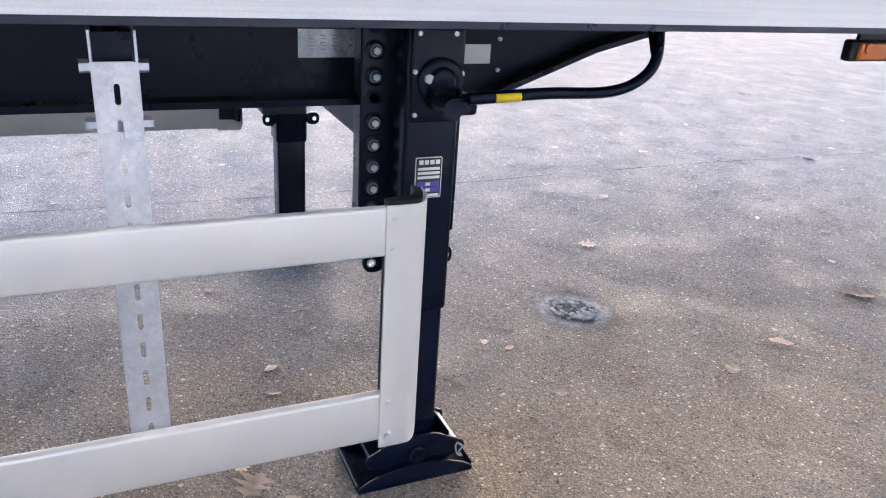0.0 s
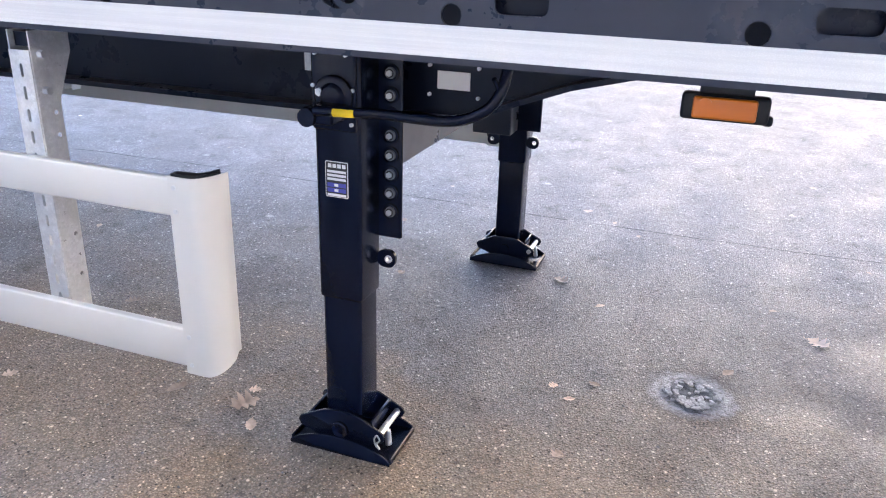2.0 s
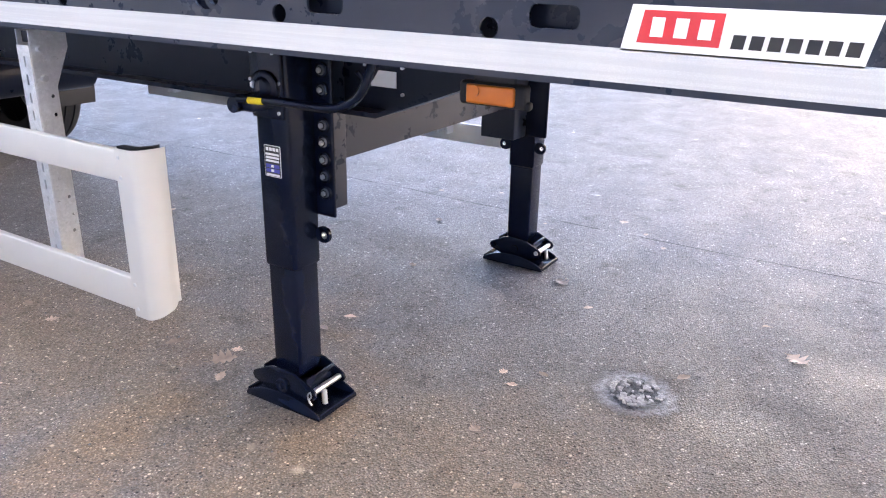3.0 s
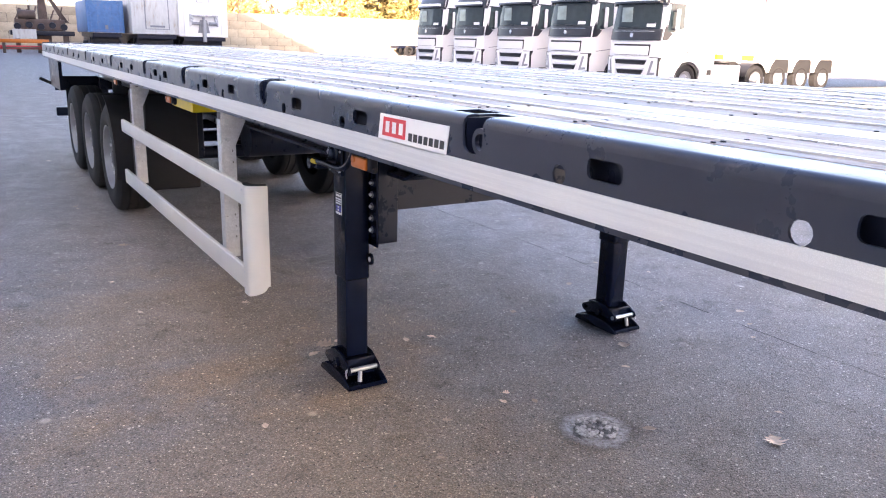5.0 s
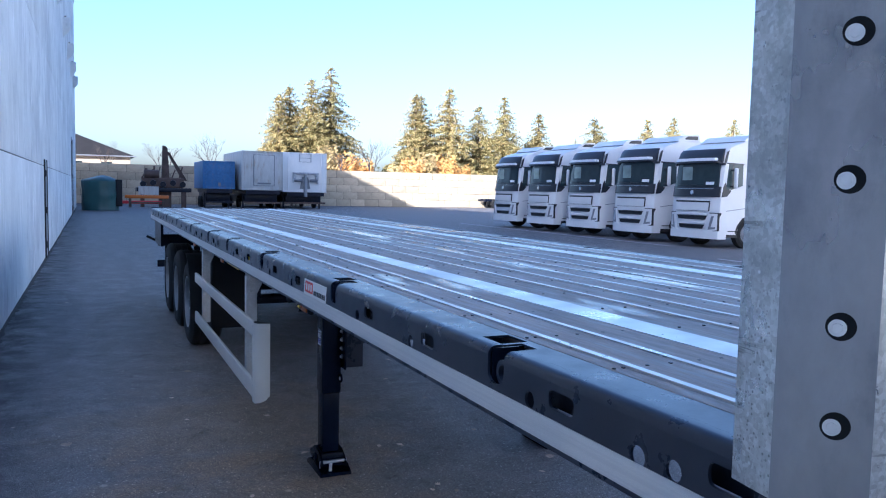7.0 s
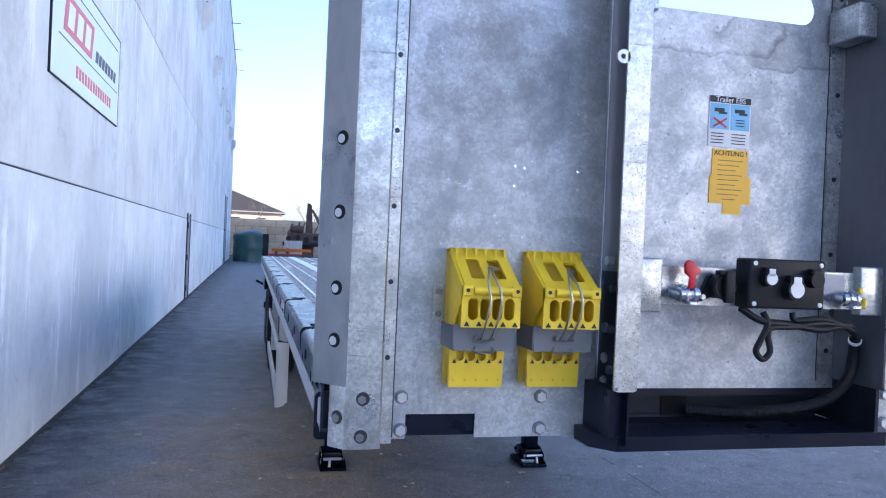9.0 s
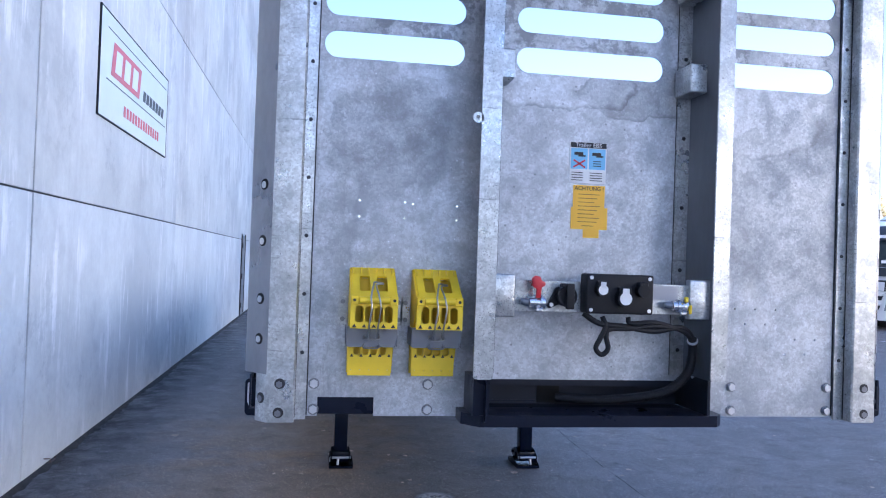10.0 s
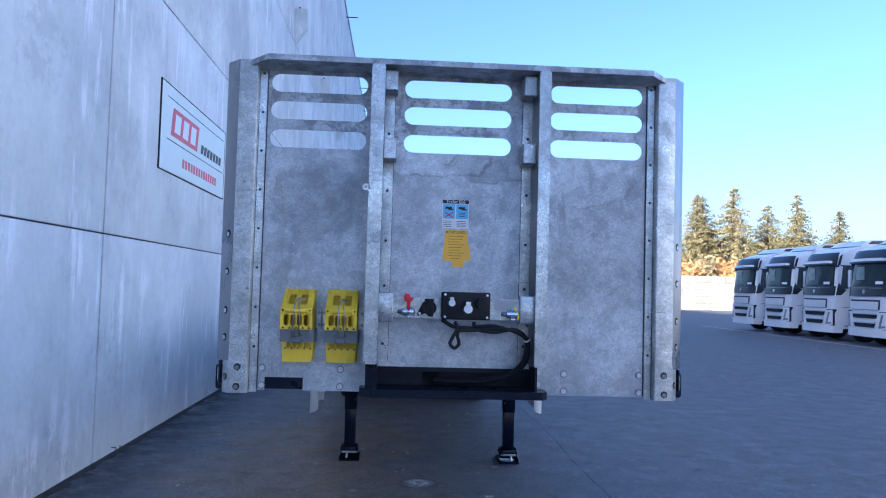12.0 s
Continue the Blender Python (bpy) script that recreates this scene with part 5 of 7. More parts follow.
for y in (3.91, 4.06):
    for z in (1.112, 1.197):
        part("plate_rivet", S().cyl((-0.555, y, z), (-0.563, y, z), 0.006, n=8), M["white"], trailer)
lb = part("load_chart", S().box(-0.5585, -0.555, 4.324, 4.475, 1.148, 1.218), M["galv2"], trailer, "pale load chart sticker with faint print")
for k in range(14):
    y, z = 4.375 + 0.03 * (k % 3), 1.168 + 0.0085 * (k // 3)
    part("printed_line", S().box(-0.5592, -0.5584, y, y + 0.011 + 0.003 * (k % 2), z, z + 0.002), M["grey_pl"], lb)

# side marker lamps
def marker(y, s):
    def bx(d0, d1, y0, y1, z0, z1, bev):
        a, b = sorted((s * d0, s * d1))
        return S().box(a, b, y + y0, y + y1, z0 - 0.007, z1 - 0.007, bev)
    m = part("marker_lamp", bx(1.165, 1.196, -0.08, 0.075, 1.245, 1.295, 0.008), M["plastic"], trailer, "amber side marker lamp in a black holder")
    part("lens", bx(1.19, 1.205, -0.058, 0.054, 1.25, 1.29, 0.005), M["orange"], m, "amber lens")
    part("lens_dome", S().cyl((s * 1.204, y + 0.032, 1.27), (s * 1.209, y + 0.032, 1.27), 0.012, n=14), M["orange"], m)
    part("holder", bx(1.175, 1.185, -0.05, 0.045, 1.29, 1.33, 0.0), M["plastic"], m)
    part("cable_gland", bx(1.17, 1.19, -0.088, -0.07, 1.243, 1.262, 0.006), M["plastic"], m)


for y in (3.243, 6.05, 8.0):
    marker(y, -1)
    marker(y, 1)


# ---- side guards ----
def side_guard(s):
    X = lambda d: s * (1.234 - d)
    g0, g1 = 4.43, 7.66
    def rail(z0, z1):
        a, b = X(0), X(0.026)
        return S().prism(rounded(min(a, b), max(a, b), z0, z1, 0.006, 3), "y", g0, g1)
    g = part("side_guard", rail(0.918, 1.016), M["guard"], trailer, "silver aluminium side underrun guard")
    part("lower_rail", rail(0.494, 0.607), M["guard"], g)
    # curved sheet with a rounded lower front corner
    cap, prev = S(), None
    run = [(-0.004, 4.455, 0.0), (-0.004, 4.43, 0.0), (-0.004, 4.41, 0.0)] + [(-0.004 + 0.105 - 0.105 * math.cos(radians(t)), 4.398 - 0.05 * math.sin(radians(t)), max(0.0, t - 12) / 66) for t in range(0, 85, 6)]
    for d, y, u in run:
        zb = 0.478 + 0.045 * (1 - math.sqrt(max(0.0, 1 - u * u)))
        row = [cap.bm.verts.new((X(d + e), y + f, z)) for e, f, z in ((0, 0, zb), (0, 0, 1.022), (0.004, 0.001, 1.022), (0.004, 0.001, zb))]
        if prev:
            for k in range(4):
                cap.bm.faces.new((prev[k], prev[(k + 1) % 4], row[(k + 1) % 4], row[k]))
        else:
            cap.bm.faces.new(row)
        prev = row
    cap.bm.faces.new(prev)
    part("end_cap", cap, M["guard"], g, "rounded aluminium end cap")
    inner = [(X(0.004), 4.45)] + [(X(0.006 + 0.1 - 0.1 * math.cos(radians(t))), 4.398 - 0.042 * math.sin(radians(t))) for t in range(0, 73, 12)]
    inner += [(X(0.02 + 0.1 - 0.084 * math.cos(radians(t))), 4.398 - 0.028 * math.sin(radians(t))) for t in range(72, -1, -12)] + [(X(0.03), 4.45)]
    part("rubber_edge", S().prism(inner, "z", 0.54, 1.027), M["plastic"], g, "black plastic inner edge")
    for z in (0.995, 0.934, 0.588, 0.505):
        part("rivet", S().cyl((X(-0.004), 4.438, z), (X(-0.0065), 4.438, z), 0.006, n=10), M["bolt"], g)
    for py in (4.897, 7.3):
        # slotted channel: face and two flanks
        y0, y1 = py - 0.033, py + 0.033
        a, b = sorted((X(0.03), X(0.034)))
        holes = [rounded(py - 0.0045, py + 0.0045, z - 0.017, z + 0.017, 0.004, 2) for z in np.arange(0.6, 1.27, 0.0575)]
        post = part("guard_post", S().prism([(y0, 0.55), (y1, 0.55), (y1, 1.283), (y0, 1.283)], "x", a, b, holes), M["galv_post"], g, "galvanised slotted upright")
        for yy in (y0, y1):
            fl = [(X(0.034), 0.55), (X(0.105), 0.55), (X(0.105), 1.15), (X(0.16), 1.27), (X(0.16), 1.33), (X(0.034), 1.33)]
            ho = [disc(X(0.085), z, 0.007, 8) for z in (0.66, 0.78, 1.06, 1.12)]
            part("post_flank", S().prism(fl, "y", yy - 0.002, yy + 0.002, ho), M["galv_post"], post)
            sg = 1 if yy == y1 else -1
            for z in (1.272, 1.18):
                part("bolt", S().cyl((X(0.06), yy, z), (X(0.06), yy + sg * 0.018, z), 0.011, n=6), M["bolt"], post)
        part("bracket", S().box(min(X(0.05), X(0.12)), max(X(0.05), X(0.12)), y0 + 0.004, y1 - 0.004, 1.29, 1.325), M["black"], post)
    return g


for s in (-1, 1):
    side_guard(s).location = (0, 0.016, -0.034) if s < 0 else (0.1, -0.02, 0.005)


# ---- wheels and running gear ----
def wheel_parts(cx, cy, s):
    R, W = 0.515, 0.37
    X = lambda d: s * (abs(cx) - d)
    base = part("wheel", S().lathe([(s * -0.12, 0.14), (s * -0.02, 0.14), (s * 0.0, 0.12), (s * 0.03, 0.1), (s * 0.04, 0.06)], (s * (abs(cx) - 0.08), cy, 0.515), "x", 24), M["black"], trailer, "trailer wheel with black hub")
    prof = [(-W / 2 + 0.03, 0.3), (-W / 2, 0.36), (-W / 2 + 0.005, 0.44), (-W / 2 + 0.035, 0.497), (-W / 2 + 0.07, R), (-0.09, R), (-0.088, R - 0.014), (-0.072, R - 0.014), (-0.07, R), (-0.01, R), (-0.008, R - 0.014), (0.008, R - 0.014), (0.01, R), (0.07, R), (0.072, R - 0.014), (0.088, R - 0.014), (0.09, R),
            (W / 2 - 0.07, R), (W / 2 - 0.035, 0.497), (W / 2 - 0.005, 0.44), (W / 2, 0.36), (W / 2 - 0.03, 0.3)]
    part("tyre", S().lathe(prof, (s * (abs(cx) - W / 2), cy, 0.515), "x", 48, caps=False), M["rubber"], base, "wide black trailer tyre")
    rim = [(s * 0.0, 0.305), (s * -0.005, 0.292), (s * -0.03, 0.286), (s * -0.12, 0.27), (s * -0.13, 0.25), (s * -0.075, 0.2), (s * -0.07, 0.145)]
    part("rim", S().lathe(rim, (s * (abs(cx) - 0.01), cy, 0.515), "x", 40, caps=False), M["rim"], base, "silver steel rim")
    for k in range(10):
        a = 2 * math.pi * k / 10
        y, z = cy + 0.168 * math.cos(a), 0.515 + 0.168 * math.sin(a)
        part("wheel_nut", S().cyl((X(0.085), y, z), (X(0.05), y, z), 0.016, n=6), M["bolt"], base)
        a += math.pi / 10
        y, z = cy + 0.228 * math.cos(a), 0.515 + 0.228 * math.sin(a)
        part("rim_hole", S().cyl((X(0.13), y, z), (X(0.098), y, z), 0.029, n=12), M["ink"], base)


AXLES = (8.8, 10.11, 11.42)
for y in AXLES:
    wheel_parts(-1.2, y, -1)
    wheel_parts(1.2, y, 1)
    part("axle", S().cyl((-1.0, y, 0.515), (1.0, y, 0.515), 0.065, n=12), M["black"], trailer)
    for s in (-1, 1):
        part("air_spring", S().cyl((s * 0.5, y + 0.38, 0.6), (s * 0.5, y + 0.38, 1.04), 0.15, n=20), M["rubber"], trailer)
        part("trailing_arm", S().box(s * 0.5 - 0.05, s * 0.5 + 0.05, y - 0.5, y + 0.45, 0.56, 0.64, 0.01), M["black"], trailer)
        part("hanger", S().box(s * 0.5 - 0.07, s * 0.5 + 0.07, y - 0.58, y - 0.44, 0.56, 1.05, 0.01), M["black"], trailer)
        # curved mudguard strip in front of and above the wheel
        arc = [(y + 0.6 * math.cos(radians(t)), 0.515 + 0.6 * math.sin(radians(t))) for t in range(100, 196, 8)]
        arc += [(y + 0.608 * math.cos(radians(t)), 0.515 + 0.608 * math.sin(radians(t))) for t in range(192, 99, -8)]
        if y == AXLES[0]:
            part("mudguard", S().prism(arc, "x", min(s * 0.8, s * 1.22), max(s * 0.8, s * 1.22)), M["plastic"], trailer, "curved black mudguard")
# tanks and boxes under the frame
part("air_tank", S().cyl((-0.35, 7.2, 0.84), (0.5, 7.2, 0.84), 0.15, n=24), M["black"], trailer)
part("storage_box", S().box(-1.1, -0.68, 7.42, 8.05, 0.42, 1.2, 0.02), M["plastic"], trailer, "black plastic storage box")
# yellow plastic wedge stowed under the deck edge
yw = S()
yw.prism([(5.85, 1.31), (6.3, 1.31), (6.4, 1.2), (5.85, 1.195)], "x", -1.1, -0.95)
solid("yellow_wedge", yw, M["yellow"], "yellow plastic wedge stowed under the deck edge", "wedge")
# rear: bumper, lamp carrier, rubber marker arms, mudflaps
rb = part("rear_bumper", S().box(-1.2, 1.2, LEN - 0.32, LEN - 0.2, 0.5, 0.62, 0.01), M["black"], trailer, "black rear underrun bar")
part("rear_carrier", S().box(-1.18, 1.18, LEN - 0.2, LEN - 0.1, 0.85, 1.05, 0.01), M["black"], trailer)
part("rear_beam", S().box(-1.27, 1.27, LEN - 0.05, LEN + 0.01, 1.3, 1.51, 0.008), M["rail"], trailer)
for s in (-1, 1):
    part("bumper_stay", S().box(s * 0.55 - 0.05, s * 0.55 + 0.05, LEN - 0.33, LEN - 0.2, 0.55, 1.06), M["black"], trailer)
    part("marker_arm", S().tube(smooth_path([(s * 1.1, LEN - 0.15, 0.92), (s * 1.22, LEN - 0.15, 0.95), (s * 1.36, LEN - 0.17, 1.02)], 5), 0.022, 8), M["rubber"], trailer, "rubber outline marker arm")
    part("mudflap", S().box(s * 0.98 - 0.19, s * 0.98 + 0.19, 12.05, 12.065, 0.22, 0.95), M["rubber"], trailer)
    part("rear_side_panel", S().box(s * 1.2 - 0.02, s * 1.2 + 0.02, 12.2, LEN - 0.1, 0.92, 1.3), M["black"], trailer)

# ---- wheel chocks in their holders on the headboard ----
def chock(cx):
    hold = part("chock_holder", S().prism([(cx - 0.088, 1.558), (cx + 0.082, 1.558), (cx + 0.09, 1.63), (cx - 0.092, 1.63)], "y", -0.055, -0.05)
                .box(cx - 0.092, cx - 0.088, -0.052, 0.045, 1.56, 1.626).box(cx + 0.086, cx + 0.09, -0.052, 0.045, 1.56, 1.626), M["grey_pl"], trailer, "grey wheel chock holder bolted to the headboard")
    for o in (-0.105, 0.103):
        tab = part("holder_tab", S().prism(rounded(cx + o - 0.016, cx + o + 0.016, 1.625, 1.735, 0.008, 3), "y", 0.042, 0.048), M["galv2"], hold)
        for z in (1.648, 1.712):
            part("tab_bolt", S().cyl((cx + o, 0.042, z), (cx + o, 0.032, z), 0.009, n=8), M["washer"], tab)
    part("wire_clip", S().tube(smooth_path([(cx - 0.028, -0.058, 1.57), (cx - 0.03, -0.066, 1.557), (cx + 0.02, -0.066, 1.557), (cx + 0.022, -0.058, 1.57)], 4), 0.003, 6), M["steel"], hold)
    part("wire_clip", S().tube(smooth_path([(cx - 0.028, -0.058, 1.6), (cx - 0.03, -0.066, 1.588), (cx + 0.02, -0.066, 1.588), (cx + 0.022, -0.058, 1.6)], 4), 0.003, 6), M["steel"], hold)
    bail = [(-0.014, -0.06, 1.588), (-0.017, -0.1, 1.64), (-0.011, -0.112, 1.7), (-0.014, -0.104, 1.742), (-0.004, -0.075, 1.782), (0.0, -0.066, 1.79), (0.03, -0.05, 1.786), (0.03, -0.05, 1.784), (0.006, -0.07, 1.78), (0.014, -0.104, 1.742), (0.02, -0.112, 1.7), (0.014, -0.1, 1.64), (0.014, -0.06, 1.588)]
    part("wire_bail", S().tube(smooth_path([(cx + p, q, r) for p, q, r in bail], 4), 0.0032, 7), M["steel"], hold, "bent steel wire bail")
    c = thing("wheel_chock", "yellow plastic wheel chock clipped in a grey headboard holder", "wheel chock", group="wheel chocks")
    x0, x1 = cx - 0.084, cx + 0.082
    # sloping top face with a window, front face with four openings, side walls
    for s0, s1 in ((x0, x0 + 0.007), (x1 - 0.007, x1)):
        sh = S()
        sh.prism([(0.045, 1.45), (0.03, 1.45), (-0.04, 1.645), (-0.095, 1.70), (-0.1, 1.73), (0.03, 1.835), (0.045, 1.835)], "x", s0, s1)
        part("side_wall", sh, M["yellow"], c)
    top = S().prism(rounded(-0.5 * (x1 - x0) + 0.007, 0.5 * (x1 - x0) - 0.007, -0.083, 0.083, 0.006, 2), "y", -0.004, 0.004,
                    [rounded(-0.05, -0.012, -0.045, 0.035, 0.005, 2), rounded(0.012, 0.05, -0.045, 0.035, 0.005, 2)])
    ang = math.atan2(0.13, 0.105)
    bmesh.ops.transform(top.bm, matrix=Matrix.Translation(((x0 + x1) / 2, -0.036, 1.784)) @ Matrix.Rotation(-ang, 4, "X"), verts=top.bm.verts)
    part("sloping_face", top, M["yellow"], c)
    rb_ = S()
    for k in range(6):
        x = x0 + 0.012 + k * (x1 - x0 - 0.024) / 5
        rb_.box(x - 0.003, x + 0.003, -0.005, 0.045, 1.8, 1.84)
    rb_.box(x0, x1, 0.02, 0.045, 1.822, 1.838, 0.003)
    part("top_ribs", rb_, M["yellow"], c)
    w = (x1 - x0 - 0.03) / 4
    front_f = S().prism([(x0, 1.628), (x1, 1.628), (x1, 1.735), (x0, 1.735)], "y", -0.095, -0.088,
                        [rounded(x0 + 0.015 + k * w + 0.0025, x0 + 0.015 + (k + 1) * w - 0.0025, 1.648, 1.708, 0.0145, 5) for k in range(4)] + [disc(x, 1.722, 0.005, 8) for x in (x0 + 0.013, x1 - 0.013)])
    part("front_face", front_f, M["yellow"], c)
    part("front_lip", S().cyl((x0 + 0.03, -0.096, 1.728), (x1 - 0.03, -0.096, 1.728), 0.013, n=14).box(x0, x0 + 0.03, -0.102, -0.084, 1.712, 1.744, 0.003).box(x1 - 0.03, x1, -0.102, -0.084, 1.712, 1.744, 0.003), M["yellow"], c)
    for x in (x0 + 0.013, x1 - 0.013):
        part("lip_hole", S().cyl((x, -0.1, 1.728), (x, -0.1026, 1.728), 0.0055, n=10), M["ink"], c)
    cells = S()
    for k in range(5):
        x = x0 + 0.015 + k * w
        cells.box(x - 0.003, x + 0.003, -0.088, 0.02, 1.63, 1.7)
    cells.box(x0, x1, 0.015, 0.02, 1.5, 1.8)
    part("inner_ribs", cells, M["yellow"], c)
    low = S().prism([(x0 + 0.002, 1.448), (x1 - 0.008, 1.448), (x1 - 0.004, 1.575), (x0 - 0.002, 1.575)], "y", -0.012, 0.0,
                    [rounded(x0 + 0.02 + k * (w - 0.002), x0 + 0.02 + (k + 1) * (w - 0.002) - 0.008, 1.522, 1.566, 0.012, 3) for k in range(4)] + [disc(x0 + 0.014 + 0.033 * k, 1.468, 0.0025, 6) for k in range(5)])
    part("lower_flap", low, M["yellow"], c)
    for k in range(5):
        x = x0 + 0.015 + k * w
        part("corner_hole", S().prism([(x - 0.008, 1.632), (x + 0.008, 1.632), (x, 1.645)], "y", -0.0965, -0.094), M["ink"], c)
        part("corner_hole", S().prism([(x - 0.006, 1.516), (x + 0.006, 1.516), (x, 1.528)], "y", -0.0135, -0.0115), M["ink"], c)
    # the wedge stands well out from the sheet
    for ob in [hold] + list(hold.children_recursive) + list(c.children_recursive):
        for v in ob.data.vertices:
            v.co.y = 0.045 + 1.32 * (v.co.y - 0.045)
    return c


chock(-0.845)
chock(-0.612)


# ---- parked tractor units (front looks along -x, origin below the front's middle) ----
def truck():
    t = thing("tractor_unit", "white tractor unit with dark windscreen, parked in a row", "truck", group="row of tractor units")
    W = 1.25
    # cab body: side outline swept across the width, with a narrower bevelled roof
    cab = S()
    prof = [(0.10, 0.42), (0.02, 0.6), (0.02, 1.25), (0.045, 1.75), (0.115, 2.62), (0.16, 3.02), (0.27, 3.36), (0.4, 3.5), (0.62, 3.6), (1.2, 3.74), (2.1, 3.8), (2.28, 3.6), (2.3, 1.0), (2.0, 1.0), (1.98, 0.78), (1.9, 1.0), (1.7, 1.14), (1.38, 1.18), (1.06, 1.1), (0.9, 0.9), (0.86, 0.6), (0.8, 0.42)]
    cab.prism(prof, "y", -W, W)
    edges = [e for e in cab.bm.edges if abs(e.verts[0].co.y - e.verts[1].co.y) < 1e-6 and min(v.co.z for v in e.verts) > 0.5 and max(v.co.x for v in e.verts) < 2.31]
    bmesh.ops.bevel(cab.bm, geom=edges, offset=0.15, segments=4, affect="EDGES", profile=0.5, clamp_overlap=True)
    part("cab", cab, M["truck"], t, "white cab body")

    def panel(name, pts, m, label=""):
        """A panel across the front: rows of (x, z, half width), 20 mm thick."""
        sh = S()
        f = [(sh.bm.verts.new((x, -w, z)), sh.bm.verts.new((x, w, z))) for x, z, w in pts]
        b = [(sh.bm.verts.new((x + 0.06, -w, z)), sh.bm.verts.new((x + 0.06, w, z))) for x, z, w in pts]
        for k in range(len(pts) - 1):
            sh.bm.faces.new((f[k][0], f[k][1], f[k + 1][1], f[k + 1][0]))
            sh.bm.faces.new((b[k][0], b[k + 1][0], b[k + 1][1], b[k][1]))
            for q in (0, 1):
                sh.bm.faces.new((f[k][q], f[k + 1][q], b[k + 1][q], b[k][q]))
        sh.bm.faces.new((f[0][0], b[0][0], b[0][1], f[0][1]))
        sh.bm.faces.new((f[-1][0], f[-1][1], b[-1][1], b[-1][0]))
        return part(name, sh, m, t, label)

    panel("windscreen", [(0.03, 2.15, 1.13), (0.085, 2.97, 1.09)], M["glass_dark"], "dark tinted windscreen")
    panel("dash_panel", [(-0.005, 1.79, 1.22), (0.025, 2.16, 1.22)], M["visor"], "dark panel below the windscreen")
    panel("roof_panel", [(0.075, 2.96, 1.18), (0.1, 3.2, 1.18), (0.17, 3.38, 1.15), (0.26, 3.47, 1.1)], M["visor"], "dark roof panel")
    part("sun_visor", S().prism([(-0.07, 3.05), (0.08, 3.03), (0.08, 3.14), (-0.05, 3.15)], "y", -1.02, 1.02), M["truck"], t, "pale sun visor bar")
    part("visor_blade", S().prism([(-0.08, 2.985), (0.08, 2.965), (0.08, 3.04), (-0.07, 3.045)], "y", -1.13, 1.13), M["visor"], t, "dark visor blade")
    # pale patch at the windscreen, standing in for light seen through the cab
    part("far_window", S().prism([(0.12, 2.38), (0.66, 2.38), (0.7, 2.86), (0.16, 2.86)], "x", 0.045, 0.056), M["through_light"], t, "pale patch painting in the light seen through the windscreen")
    part("wiper", S().cyl((-0.005, -0.7, 2.17), (0.005, 0.1, 2.21), 0.012, n=6), M["grille"], t)
    part("wiper", S().cyl((-0.005, 0.0, 2.17), (0.005, 0.8, 2.21), 0.012, n=6), M["grille"], t)
    part("document", S().box(0.02, 0.026, -0.98, -0.62, 2.22, 2.32), M["white"], t, "pale paper behind the windscreen")
    part("badge", S().lathe([(-0.03, 0.055), (-0.03, 0.08), (0.0, 0.085)], (0.0, 0, 1.95), "x", 20), M["chrome"], t)
    part("badge_bar", S().prism([(-1.0, 2.075), (1.0, 2.075), (1.0, 2.09), (-1.0, 2.09)], "x", -0.008, 0.02), M["chrome"], t)
    gr = part("grille_frame", S().prism([(-0.88, 1.66), (0.88, 1.66), (0.855, 1.3), (-0.855, 1.3)], "x", -0.012, 0.03), M["grille"], t, "black grille surround")
    part("upper_grille", S().prism([(-0.865, 1.6), (0.865, 1.6), (0.842, 1.31), (-0.842, 1.31)], "x", -0.03, 0.02), M["truck"], gr, "white upper grille panel")
    for z0, z1, w0, w1 in ((1.0, 1.14, 0.7, 0.77), (0.68, 0.82, 0.58, 0.66)):
        part("grille_slot", S().prism([(-w0, z0), (w0, z0), (w1, z1), (-w1, z1)], "x", -0.015, 0.03), M["grille"], gr, "black grille opening")
        part("grille_bar", S().prism([(-w0 - 0.01, z0 + 0.07), (w0 + 0.01, z0 + 0.07), (w0 + 0.015, z0 + 0.095), (-w0 - 0.015, z0 + 0.095)], "x", -0.022, 0.02), M["plastic"], gr)
        part("grille_ledge", S().prism([(-w1 - 0.03, z1 + 0.02), (w1 + 0.03, z1 + 0.02), (w1 + 0.03, z1 + 0.06), (-w1 - 0.03, z1 + 0.06)], "x", -0.05, 0.02), M["truck"], gr, "white grille ledge")
    part("bumper", S().prism([(-W, 0.34), (W, 0.34), (W, 0.62), (-W, 0.62)], "x", -0.04, 0.35), M["truck"], t, "white front bumper")
    part("roof_fairing", S().prism([(1.15, 3.76), (1.5, 3.98), (2.2, 4.05), (2.3, 3.8), (2.3, 3.62)], "y", -1.12, 1.12), M["truck"], t, "white roof spoiler")
    part("fairing_window", S().prism([(1.5, 3.84), (2.16, 3.84), (2.16, 3.98), (1.66, 3.96)], "y", -1.128, 1.128), M["visor"], t, "dark opening under the roof spoiler")
    for s in (-1, 1):
        hl = part("headlamp", S().prism([(s * 0.8, 0.58), (s * 1.22, 0.62), (s * 1.23, 1.22), (s * 0.93, 1.22)], "x", -0.03, 0.1), M["truck"], t, "white headlamp surround")
        part("lamp_glass", S().prism([(s * 0.88, 0.66), (s * 1.16, 0.69), (s * 1.16, 0.76), (s * 0.99, 0.75), (s * 1.1, 1.14), (s * 1.01, 1.14)], "x", -0.04, -0.01), M["rim"], hl, "grey bent headlamp lens")
        part("lamp_gap", S().prism([(s * 1.225, 0.6), (s * 1.245, 0.6), (s * 1.25, 1.25), (s * 0.93, 1.25), (s * 0.925, 1.225), (s * 1.225, 1.225)], "x", -0.034, 0.1), M["grille"], hl)
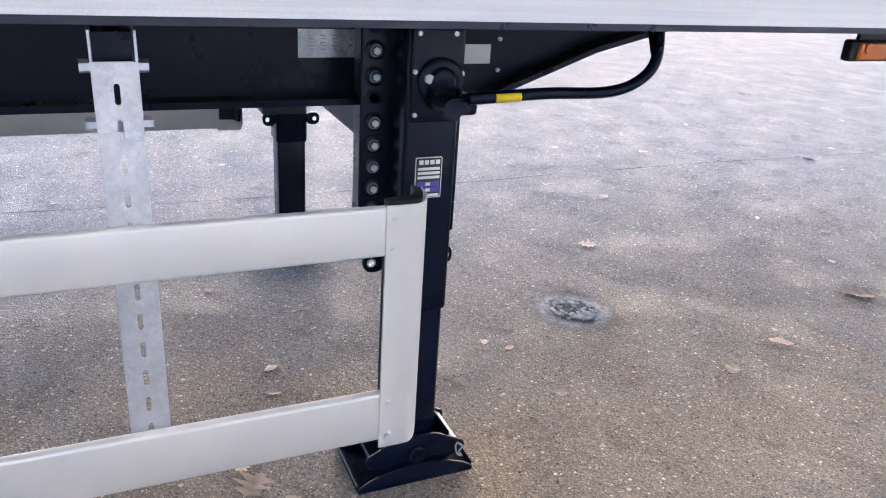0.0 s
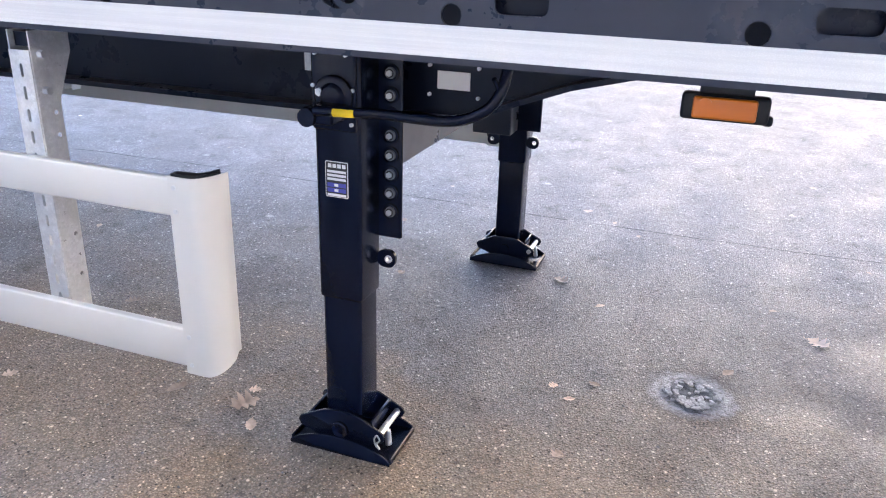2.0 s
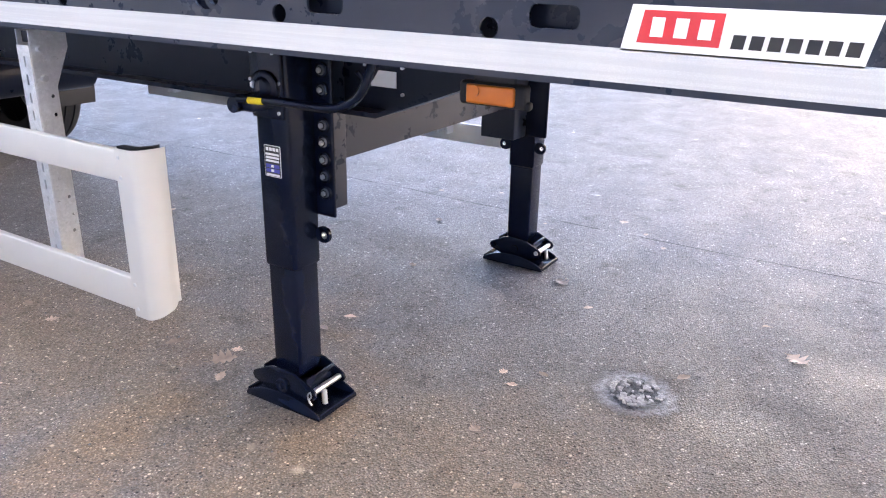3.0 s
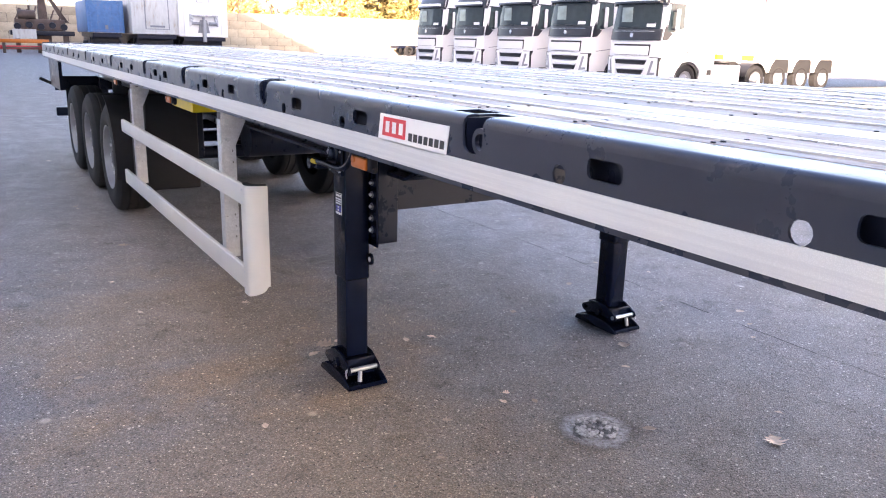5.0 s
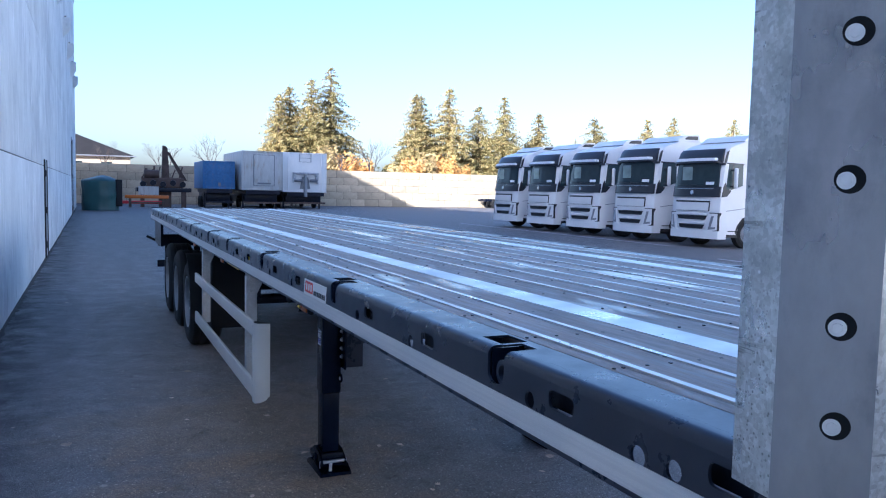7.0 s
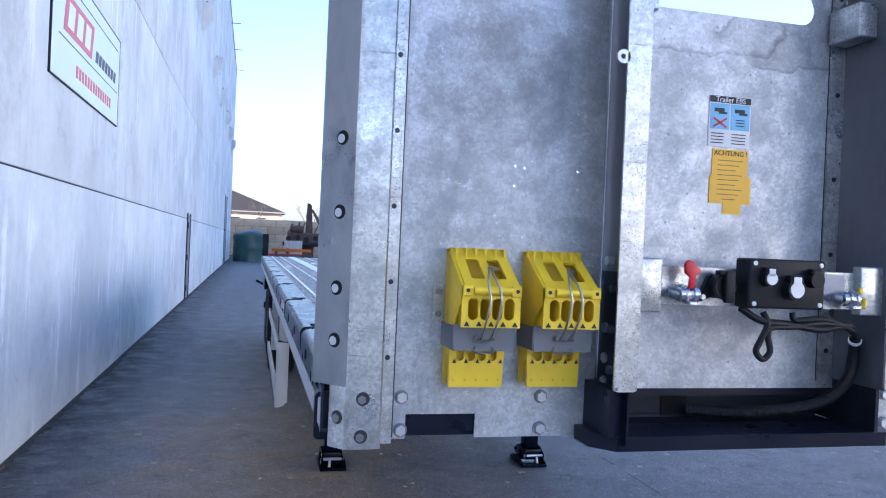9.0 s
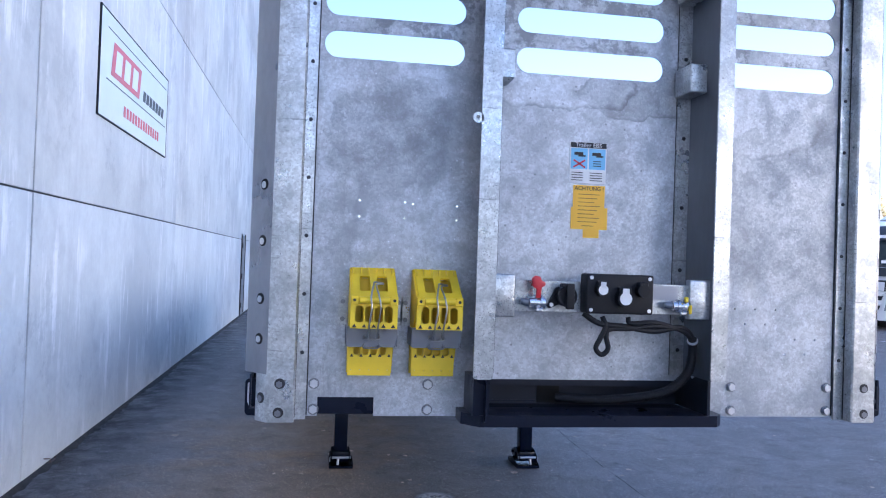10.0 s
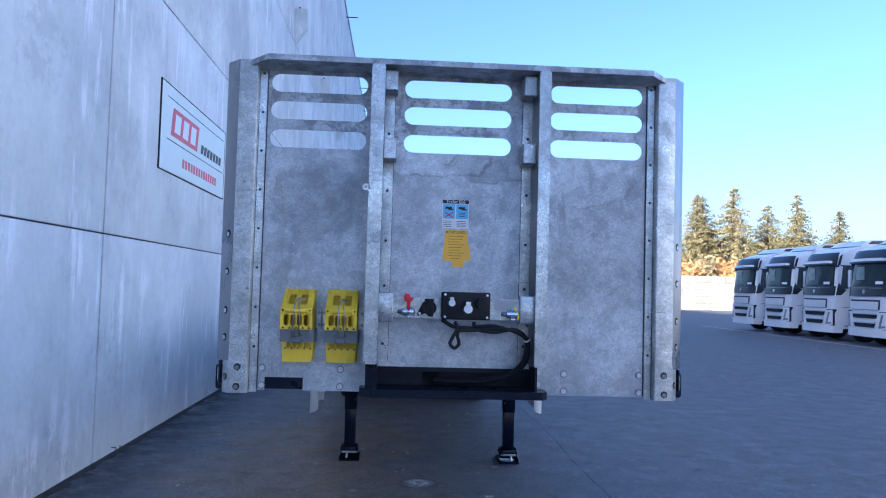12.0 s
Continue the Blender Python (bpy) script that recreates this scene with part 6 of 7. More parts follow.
        part("lamp_foot", S().prism([(s * 0.9, 0.575), (s * 1.24, 0.6), (s * 1.24, 0.66), (s * 1.05, 0.62)], "x", -0.036, 0.08), M["grille"], hl)
        mir = part("mirror", S().box(0.4, 0.52, min(s * 1.36, s * 1.5), max(s * 1.36, s * 1.5), 2.1, 2.8, 0.05), M["truck"], t, "slim white door mirror")
        part("mirror_glass", S().box(0.515, 0.526, min(s * 1.38, s * 1.48), max(s * 1.38, s * 1.48), 2.16, 2.74), M["glass_dark"], mir)
        for z in (2.14, 2.7):
            part("mirror_arm", S().box(0.4, 0.46, min(s * 1.2, s * 1.38), max(s * 1.2, s * 1.38), z, z + 0.05), M["visor"], mir)
        part("kerb_mirror", S().box(0.0, 0.1, min(s * 1.12, s * 1.32), max(s * 1.12, s * 1.32), 2.9, 2.98, 0.02), M["visor"], t, "black front mirror arm")
        win = part("side_window", S().prism([(0.24, 2.06), (0.5, 2.06), (1.02, 2.2), (1.02, 2.92), (0.32, 2.94)], "y", min(s * 1.24, s * 1.262), max(s * 1.24, s * 1.262)), M["glass_side"], t, "dark green side window")
        part("window_bar", S().box(0.5, 0.54, min(s * 1.25, s * 1.268), max(s * 1.25, s * 1.268), 2.07, 2.93), M["visor"], win)
        part("window_trim", S().prism([(0.22, 2.94), (1.05, 2.92), (1.05, 2.96), (0.22, 2.98)], "y", min(s * 1.24, s * 1.266), max(s * 1.24, s * 1.266)), M["visor"], win)
        part("dash_wrap", S().prism([(0.06, 1.79), (0.3, 1.81), (0.5, 2.02), (0.26, 2.1), (0.2, 2.3), (0.12, 2.16)], "y", min(s * 1.24, s * 1.258), max(s * 1.24, s * 1.258)), M["visor"], t, "dark trim wrapped round the corner")
        part("roof_wrap", S().prism([(0.1, 2.98), (0.2, 2.98), (0.3, 3.4), (0.2, 3.34)], "y", min(s * 1.24, s * 1.258), max(s * 1.24, s * 1.258)), M["visor"], t)
        part("body_crease", S().prism([(0.3, 1.3), (2.2, 1.52), (2.2, 1.54), (0.3, 1.325)], "y", min(s * 1.25, s * 1.254), max(s * 1.25, s * 1.254)), M["rim"], t)
        part("bumper_gap", S().box(0.42, 0.86, min(s * 1.25, s * 1.262), max(s * 1.25, s * 1.262), 0.6, 0.63), M["grille"], t)
        part("door_gap", S().box(1.33, 1.345, min(s * 1.25, s * 1.256), max(s * 1.25, s * 1.256), 1.22, 2.85), M["grille"], t)
        part("step", S().box(0.42, 0.9, min(s * 1.2, s * 1.255), max(s * 1.2, s * 1.255), 0.4, 0.5), M["grille"], t)
        part("wheel_arch", S().prism([(1.38 + 0.58 * math.cos(radians(a)), 0.52 + 0.58 * math.sin(radians(a))) for a in range(0, 181, 15)] + [(1.38 + 0.53 * math.cos(radians(a)), 0.52 + 0.53 * math.sin(radians(a))) for a in range(180, -1, -15)], "y", min(s * 1.0, s * 1.262), max(s * 1.0, s * 1.262)), M["grille"], t, "black wheel arch trim")
        part("side_skirt", S().box(2.05, 4.15, min(s * 1.16, s * 1.24), max(s * 1.16, s * 1.24), 0.38, 1.02, 0.03), M["truck"], t, "white side skirt")
        part("skirt_socket", S().box(2.4, 2.62, min(s * 1.23, s * 1.246), max(s * 1.23, s * 1.246), 0.68, 0.86), M["grille"], t)
        part("side_fairing", S().prism([(2.3, 1.05), (2.75, 1.05), (2.75, 3.2), (2.3, 3.75)], "y", min(s * 1.17, s * 1.22), max(s * 1.17, s * 1.22)), M["truck"], t, "white side fairing")
        part("rear_wing", S().prism([(5.05 + 0.6 * math.cos(radians(a)), 0.52 + 0.6 * math.sin(radians(a))) for a in range(10, 171, 10)] + [(5.05 + 0.57 * math.cos(radians(a)), 0.52 + 0.57 * math.sin(radians(a))) for a in range(170, 9, -10)], "y", min(s * 0.62, s * 1.25), max(s * 0.62, s * 1.25)), M["grille"], t, "black rear wing")
        for x, w in ((1.38, 0.32), (5.05, 0.58)):
            wh = part("wheel", S().lathe([(s * 0.0, 0.13), (s * 0.03, 0.11), (s * 0.05, 0.05)], (x, s * 1.19, 0.52), "y", 18), M["rim"], t)
            part("tyre", S().lathe([(-w / 2 + 0.03, 0.3), (-w / 2, 0.4), (-w / 2 + 0.05, 0.515), (w / 2 - 0.05, 0.515), (w / 2, 0.4), (w / 2 - 0.03, 0.3)], (x, s * (1.24 - w / 2), 0.517), "y", 32, caps=False), M["rubber"], wh)
            part("rim", S().lathe([(s * 0.0, 0.3), (s * -0.05, 0.27), (s * -0.08, 0.2), (s * -0.02, 0.15), (s * 0.0, 0.12)], (x, s * 1.22, 0.517), "y", 28, caps=False), M["rim"], wh)
        part("chassis_rail", S().box(2.2, 5.9, min(s * 0.36, s * 0.46), max(s * 0.36, s * 0.46), 0.7, 0.98), M["grille"], t)
    part("catwalk", S().box(2.35, 4.3, -0.9, 0.9, 0.98, 1.02), M["grille"], t)
    part("fifth_wheel", S().lathe([(0.0, 0.45), (0.06, 0.45), (0.07, 0.4)], (4.75, 0, 1.08), "z", 24).box(4.5, 5.0, -0.45, 0.45, 0.98, 1.09), M["grille"], t, "black fifth wheel plate")
    # bowed front, tucked roof edges and a leaning windscreen
    for ob in t.children_recursive:
        if ob.type != "MESH" or min(v.co.x for v in ob.data.vertices) > 2.2 or ob.name.split(".")[0] in ("wheel", "tyre", "rim", "wheel_arch", "step", "side_skirt"):
            continue
        bm = bmesh.new()
        bm.from_mesh(ob.data)
        for axis, cuts in (("y", (-1.12, -0.95, -0.7, -0.35, 0.35, 0.7, 0.95, 1.12)), ("x", (0.3, 0.6, 0.95)), ("z", (1.5, 2.0, 2.8, 3.2))):
            n = Vector((axis == "x", axis == "y", axis == "z"))
            for c in cuts:
                bmesh.ops.bisect_plane(bm, geom=bm.verts[:] + bm.edges[:] + bm.faces[:], plane_co=n * c, plane_no=n, dist=1e-5)
        for v in bm.verts:
            x, y, z = v.co
            ahead = max(0.0, 1 - max(x, 0.0) / 1.3)
            v.co.x = x + ahead * (0.16 * min(1.1, abs(y) / 1.25) ** 4 - 0.08 + 0.05 * max(0.0, z - 1.7))
            v.co.y = y * (1 - 0.035 * ahead ** 2 - 0.025 * max(0.0, z - 2.3))
        bmesh.ops.recalc_face_normals(bm, faces=bm.faces)
        bm.to_mesh(ob.data)
        bm.free()
    return t


first = truck()
TRUCK = Matrix.Diagonal((1.05, 1.02, 1.045, 1.0))
first.matrix_basis = pose(18.2, 21.5, 0) @ TRUCK
for k in range(1, 5):
    copy_thing(first, pose(18.2 - 0.02 * k, 21.5 + 3.58 * k, 0, 0, 0, 0.5 * (k % 2)) @ TRUCK)


# ---- white panel trailer behind the trucks ----
def tall_trailer(x0, y0):
    t = thing("panel_trailer", "white glass-carrier trailer with red edge and grey lettering bars", "trailer", (x0, y0, 0))
    out = [(0.0, 1.0), (2.5, 1.0), (2.5, 3.5), (2.05, 4.02), (0.45, 4.02), (0.0, 3.5)]
    part("body", S().prism(out, "x", 0, 13), M["truck"], t, "white closed body")
    for p, q in (((-0.02, 3.5), (0.43, 4.04)), ((0.43, 4.04), (2.07, 4.04)), ((2.07, 4.04), (2.52, 3.5))):
        d = Vector((q[0] - p[0], q[1] - p[1])).normalized() * 0.02
        part("edge_band", S().prism([(p[0] - d.x, p[1] - d.y - 0.04), (q[0] + d.x, q[1] + d.y - 0.04), (q[0] + d.x, q[1] + d.y + 0.045), (p[0] - d.x, p[1] - d.y + 0.045)], "x", -0.03, 0.03), M["red"], t, "red top edge band")
    for y in (0.0, 2.47):
        part("corner_seal", S().box(-0.02, 0.01, y, y + 0.03, 1.1, 3.5), M["grey_pl"], t)
    part("door_line", S().box(0.62, 0.64, -0.008, 0.0, 1.7, 3.6), M["box_white"], t)
    for y in (0.25, 1.75):
        part("reflector", S().box(-0.02, 0.0, y, y + 0.6, 1.2, 1.42), M["amber_print"], t, "yellow reflector plate")
    for k in range(11):
        if k != 5:
            part("lettering_bar", S().box(-0.012, 0.0, 0.35 + 0.165 * k, 0.44 + 0.165 * k, 2.38, 2.5), M["pale_print"], t)
    for k in range(5):
        part("emblem_bar", S().box(-0.012, 0.0, 0.95 + 0.12 * k, 1.0 + 0.12 * k, 2.62, 2.75 + 0.1 * (k % 3)), M["pale_print"], t)
    for k in range(6):
        part("lettering_bar", S().box(3.2 + 0.33 * k, 3.36 + 0.33 * k, -0.012, 0.0, 1.95, 2.3), M["grey_pl"], t)
    for k in range(5):
        part("emblem_bar", S().box(3.3 + 0.28 * k, 3.4 + 0.28 * k, -0.012, 0.0, 2.6, 2.8 + 0.12 * (k % 3)), M["pale_print"], t)
    part("yellow_line", S().box(0.7, 13, -0.012, 0.0, 1.66, 1.7), M["yellow"], t)
    part("side_panel", S().box(0.75, 12.8, -0.006, 0.0, 1.74, 3.42, 0.002), M["box_pale"], t, "recessed white side panel")
    part("skirt", S().box(0.3, 13, 0.03, 2.47, 0.75, 1.0), M["truck"], t)
    part("gooseneck", S().prism([(12.9, 0.7), (14.6, 0.95), (15.4, 0.95), (15.4, 1.3), (12.9, 1.35)], "y", 0.6, 1.9), M["truck"], t, "white front gooseneck")
    part("gooseneck_rail", S().box(13.0, 15.3, 0.55, 1.95, 1.35, 1.42), M["grille"], t)
    for k in range(3):
        x = 1.35 + 1.53 * k
        part("wheel_arch", S().prism([(x - 0.62, 0.74), (x - 0.5, 1.1), (x - 0.3, 1.3), (x + 0.5, 1.3), (x + 0.6, 1.2), (x + 0.62, 0.74)], "y", -0.004, 0.02), M["grille"], t, "dark wheel arch")
        for y, s in ((0.16, -1), (2.34, 1)):
            w = part("wheel", S().lathe([(0, 0.13), (s * 0.03, 0.1), (s * 0.05, 0.04)], (x, y + s * 0.15, 0.52), "y", 16), M["rim"], t)
            part("tyre", S().lathe([(-0.14, 0.3), (-0.17, 0.4), (-0.13, 0.515), (0.13, 0.515), (0.17, 0.4), (0.14, 0.3)], (x, y, 0.517), "y", 28, caps=False), M["rubber"], w)
            part("rim", S().lathe([(s * 0.0, 0.3), (s * -0.04, 0.25), (s * -0.01, 0.14)], (x, y + s * 0.155, 0.517), "y", 24, caps=False), M["rim"], w)
    return t


tall_trailer(25.35, 21.55)


# ---- box trailers, container, machine, tank at the end of the yard ----
def box_trailer(x, y, w, z0, z1, length, material, label, style):
    t = thing("box_trailer", label, "trailer", (x, y, 0), "parked box trailers")
    part("body", S().box(0, w, 0, length, z0, z1, 0.05), material, t)
    fr = S()
    for a, b, c, d in ((0.0, 0.09, z0, z1), (w - 0.09, w, z0, z1)):
        fr.box(a, b, -0.04, 0.03, c, d, 0.01)
    fr.box(0.09, w - 0.09, -0.04, 0.03, z1 - 0.12, z1, 0.01).box(0.09, w - 0.09, -0.04, 0.03, z0, z0 + 0.14, 0.01)
    part("front_frame", fr, material, t)
    if style == "door":
        part("door", S().box(w * 0.3, w * 0.78, -0.05, 0.02, z0 + 0.4, z1 - 0.35, 0.02), material, t)
        part("door_gap", S().box(w * 0.28, w * 0.8, -0.012, 0.0, z0 + 0.36, z1 - 0.31), M["grey_pl"], t)
        part("vent_grille", S().box(w * 0.38, w * 0.7, -0.06, -0.05, z0 + 0.52, z0 + 0.66), M["grey_pl"], t)
    elif style == "silo":
        part("front_ladder", S().box(w * 0.36, w * 0.38, -0.12, -0.08, z1 - 0.85, z1 - 0.1).box(w * 0.62, w * 0.64, -0.12, -0.08, z1 - 0.85, z1 - 0.1).box(w * 0.36, w * 0.64, -0.12, -0.08, z1 - 0.5, z1 - 0.46).box(w * 0.36, w * 0.64, -0.12, -0.08, z1 - 0.14, z1 - 0.1).box(w * 0.36, w * 0.64, -0.12, -0.08, z1 - 0.85, z1 - 0.81), M["galv"], t)
        part("tipping_ram", S().cyl((w * 0.5, -0.24, z0 - 0.4), (w * 0.5, -0.2, z0 + 1.3), 0.17, n=16).cyl((w * 0.5, -0.2, z0 + 1.3), (w * 0.5, -0.19, z0 + 1.55), 0.12, n=12), M["rim"], t, "grey telescopic tipping ram")
        part("ram_cradle", S().prism([(w * 0.38, z0 + 0.3), (w * 0.62, z0 + 0.3), (w * 0.57, z0 + 1.35), (w * 0.43, z0 + 1.35)], "y", -0.08, -0.04), M["grey_pl"], t)
        part("front_hood", S().box(w * 0.22, w * 0.8, -0.3, 0.0, z0 + 1.6, z0 + 1.78, 0.02).prism([(w * 0.22, z0 + 1.6), (w * 0.3, z0 + 1.6), (w * 0.27, z0 + 0.95), (w * 0.22, z0 + 0.8)], "y", -0.2, 0.0).prism([(w * 0.72, z0 + 1.6), (w * 0.8, z0 + 1.6), (w * 0.8, z0 + 0.8), (w * 0.75, z0 + 0.95)], "y", -0.2, 0.0), M["galv"], t)
        part("air_tank", S().cyl((w * 0.25, -0.22, z0 + 1.05), (w * 0.42, -0.22, z0 + 1.05), 0.13, n=12).cyl((w * 0.6, -0.22, z0 + 1.05), (w * 0.77, -0.22, z0 + 1.05), 0.13, n=12), M["grey_pl"], t)
        for dx in (0.12, 0.88):
            part("front_post", S().box(w * dx - 0.05, w * dx + 0.05, -0.1, -0.02, z0 + 0.1, z1 - 0.1, 0.01), M["truck"], t)
    else:
        for k in range(5):
            part("rib", S().box(w * (0.1 + 0.19 * k), w * (0.13 + 0.19 * k), -0.03, 0.01, z0 + 0.1, z1 - 0.1), material, t)
        part("handle", S().box(w * 0.48, w * 0.56, -0.05, 0.0, z0 + 0.25, z0 + 0.55), M["grey_pl"], t)
    part("chassis", S().box(0.3, w - 0.3, -0.3, length, z0 - 0.35, z0 - 0.02), M["black"], t)
    for dx in (0.25, w - 0.4):
        part("landing_leg", S().box(dx, dx + 0.15, 1.2, 1.35, 0.0, z0 - 0.3), M["black"], t)
    part("front_rail", S().box(0.1, w - 0.1, -0.05, 0.05, 0.45, 0.6), M["rust"] if style != "plain" else M["black"], t)
    part("under_body", S().box(0.35, w - 0.35, 0.6, length - 0.5, 0.55, z0 - 0.3, 0.05), M["black"], t)
    for dx in (0.3, w - 0.3):
        part("tyre", S().lathe([(-0.15, 0.3), (-0.17, 0.42), (-0.13, 0.5), (0.13, 0.5), (0.17, 0.42), (0.15, 0.3)], (dx, 3.2, 0.505), "x", 24, caps=False), M["rubber"], t)
        part("tyre", S().lathe([(-0.15, 0.3), (-0.17, 0.42), (-0.13, 0.5), (0.13, 0.5), (0.17, 0.42), (0.15, 0.3)], (dx, length - 2, 0.505), "x", 24, caps=False), M["rubber"], t)
    return t


box_trailer(6.5, 68, 2.7, 1.65, 4.05, 6, M["blue_box"], "short blue container on a dark chassis", "plain")
box_trailer(9.6, 67, 3.55, 1.62, 5.0, 10, M["box_white"], "dirty white box trailer with a front door", "door")
box_trailer(13.4, 68, 4.0, 1.5, 5.05, 10, M["truck"], "white tipping trailer with front ram", "silo")

mc = thing("old_machine", "rusty brown machine with an upright arm on a low loader", "machine", (1.5, 69, 0))
part("bed", S().box(-0.2, 4.2, 0, 2, 1.3, 1.65, 0.03), M["black"], mc)
for x0, x1, y0, y1 in ((0.1, 0.4, 0.3, 0.6), (3.4, 3.8, 0.3, 0.6), (1.6, 2.6, 0.6, 1.2)):
    part("support", S().box(x0, x1, y0, y1, 0, 1.31), M["rust"], mc)
part("deck_body", S().box(0.2, 3.6, 0.2, 1.6, 1.66, 2.5, 0.1), M["rust"], mc)
part("arm", S().prism([(1.8, 2.4), (2.45, 2.4), (2.3, 5.0), (2.15, 5.2), (1.9, 5.25)], "y", 0.4, 0.9), M["rust"], mc)
part("stay", S().prism([(2.2, 4.75), (2.45, 4.7), (3.9, 2.3), (3.5, 2.3)], "y", 0.55, 0.75), M["rust"], mc)
part("winch", S().cyl((0.4, 0.4, 2.8), (1.6, 0.4, 2.8), 0.35, n=14).cyl((0.6, 1.0, 2.5), (0.6, 1.0, 3.3), 0.12, n=8).cyl((1.2, 0.9, 2.5), (1.25, 0.9, 3.5), 0.08, n=8), M["rust"], mc)
for k in range(6):
    part("strut", S().cyl((0.2 + 0.6 * k, 0.3, 2.45), (0.5 + 0.6 * k, 0.45, 2.95 + 0.25 * (k * 7 % 3)), 0.06, n=6), M["rust"], mc)
for k in range(5):
    part("hose_drum", S().lathe([(0.0, 0.1), (0.0, 0.24), (0.08, 0.26), (0.16, 0.24), (0.16, 0.1)], (0.3 + 0.8 * k, 0.1, 1.95 + 0.12 * (k % 2)), "y", 14), M["black"], mc)
part("white_panel", S().box(-0.1, 1.5, -0.35, -0.3, 1.05, 1.75), M["box_white"], mc)
ob = thing("orange_beam", "orange and yellow striped beam stacked near the ground", "barrier", (0.3, 67.5, 0))
part("beam", S().box(0, 3.4, 0, 0.35, 0.75, 1.02, 0.03), M["orange"], ob)
part("trestle", S().box(0.3, 0.5, 0, 0.35, 0, 0.75).box(2.9, 3.1, 0, 0.35, 0, 0.75).box(0.3, 3.1, 0.1, 0.25, 0.35, 0.45), M["rust"], ob)
part("lower_beam", S().box(-0.3, 3.0, 0.4, 0.7, 0.3, 0.55, 0.03), M["red"], ob)

tk = thing("fuel_tank", "dark green ribbed plastic fuel tank beside the hall", "tank", (-1.58, 59.5, 0))
tank_sh = S()
tank_prof = [(0.05 * k, 1.24 - 0.006 * math.sin(k * 0.5) - (0.0 if k < 40 else 0.0135 * (k - 40) ** 2)) for k in range(50)]
tank_sh.lathe(tank_prof, (0, 0, 0.02), "z", 40)
for v in tank_sh.bm.verts:
    w = 1 + 0.02 * math.sin(14 * math.atan2(v.co.y, v.co.x)) + 0.05 * noise.noise(v.co * 1.2)
    v.co.x, v.co.y = v.co.x * w, v.co.y * w
    v.co.z += 0.12 * noise.noise(v.co * 1.2 + Vector((5, 0, 0))) * min(1, v.co.z)
part("shell", tank_sh, M["tank"], tk)
part("pump_cabinet", S().box(0.95, 1.4, -0.75, -0.3, 0.3, 2.2, 0.03), M["plastic"], tk)

# tracked machine parked beyond the panel trailer
dg = thing("digger", "brown and yellow tracked machine parked in the sun", "machine", (41.0, 17.0, 0))
for x in (0.0, 1.9):
    tr = part("track", S().prism([(0.2, 0.0), (3.4, 0.0), (3.75, 0.35), (3.5, 0.78), (0.1, 0.78), (-0.15, 0.35)], "x", x, x + 0.5), M["rubber"], dg)
    for k in range(5):
        part("track_roller", S().cyl((x - 0.03, 0.45 + 0.65 * k, 0.36), (x + 0.03, 0.45 + 0.65 * k, 0.36), 0.2, n=12), M["rust"], dg)
part("turret", S().box(0.1, 2.3, 0.3, 3.6, 0.85, 1.45, 0.08), M["rust"], dg)
part("engine_cover", S().prism([(0.2, 1.45), (1.5, 1.45), (1.5, 2.05), (0.5, 2.2), (0.2, 2.0)], "x", 0.2, 2.2), M["yellow"], dg, "yellow engine cover")
part("cab", S().box(0.2, 1.2, 2.2, 3.5, 1.45, 2.75, 0.06), M["rust"], dg)
part("cab_window", S().box(0.18, 0.24, 2.4, 3.3, 1.85, 2.6), M["glass_dark"], dg)
part("boom", S().tube(smooth_path([(1.6, 3.3, 1.5), (1.6, 4.6, 2.3), (1.6, 6.0, 2.1), (1.6, 7.2, 1.1)], 6), 0.18, 8), M["yellow"], dg, "yellow bent boom")
part("stick", S().tube([(1.6, 7.2, 1.15), (1.6, 7.5, 0.7), (1.6, 7.0, 0.35)], 0.13, 8), M["rust"], dg)
part("bucket", S().prism([(6.5, 0.0), (7.3, 0.0), (7.6, 0.5), (7.0, 0.75), (6.5, 0.45)], "x", 1.0, 2.2), M["rust"], dg)

# bare chassis by the boundary wall
ch = thing("bare_chassis", "bare dark truck chassis parked by the block wall", "truck", (39.0, 79.0, 0))
part("frame", S().box(0, 6, -1.0, -0.8, 0.8, 1.05).box(0, 6, 0.0, 0.2, 0.8, 1.05), M["black"], ch)
part("tail_lamp_bar", S().box(-0.1, 0.05, -1.4, 0.5, 0.75, 1.0), M["black"], ch)
for x in (1.2, 2.6, 5.4):
    for y in (-1.4, 0.5):
        part("tyre", S().lathe([(-0.15, 0.28), (-0.17, 0.42), (-0.13, 0.52), (0.13, 0.52), (0.17, 0.42), (0.15, 0.28)], (x, y, 0.522), "y", 20, caps=False), M["rubber"], ch)
part("post_stack", S().box(-22.5, -22.3, -1.0, -0.8, 0, 5.2).box(-22.0, -21.9, -1.0, -0.9, 0, 3.2), M["rust"], ch)

# house behind the yard wall
hs = thing("house", "pale rendered house with a dark pitched roof behind the wall", "house", (-13.5, 108, 0))
part("wall", S().box(0, 16, 0, 9, 0, 5.5), M["house_wall"], hs)
roof = S()
eave = [roof.bm.verts.new(p) for p in ((-0.6, -0.6, 5.5), (16.6, -0.6, 5.5), (16.6, 9.6, 5.5), (-0.6, 9.6, 5.5))]
ridge = [roof.bm.verts.new(p) for p in ((-0.6, 4.5, 8.6), (9.0, 4.5, 8.6))]
for f in ((eave[0], eave[1], ridge[1], ridge[0]), (eave[1], eave[2], ridge[1]), (eave[2], eave[3], ridge[0], ridge[1]), (eave[3], eave[0], ridge[0]), tuple(reversed(eave))):
    roof.bm.faces.new(f)
part("roof", roof, M["roof_tile"], hs, "dark hipped tile roof")
part("gutter", S().box(-0.7, 16.7, -0.72, -0.6, 5.4, 5.55), M["grey_pl"], hs)
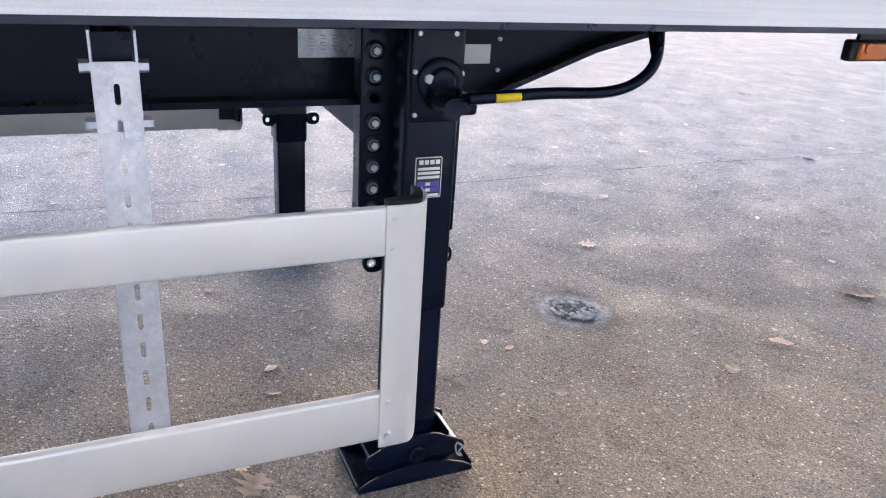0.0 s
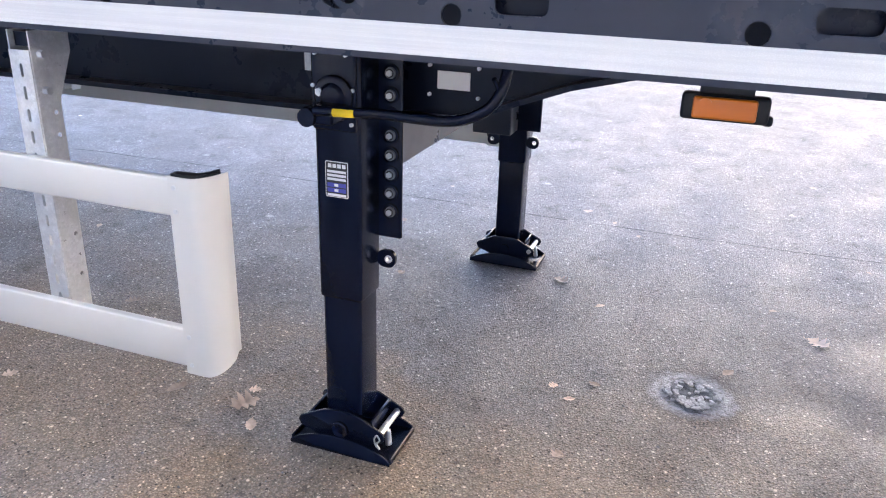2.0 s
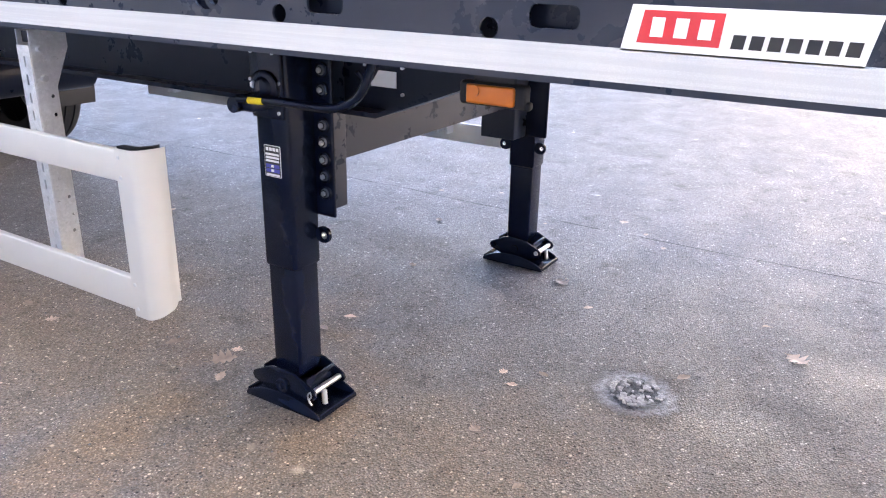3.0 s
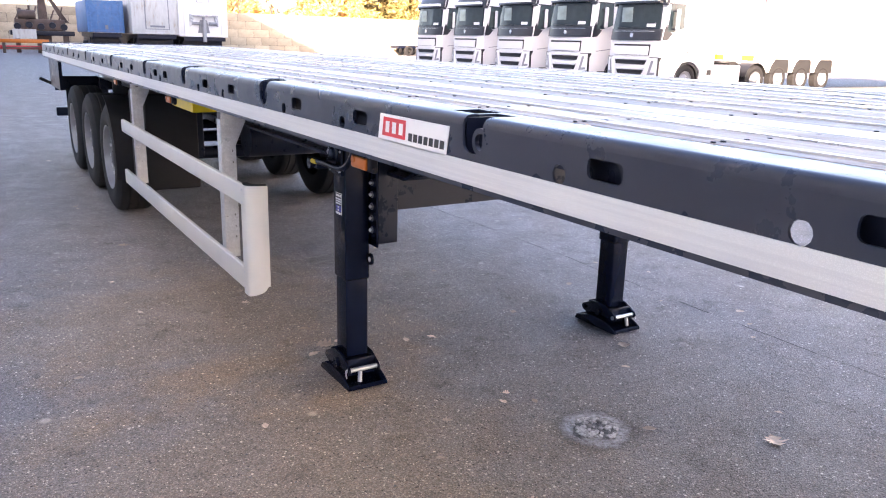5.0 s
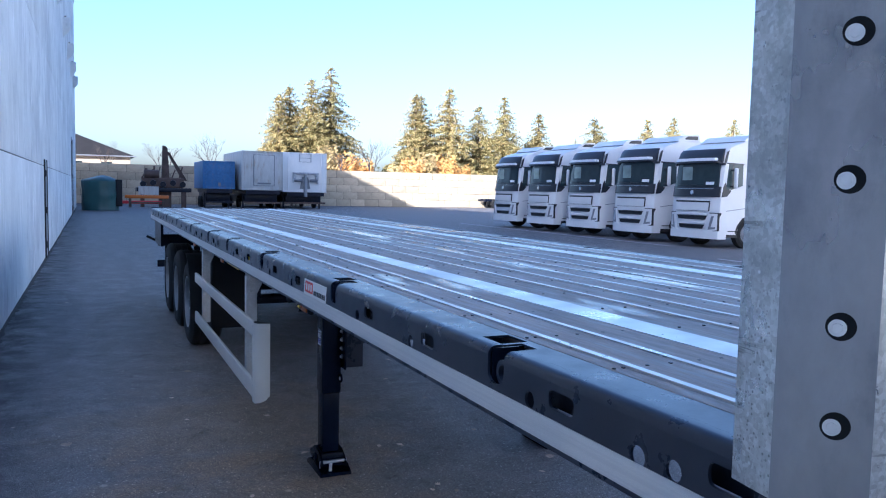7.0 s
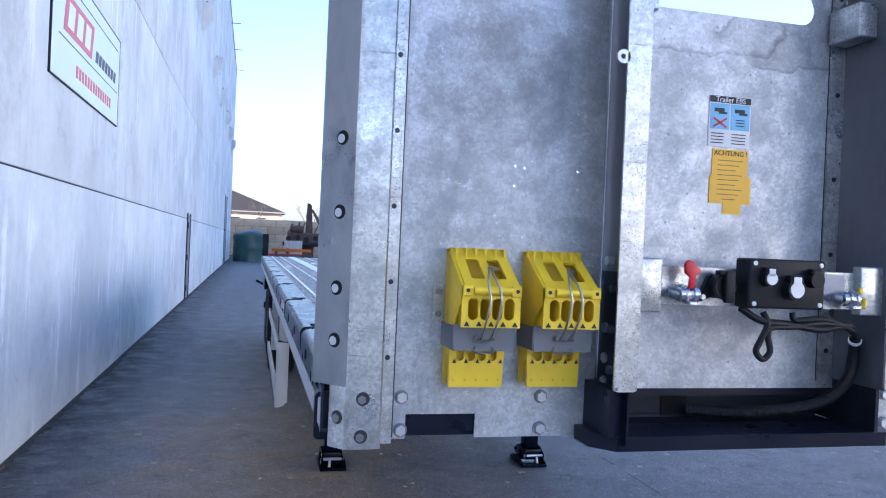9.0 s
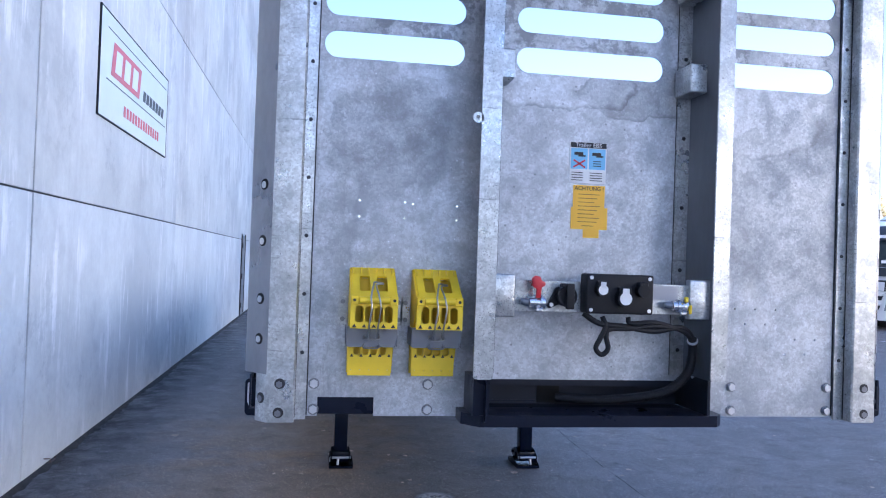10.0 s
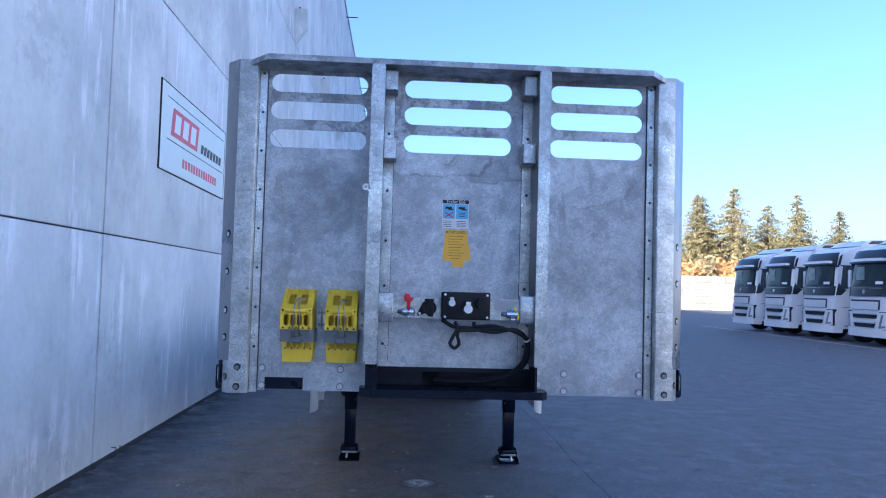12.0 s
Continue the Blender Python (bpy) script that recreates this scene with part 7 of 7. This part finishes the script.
for x in (2.0, 5.5, 9.0, 12.5):
    part("window", S().box(x, x + 1.3, -0.03, 0.02, 3.3, 4.7), M["glass_dark"], hs)


# ---- trees ----
def conifer(x, y, h, r, seed, dry=0.3, thin=0.0, sprays=10):
    rnd = random.Random(seed)
    t = thing("spruce", "tall sunlit spruce with layered drooping branches", "tree", (x, y, 0), "spruces behind the yard")
    tr = S().cyl((0, 0, 0), (0, 0, h * 0.55), 0.02 * h, 0.012 * h, n=8).cyl((0, 0, h * 0.55), (0, 0, h), 0.012 * h, 0.002 * h, n=6)
    part("trunk", tr, M["bark"], t)
    verts, faces, kinds = [], [], []
    base = 0.12 * h
    z = base
    while z < h * 0.985:
        u = (z - base) / (h - base)
        reach = 1.75 * r * (1 - u) ** 0.8 * (0.8 + 0.2 * min(1, u * 6)) + 0.12
        n = max(6, int(17 * (1 - u) + 6))
        for k in range(n):
            if rnd.random() < 0.12 + thin:
                continue
            a = rnd.uniform(0, 2 * math.pi)
            L = reach * rnd.uniform(0.55, 1.12)
            droop = rnd.uniform(0.1, 0.35)
            m = max(3, int(L / 0.3))
            for q in range(m):
                f = (q + 1) / m
                px, py = L * f * math.cos(a), L * f * math.sin(a)
                pz = z - droop * L * f * f + rnd.uniform(-0.16, 0.16)
                for _ in range(sprays):
                    s = rnd.uniform(0.1, 0.27) * (1.1 - 0.3 * u)
                    b = rnd.uniform(0, 2 * math.pi)
                    tilt = rnd.uniform(-1.1, 0.1)
                    d1 = Vector((math.cos(b), math.sin(b), tilt)) * s
                    d2 = Vector((-math.sin(b), math.cos(b), rnd.uniform(-0.6, 0.1))) * s * 0.4
                    c = Vector((px + rnd.uniform(-0.25, 0.25), py + rnd.uniform(-0.25, 0.25), pz + rnd.uniform(-0.1, 0.1)))
                    i = len(verts)
                    verts += [c - d1 * 0.5, c + d2, c + d1 * 0.9, c - d2]
                    faces.append((i, i + 1, i + 2, i + 3))
                    kinds.append(1 if rnd.random() < dry else 0)
        z += 0.025 * h * rnd.uniform(0.8, 1.2)
    me = bpy.data.meshes.new("crown")
    me.from_pydata([tuple(v) for v in verts], [], faces)
    me.materials.append(M["needle"])
    me.materials.append(M["needle2"])
    me.polygons.foreach_set("material_index", kinds)
    o = new("crown", me)
    o.parent = t
    return t


# the wood stands on rising ground far behind the yard: one size of tree, enlarged to its distance
FAR = 2.2


def stand(t, x, y, k=FAR):
    t.matrix_basis = Matrix.Translation((-2.2 + (x + 2.2) * k, y * k, 1.9 - 1.9 * k)) @ Matrix.Scale(k, 4)


TREES = [(20.0, 14.0, 2.6), (21.9, 15.6, 3.2), (24.3, 16.3, 3.0), (27.5, 18.3, 4.2), (39.2, 15.4, 2.8), (40.8, 15.6, 2.8), (44.3, 16.6, 3.6), (50.1, 14.7, 3.2), (53.2, 15.8, 3.3), (60.4, 14.1, 3.2), (69.3, 13.9, 3.4), (81.3, 14.3, 3.2), (85.1, 14.7, 3.3), (100.1, 15.4, 3.2), (110.0, 14.9, 3.4)]
for k, (x, h, r) in enumerate(TREES):
    stand(conifer(0, 0, h, r, 20 + k, 0.35 if k in (0, 1, 4, 6, 9, 11) else 0.2), x, 100 + 2 * (k % 2))
rnd = random.Random(3)
for k in range(26):
    stand(conifer(0, 0, rnd.uniform(11, 15), rnd.uniform(2.2, 3.2), 200 + k, 0.3, 0.35, 3), 88 + 5 * k + rnd.uniform(-2, 2), 128 + rnd.uniform(-6, 12))


def bare_tree(x, y, h, seed, spread=0.5):
    rnd = random.Random(seed)
    t = thing("bare_tree", "leafless winter tree with fine twigs behind the wall", "tree", (x, y, 0), "bare trees")
    sh = S()

    def grow(p, d, L, r, n):
        q = p + d * L
        sh.cyl(p, q, r, r * 0.65, n=5 if n > 2 else 4)
        if n == 0:
            return
        for _ in range(rnd.choice((2, 3, 3))):
            e = (d + Vector((rnd.uniform(-1, 1), rnd.uniform(-1, 1), rnd.uniform(-0.25, 0.6))) * spread).normalized()
            grow(p.lerp(q, rnd.uniform(0.65, 1.0)), e, L * rnd.uniform(0.55, 0.8), r * 0.55, n - 1)
    grow(Vector((0, 0, 0)), Vector((0, 0, 1)), h * 0.34, h * 0.016, 6)
    part("branchwork", sh, M["twig"], t)
    return t


bare_tree(6.2, 98, 8.6, 1, 0.55)
bare_tree(12.0, 97, 8.8, 2, 0.75)
bare_tree(-0.6, 95, 7.4, 3, 0.6)
bare_tree(32.6, 112, 10.5, 4, 0.6)
bare_tree(37.0, 112, 10.5, 5, 0.6)


def shrub(x, y, h, w, seed, m):
    rnd = random.Random(seed)
    t = thing("shrub", "rust-brown autumn shrub behind the block wall", "shrub", (x, y, 0), "autumn shrubs")
    part("stem", S().cyl((0, 0, 0), (0, 0, h * 0.6), 0.12, 0.05, n=6), M["bark"], t)
    verts, faces = [], []
    for _ in range(1700):
        a, e, q = rnd.uniform(0, 6.283), rnd.uniform(0.1, 1), rnd.uniform(0.4, 1)
        c = Vector((w * q * math.cos(a) * math.sqrt(1 - e * e * 0.7), w * q * math.sin(a), h * (0.25 + 0.75 * e * q)))
        s = rnd.uniform(0.12, 0.3)
        d1 = Vector((rnd.uniform(-1, 1), rnd.uniform(-1, 1), rnd.uniform(-1, 1))) * s
        d2 = Vector((rnd.uniform(-1, 1), rnd.uniform(-1, 1), rnd.uniform(-1, 1))) * s * 0.7
        i = len(verts)
        verts += [c - d1, c + d2, c + d1, c - d2]
        faces.append((i, i + 1, i + 2, i + 3))
    me = bpy.data.meshes.new("foliage")
    me.from_pydata([tuple(v) for v in verts], [], faces)
    me.materials.append(m)
    o = new("foliage", me)
    o.parent = t
    return t


for k, (x, h, w) in enumerate(((24.8, 7.5, 1.8), (27.3, 6.6, 1.6), (29.6, 6.0, 1.6), (38.4, 7.0, 1.6), (41.2, 6.8, 1.8), (43.6, 5.6, 1.5), (34.0, 5.2, 1.4), (0.2, 5.4, 1.6), (36.4, 6.4, 2.0), (37.6, 6.0, 2.0))):
    stand(shrub(0, 0, h, w, 60 + k, M["shrub"] if k % 3 else M["needle2"]), x, 94, 1.8)
for k in range(16):
    stand(shrub(0, 0, 5.2 + (k % 4) * 0.4, 3.2, 80 + k, M["needle"]), 31.0 + k * 5.5, 106 + (k % 3) * 4)

# ---- loose things on the asphalt ----
rnd = random.Random(11)


def leaf_mesh(seed):
    """An oval dry leaf, curled along its midrib, with a lightly lobed edge and a stalk."""
    r = random.Random(seed)
    sh = S()
    n, curl, bend = 12, r.uniform(2, 9), r.uniform(-2, 4)
    rib, left, right = [], [], []
    for k in range(n + 1):
        u = k / n
        x = 0.1 * (u - 0.5)
        lobed = seed % 2
        w = (0.03 + 0.012 * lobed) * math.sin(math.pi * min(1, u * 1.02)) ** 0.7 * (1 + (0.16 + 0.42 * lobed) * math.sin(k * (2.4 - 0.3 * lobed) + seed)) * r.uniform(0.85, 1.1) + 0.0006
        z = 0.003 + bend * x * x * 0.8 + r.uniform(0, 0.0015 + 0.002 * (seed % 2))
        rib.append(sh.bm.verts.new((x, 0, z)))
        left.append(sh.bm.verts.new((x + r.uniform(-0.003, 0.003), w * 0.92, z + curl * w * w + r.uniform(0, 0.003))))
        right.append(sh.bm.verts.new((x + r.uniform(-0.003, 0.003), -w * 0.92, z + curl * 0.8 * w * w + r.uniform(0, 0.003))))
    for k in range(n):
        sh.bm.faces.new((rib[k], rib[k + 1], left[k + 1], left[k]))
        sh.bm.faces.new((rib[k], right[k], right[k + 1], rib[k + 1]))
    sh.tube([(-0.05, 0, 0.004), (-0.062, 0.003, 0.004), (-0.072, 0.008, 0.003)], 0.0011, 4)
    low = min(v.co.z for v in sh.bm.verts)
    for v in sh.bm.verts:
        v.co.z -= low - 0.0005
    return mesh_of("leaf", sh, M["leaf"])


leaves = [leaf_mesh(k) for k in range(6)]
# place and length of the leaves that lie round the landing legs
SPOTS = [(0.153, 3.064, 0.065), (0.558, 2.71, 0.1), (-0.752, 4.935, 0.085), (-0.744, 4.658, 0.11), (-0.146, 4.489, 0.06), (0.76, 3.85, 0.08), (-0.133, 3.533, 0.05), (-0.605, 3.573, 0.05),
         (-0.27, 3.602, 0.045), (-0.2, 3.675, 0.04), (0.558, 3.626, 0.05), (-0.243, 5.572, 0.07), (-0.846, 4.565, 0.07), (-0.654, 4.673, 0.05), (-0.564, 2.509, 0.1), (1.644, -0.04, 0.14),
         (1.219, 2.16, 0.1), (-0.67, 2.859, 0.07), (-0.301, 4.512, 0.06), (0.022, 1.562, 0.05), (2.058, 1.236, 0.09), (-0.312, 1.77, 0.16), (-0.802, 3.31, 0.04), (0.366, 1.228, 0.06),
         (-0.872, 5.797, 0.07), (-0.909, 5.556, 0.06), (1.245, 4.896, 0.07), (1.874, 3.923, 0.06), (0.824, 2.882, 0.04), (-2.406, 5.326, 0.09), (-1.982, 4.825, 0.05), (-1.341, 7.358, 0.09)]
for k in range(70):
    SPOTS.append((rnd.uniform(-2.9, 4.5), rnd.uniform(-2.0, 13.0), rnd.uniform(0.025, 0.055)))
for k, (x, y, size) in enumerate(SPOTS):
    o = new("fallen_leaf", leaves[k % 6])
    o.matrix_basis = pose(x, y, 0.001, 0, 0, rnd.uniform(0, 360)) @ Matrix.Scale(size / 0.1, 4)
    tagged(o, "dry curled brown leaf lying on the asphalt", "leaf", "fallen leaves")
# pale grit scattered over the yard
grit = S()
verts, faces = [], []
for k in range(2600):
    x, y, q = rnd.uniform(-3.1, 5.0), rnd.uniform(-3.5, 10.0), rnd.uniform(0.002, 0.0065)
    a = rnd.uniform(0, 6.283)
    i = len(verts)
    for t in range(4):
        r_ = q * rnd.uniform(0.7, 1.4)
        verts.append((x + r_ * math.cos(a + t * 1.571), y + r_ * math.sin(a + t * 1.571), 0.0005))
    verts.append((x, y, q * 0.9))
    faces += [(i + t, i + (t + 1) % 4, i + 4) for t in range(4)]
gm = bpy.data.meshes.new("grit")
gm.from_pydata(verts, [], faces)
gm.materials.append(M["patch"])
tagged(new("grit", gm), "pale stone grit scattered on the asphalt", "grit", kind="stuff")
# crumbled round repair patch: damp ring, pale disc, flat shards
def blob(cx, cy, r, z, n, wob, seed):
    """A low round mound with an uneven rim and rough surface."""
    rq = random.Random(seed)
    ph = [rq.uniform(0, 6.283) for _ in range(5)]
    sh = S()
    rows = []
    for q, h in ((1.0, 0.0), (0.93, 0.5), (0.75, 0.9), (0.5, 1.0), (0.25, 1.0)):
        row = []
        for k in range(n):
            a = 2 * math.pi * k / n
            w = 1 + wob * sum(math.sin((j + 2) * a + ph[j]) / (j + 2) for j in range(5)) + rq.uniform(-0.02, 0.02)
            row.append(sh.bm.verts.new((cx + r * q * w * math.cos(a), cy + r * q * w * math.sin(a), 0.0008 + z * h * rq.uniform(0.55, 1.0))))
        rows.append(row)
    for u, v in zip(rows, rows[1:]):
        for k in range(n):
            sh.bm.faces.new((u[k], u[(k + 1) % n], v[(k + 1) % n], v[k]))
    sh.bm.faces.new(rows[-1])
    return sh


PX, PY = PATCH_AT
pd = solid("repair_patch", blob(PX, PY, 0.1, 0.003, 48, 0.25, 8), M["patch"], "round crumbling pale patch in the asphalt", "patch", kind="structure")
for k in range(90):
    a, q = rnd.uniform(0, 6.283), 0.1 * math.sqrt(rnd.random())
    x, y, w = PX + q * math.cos(a), PY + q * math.sin(a), rnd.uniform(0.006, 0.02)
    sh = S()
    n = rnd.choice((4, 5, 6))
    out = [(w * rnd.uniform(0.6, 1.1) * math.cos(2 * math.pi * t / n), w * rnd.uniform(0.5, 1.0) * math.sin(2 * math.pi * t / n)) for t in range(n)]
    sh.prism(out, "z", -0.002, 0.003)
    sd = part("shard", sh, M["shard"], pd)
    sd.matrix_basis = pose(x, y, 0.0065, rnd.uniform(-14, 14), rnd.uniform(-14, 14), rnd.uniform(0, 360))
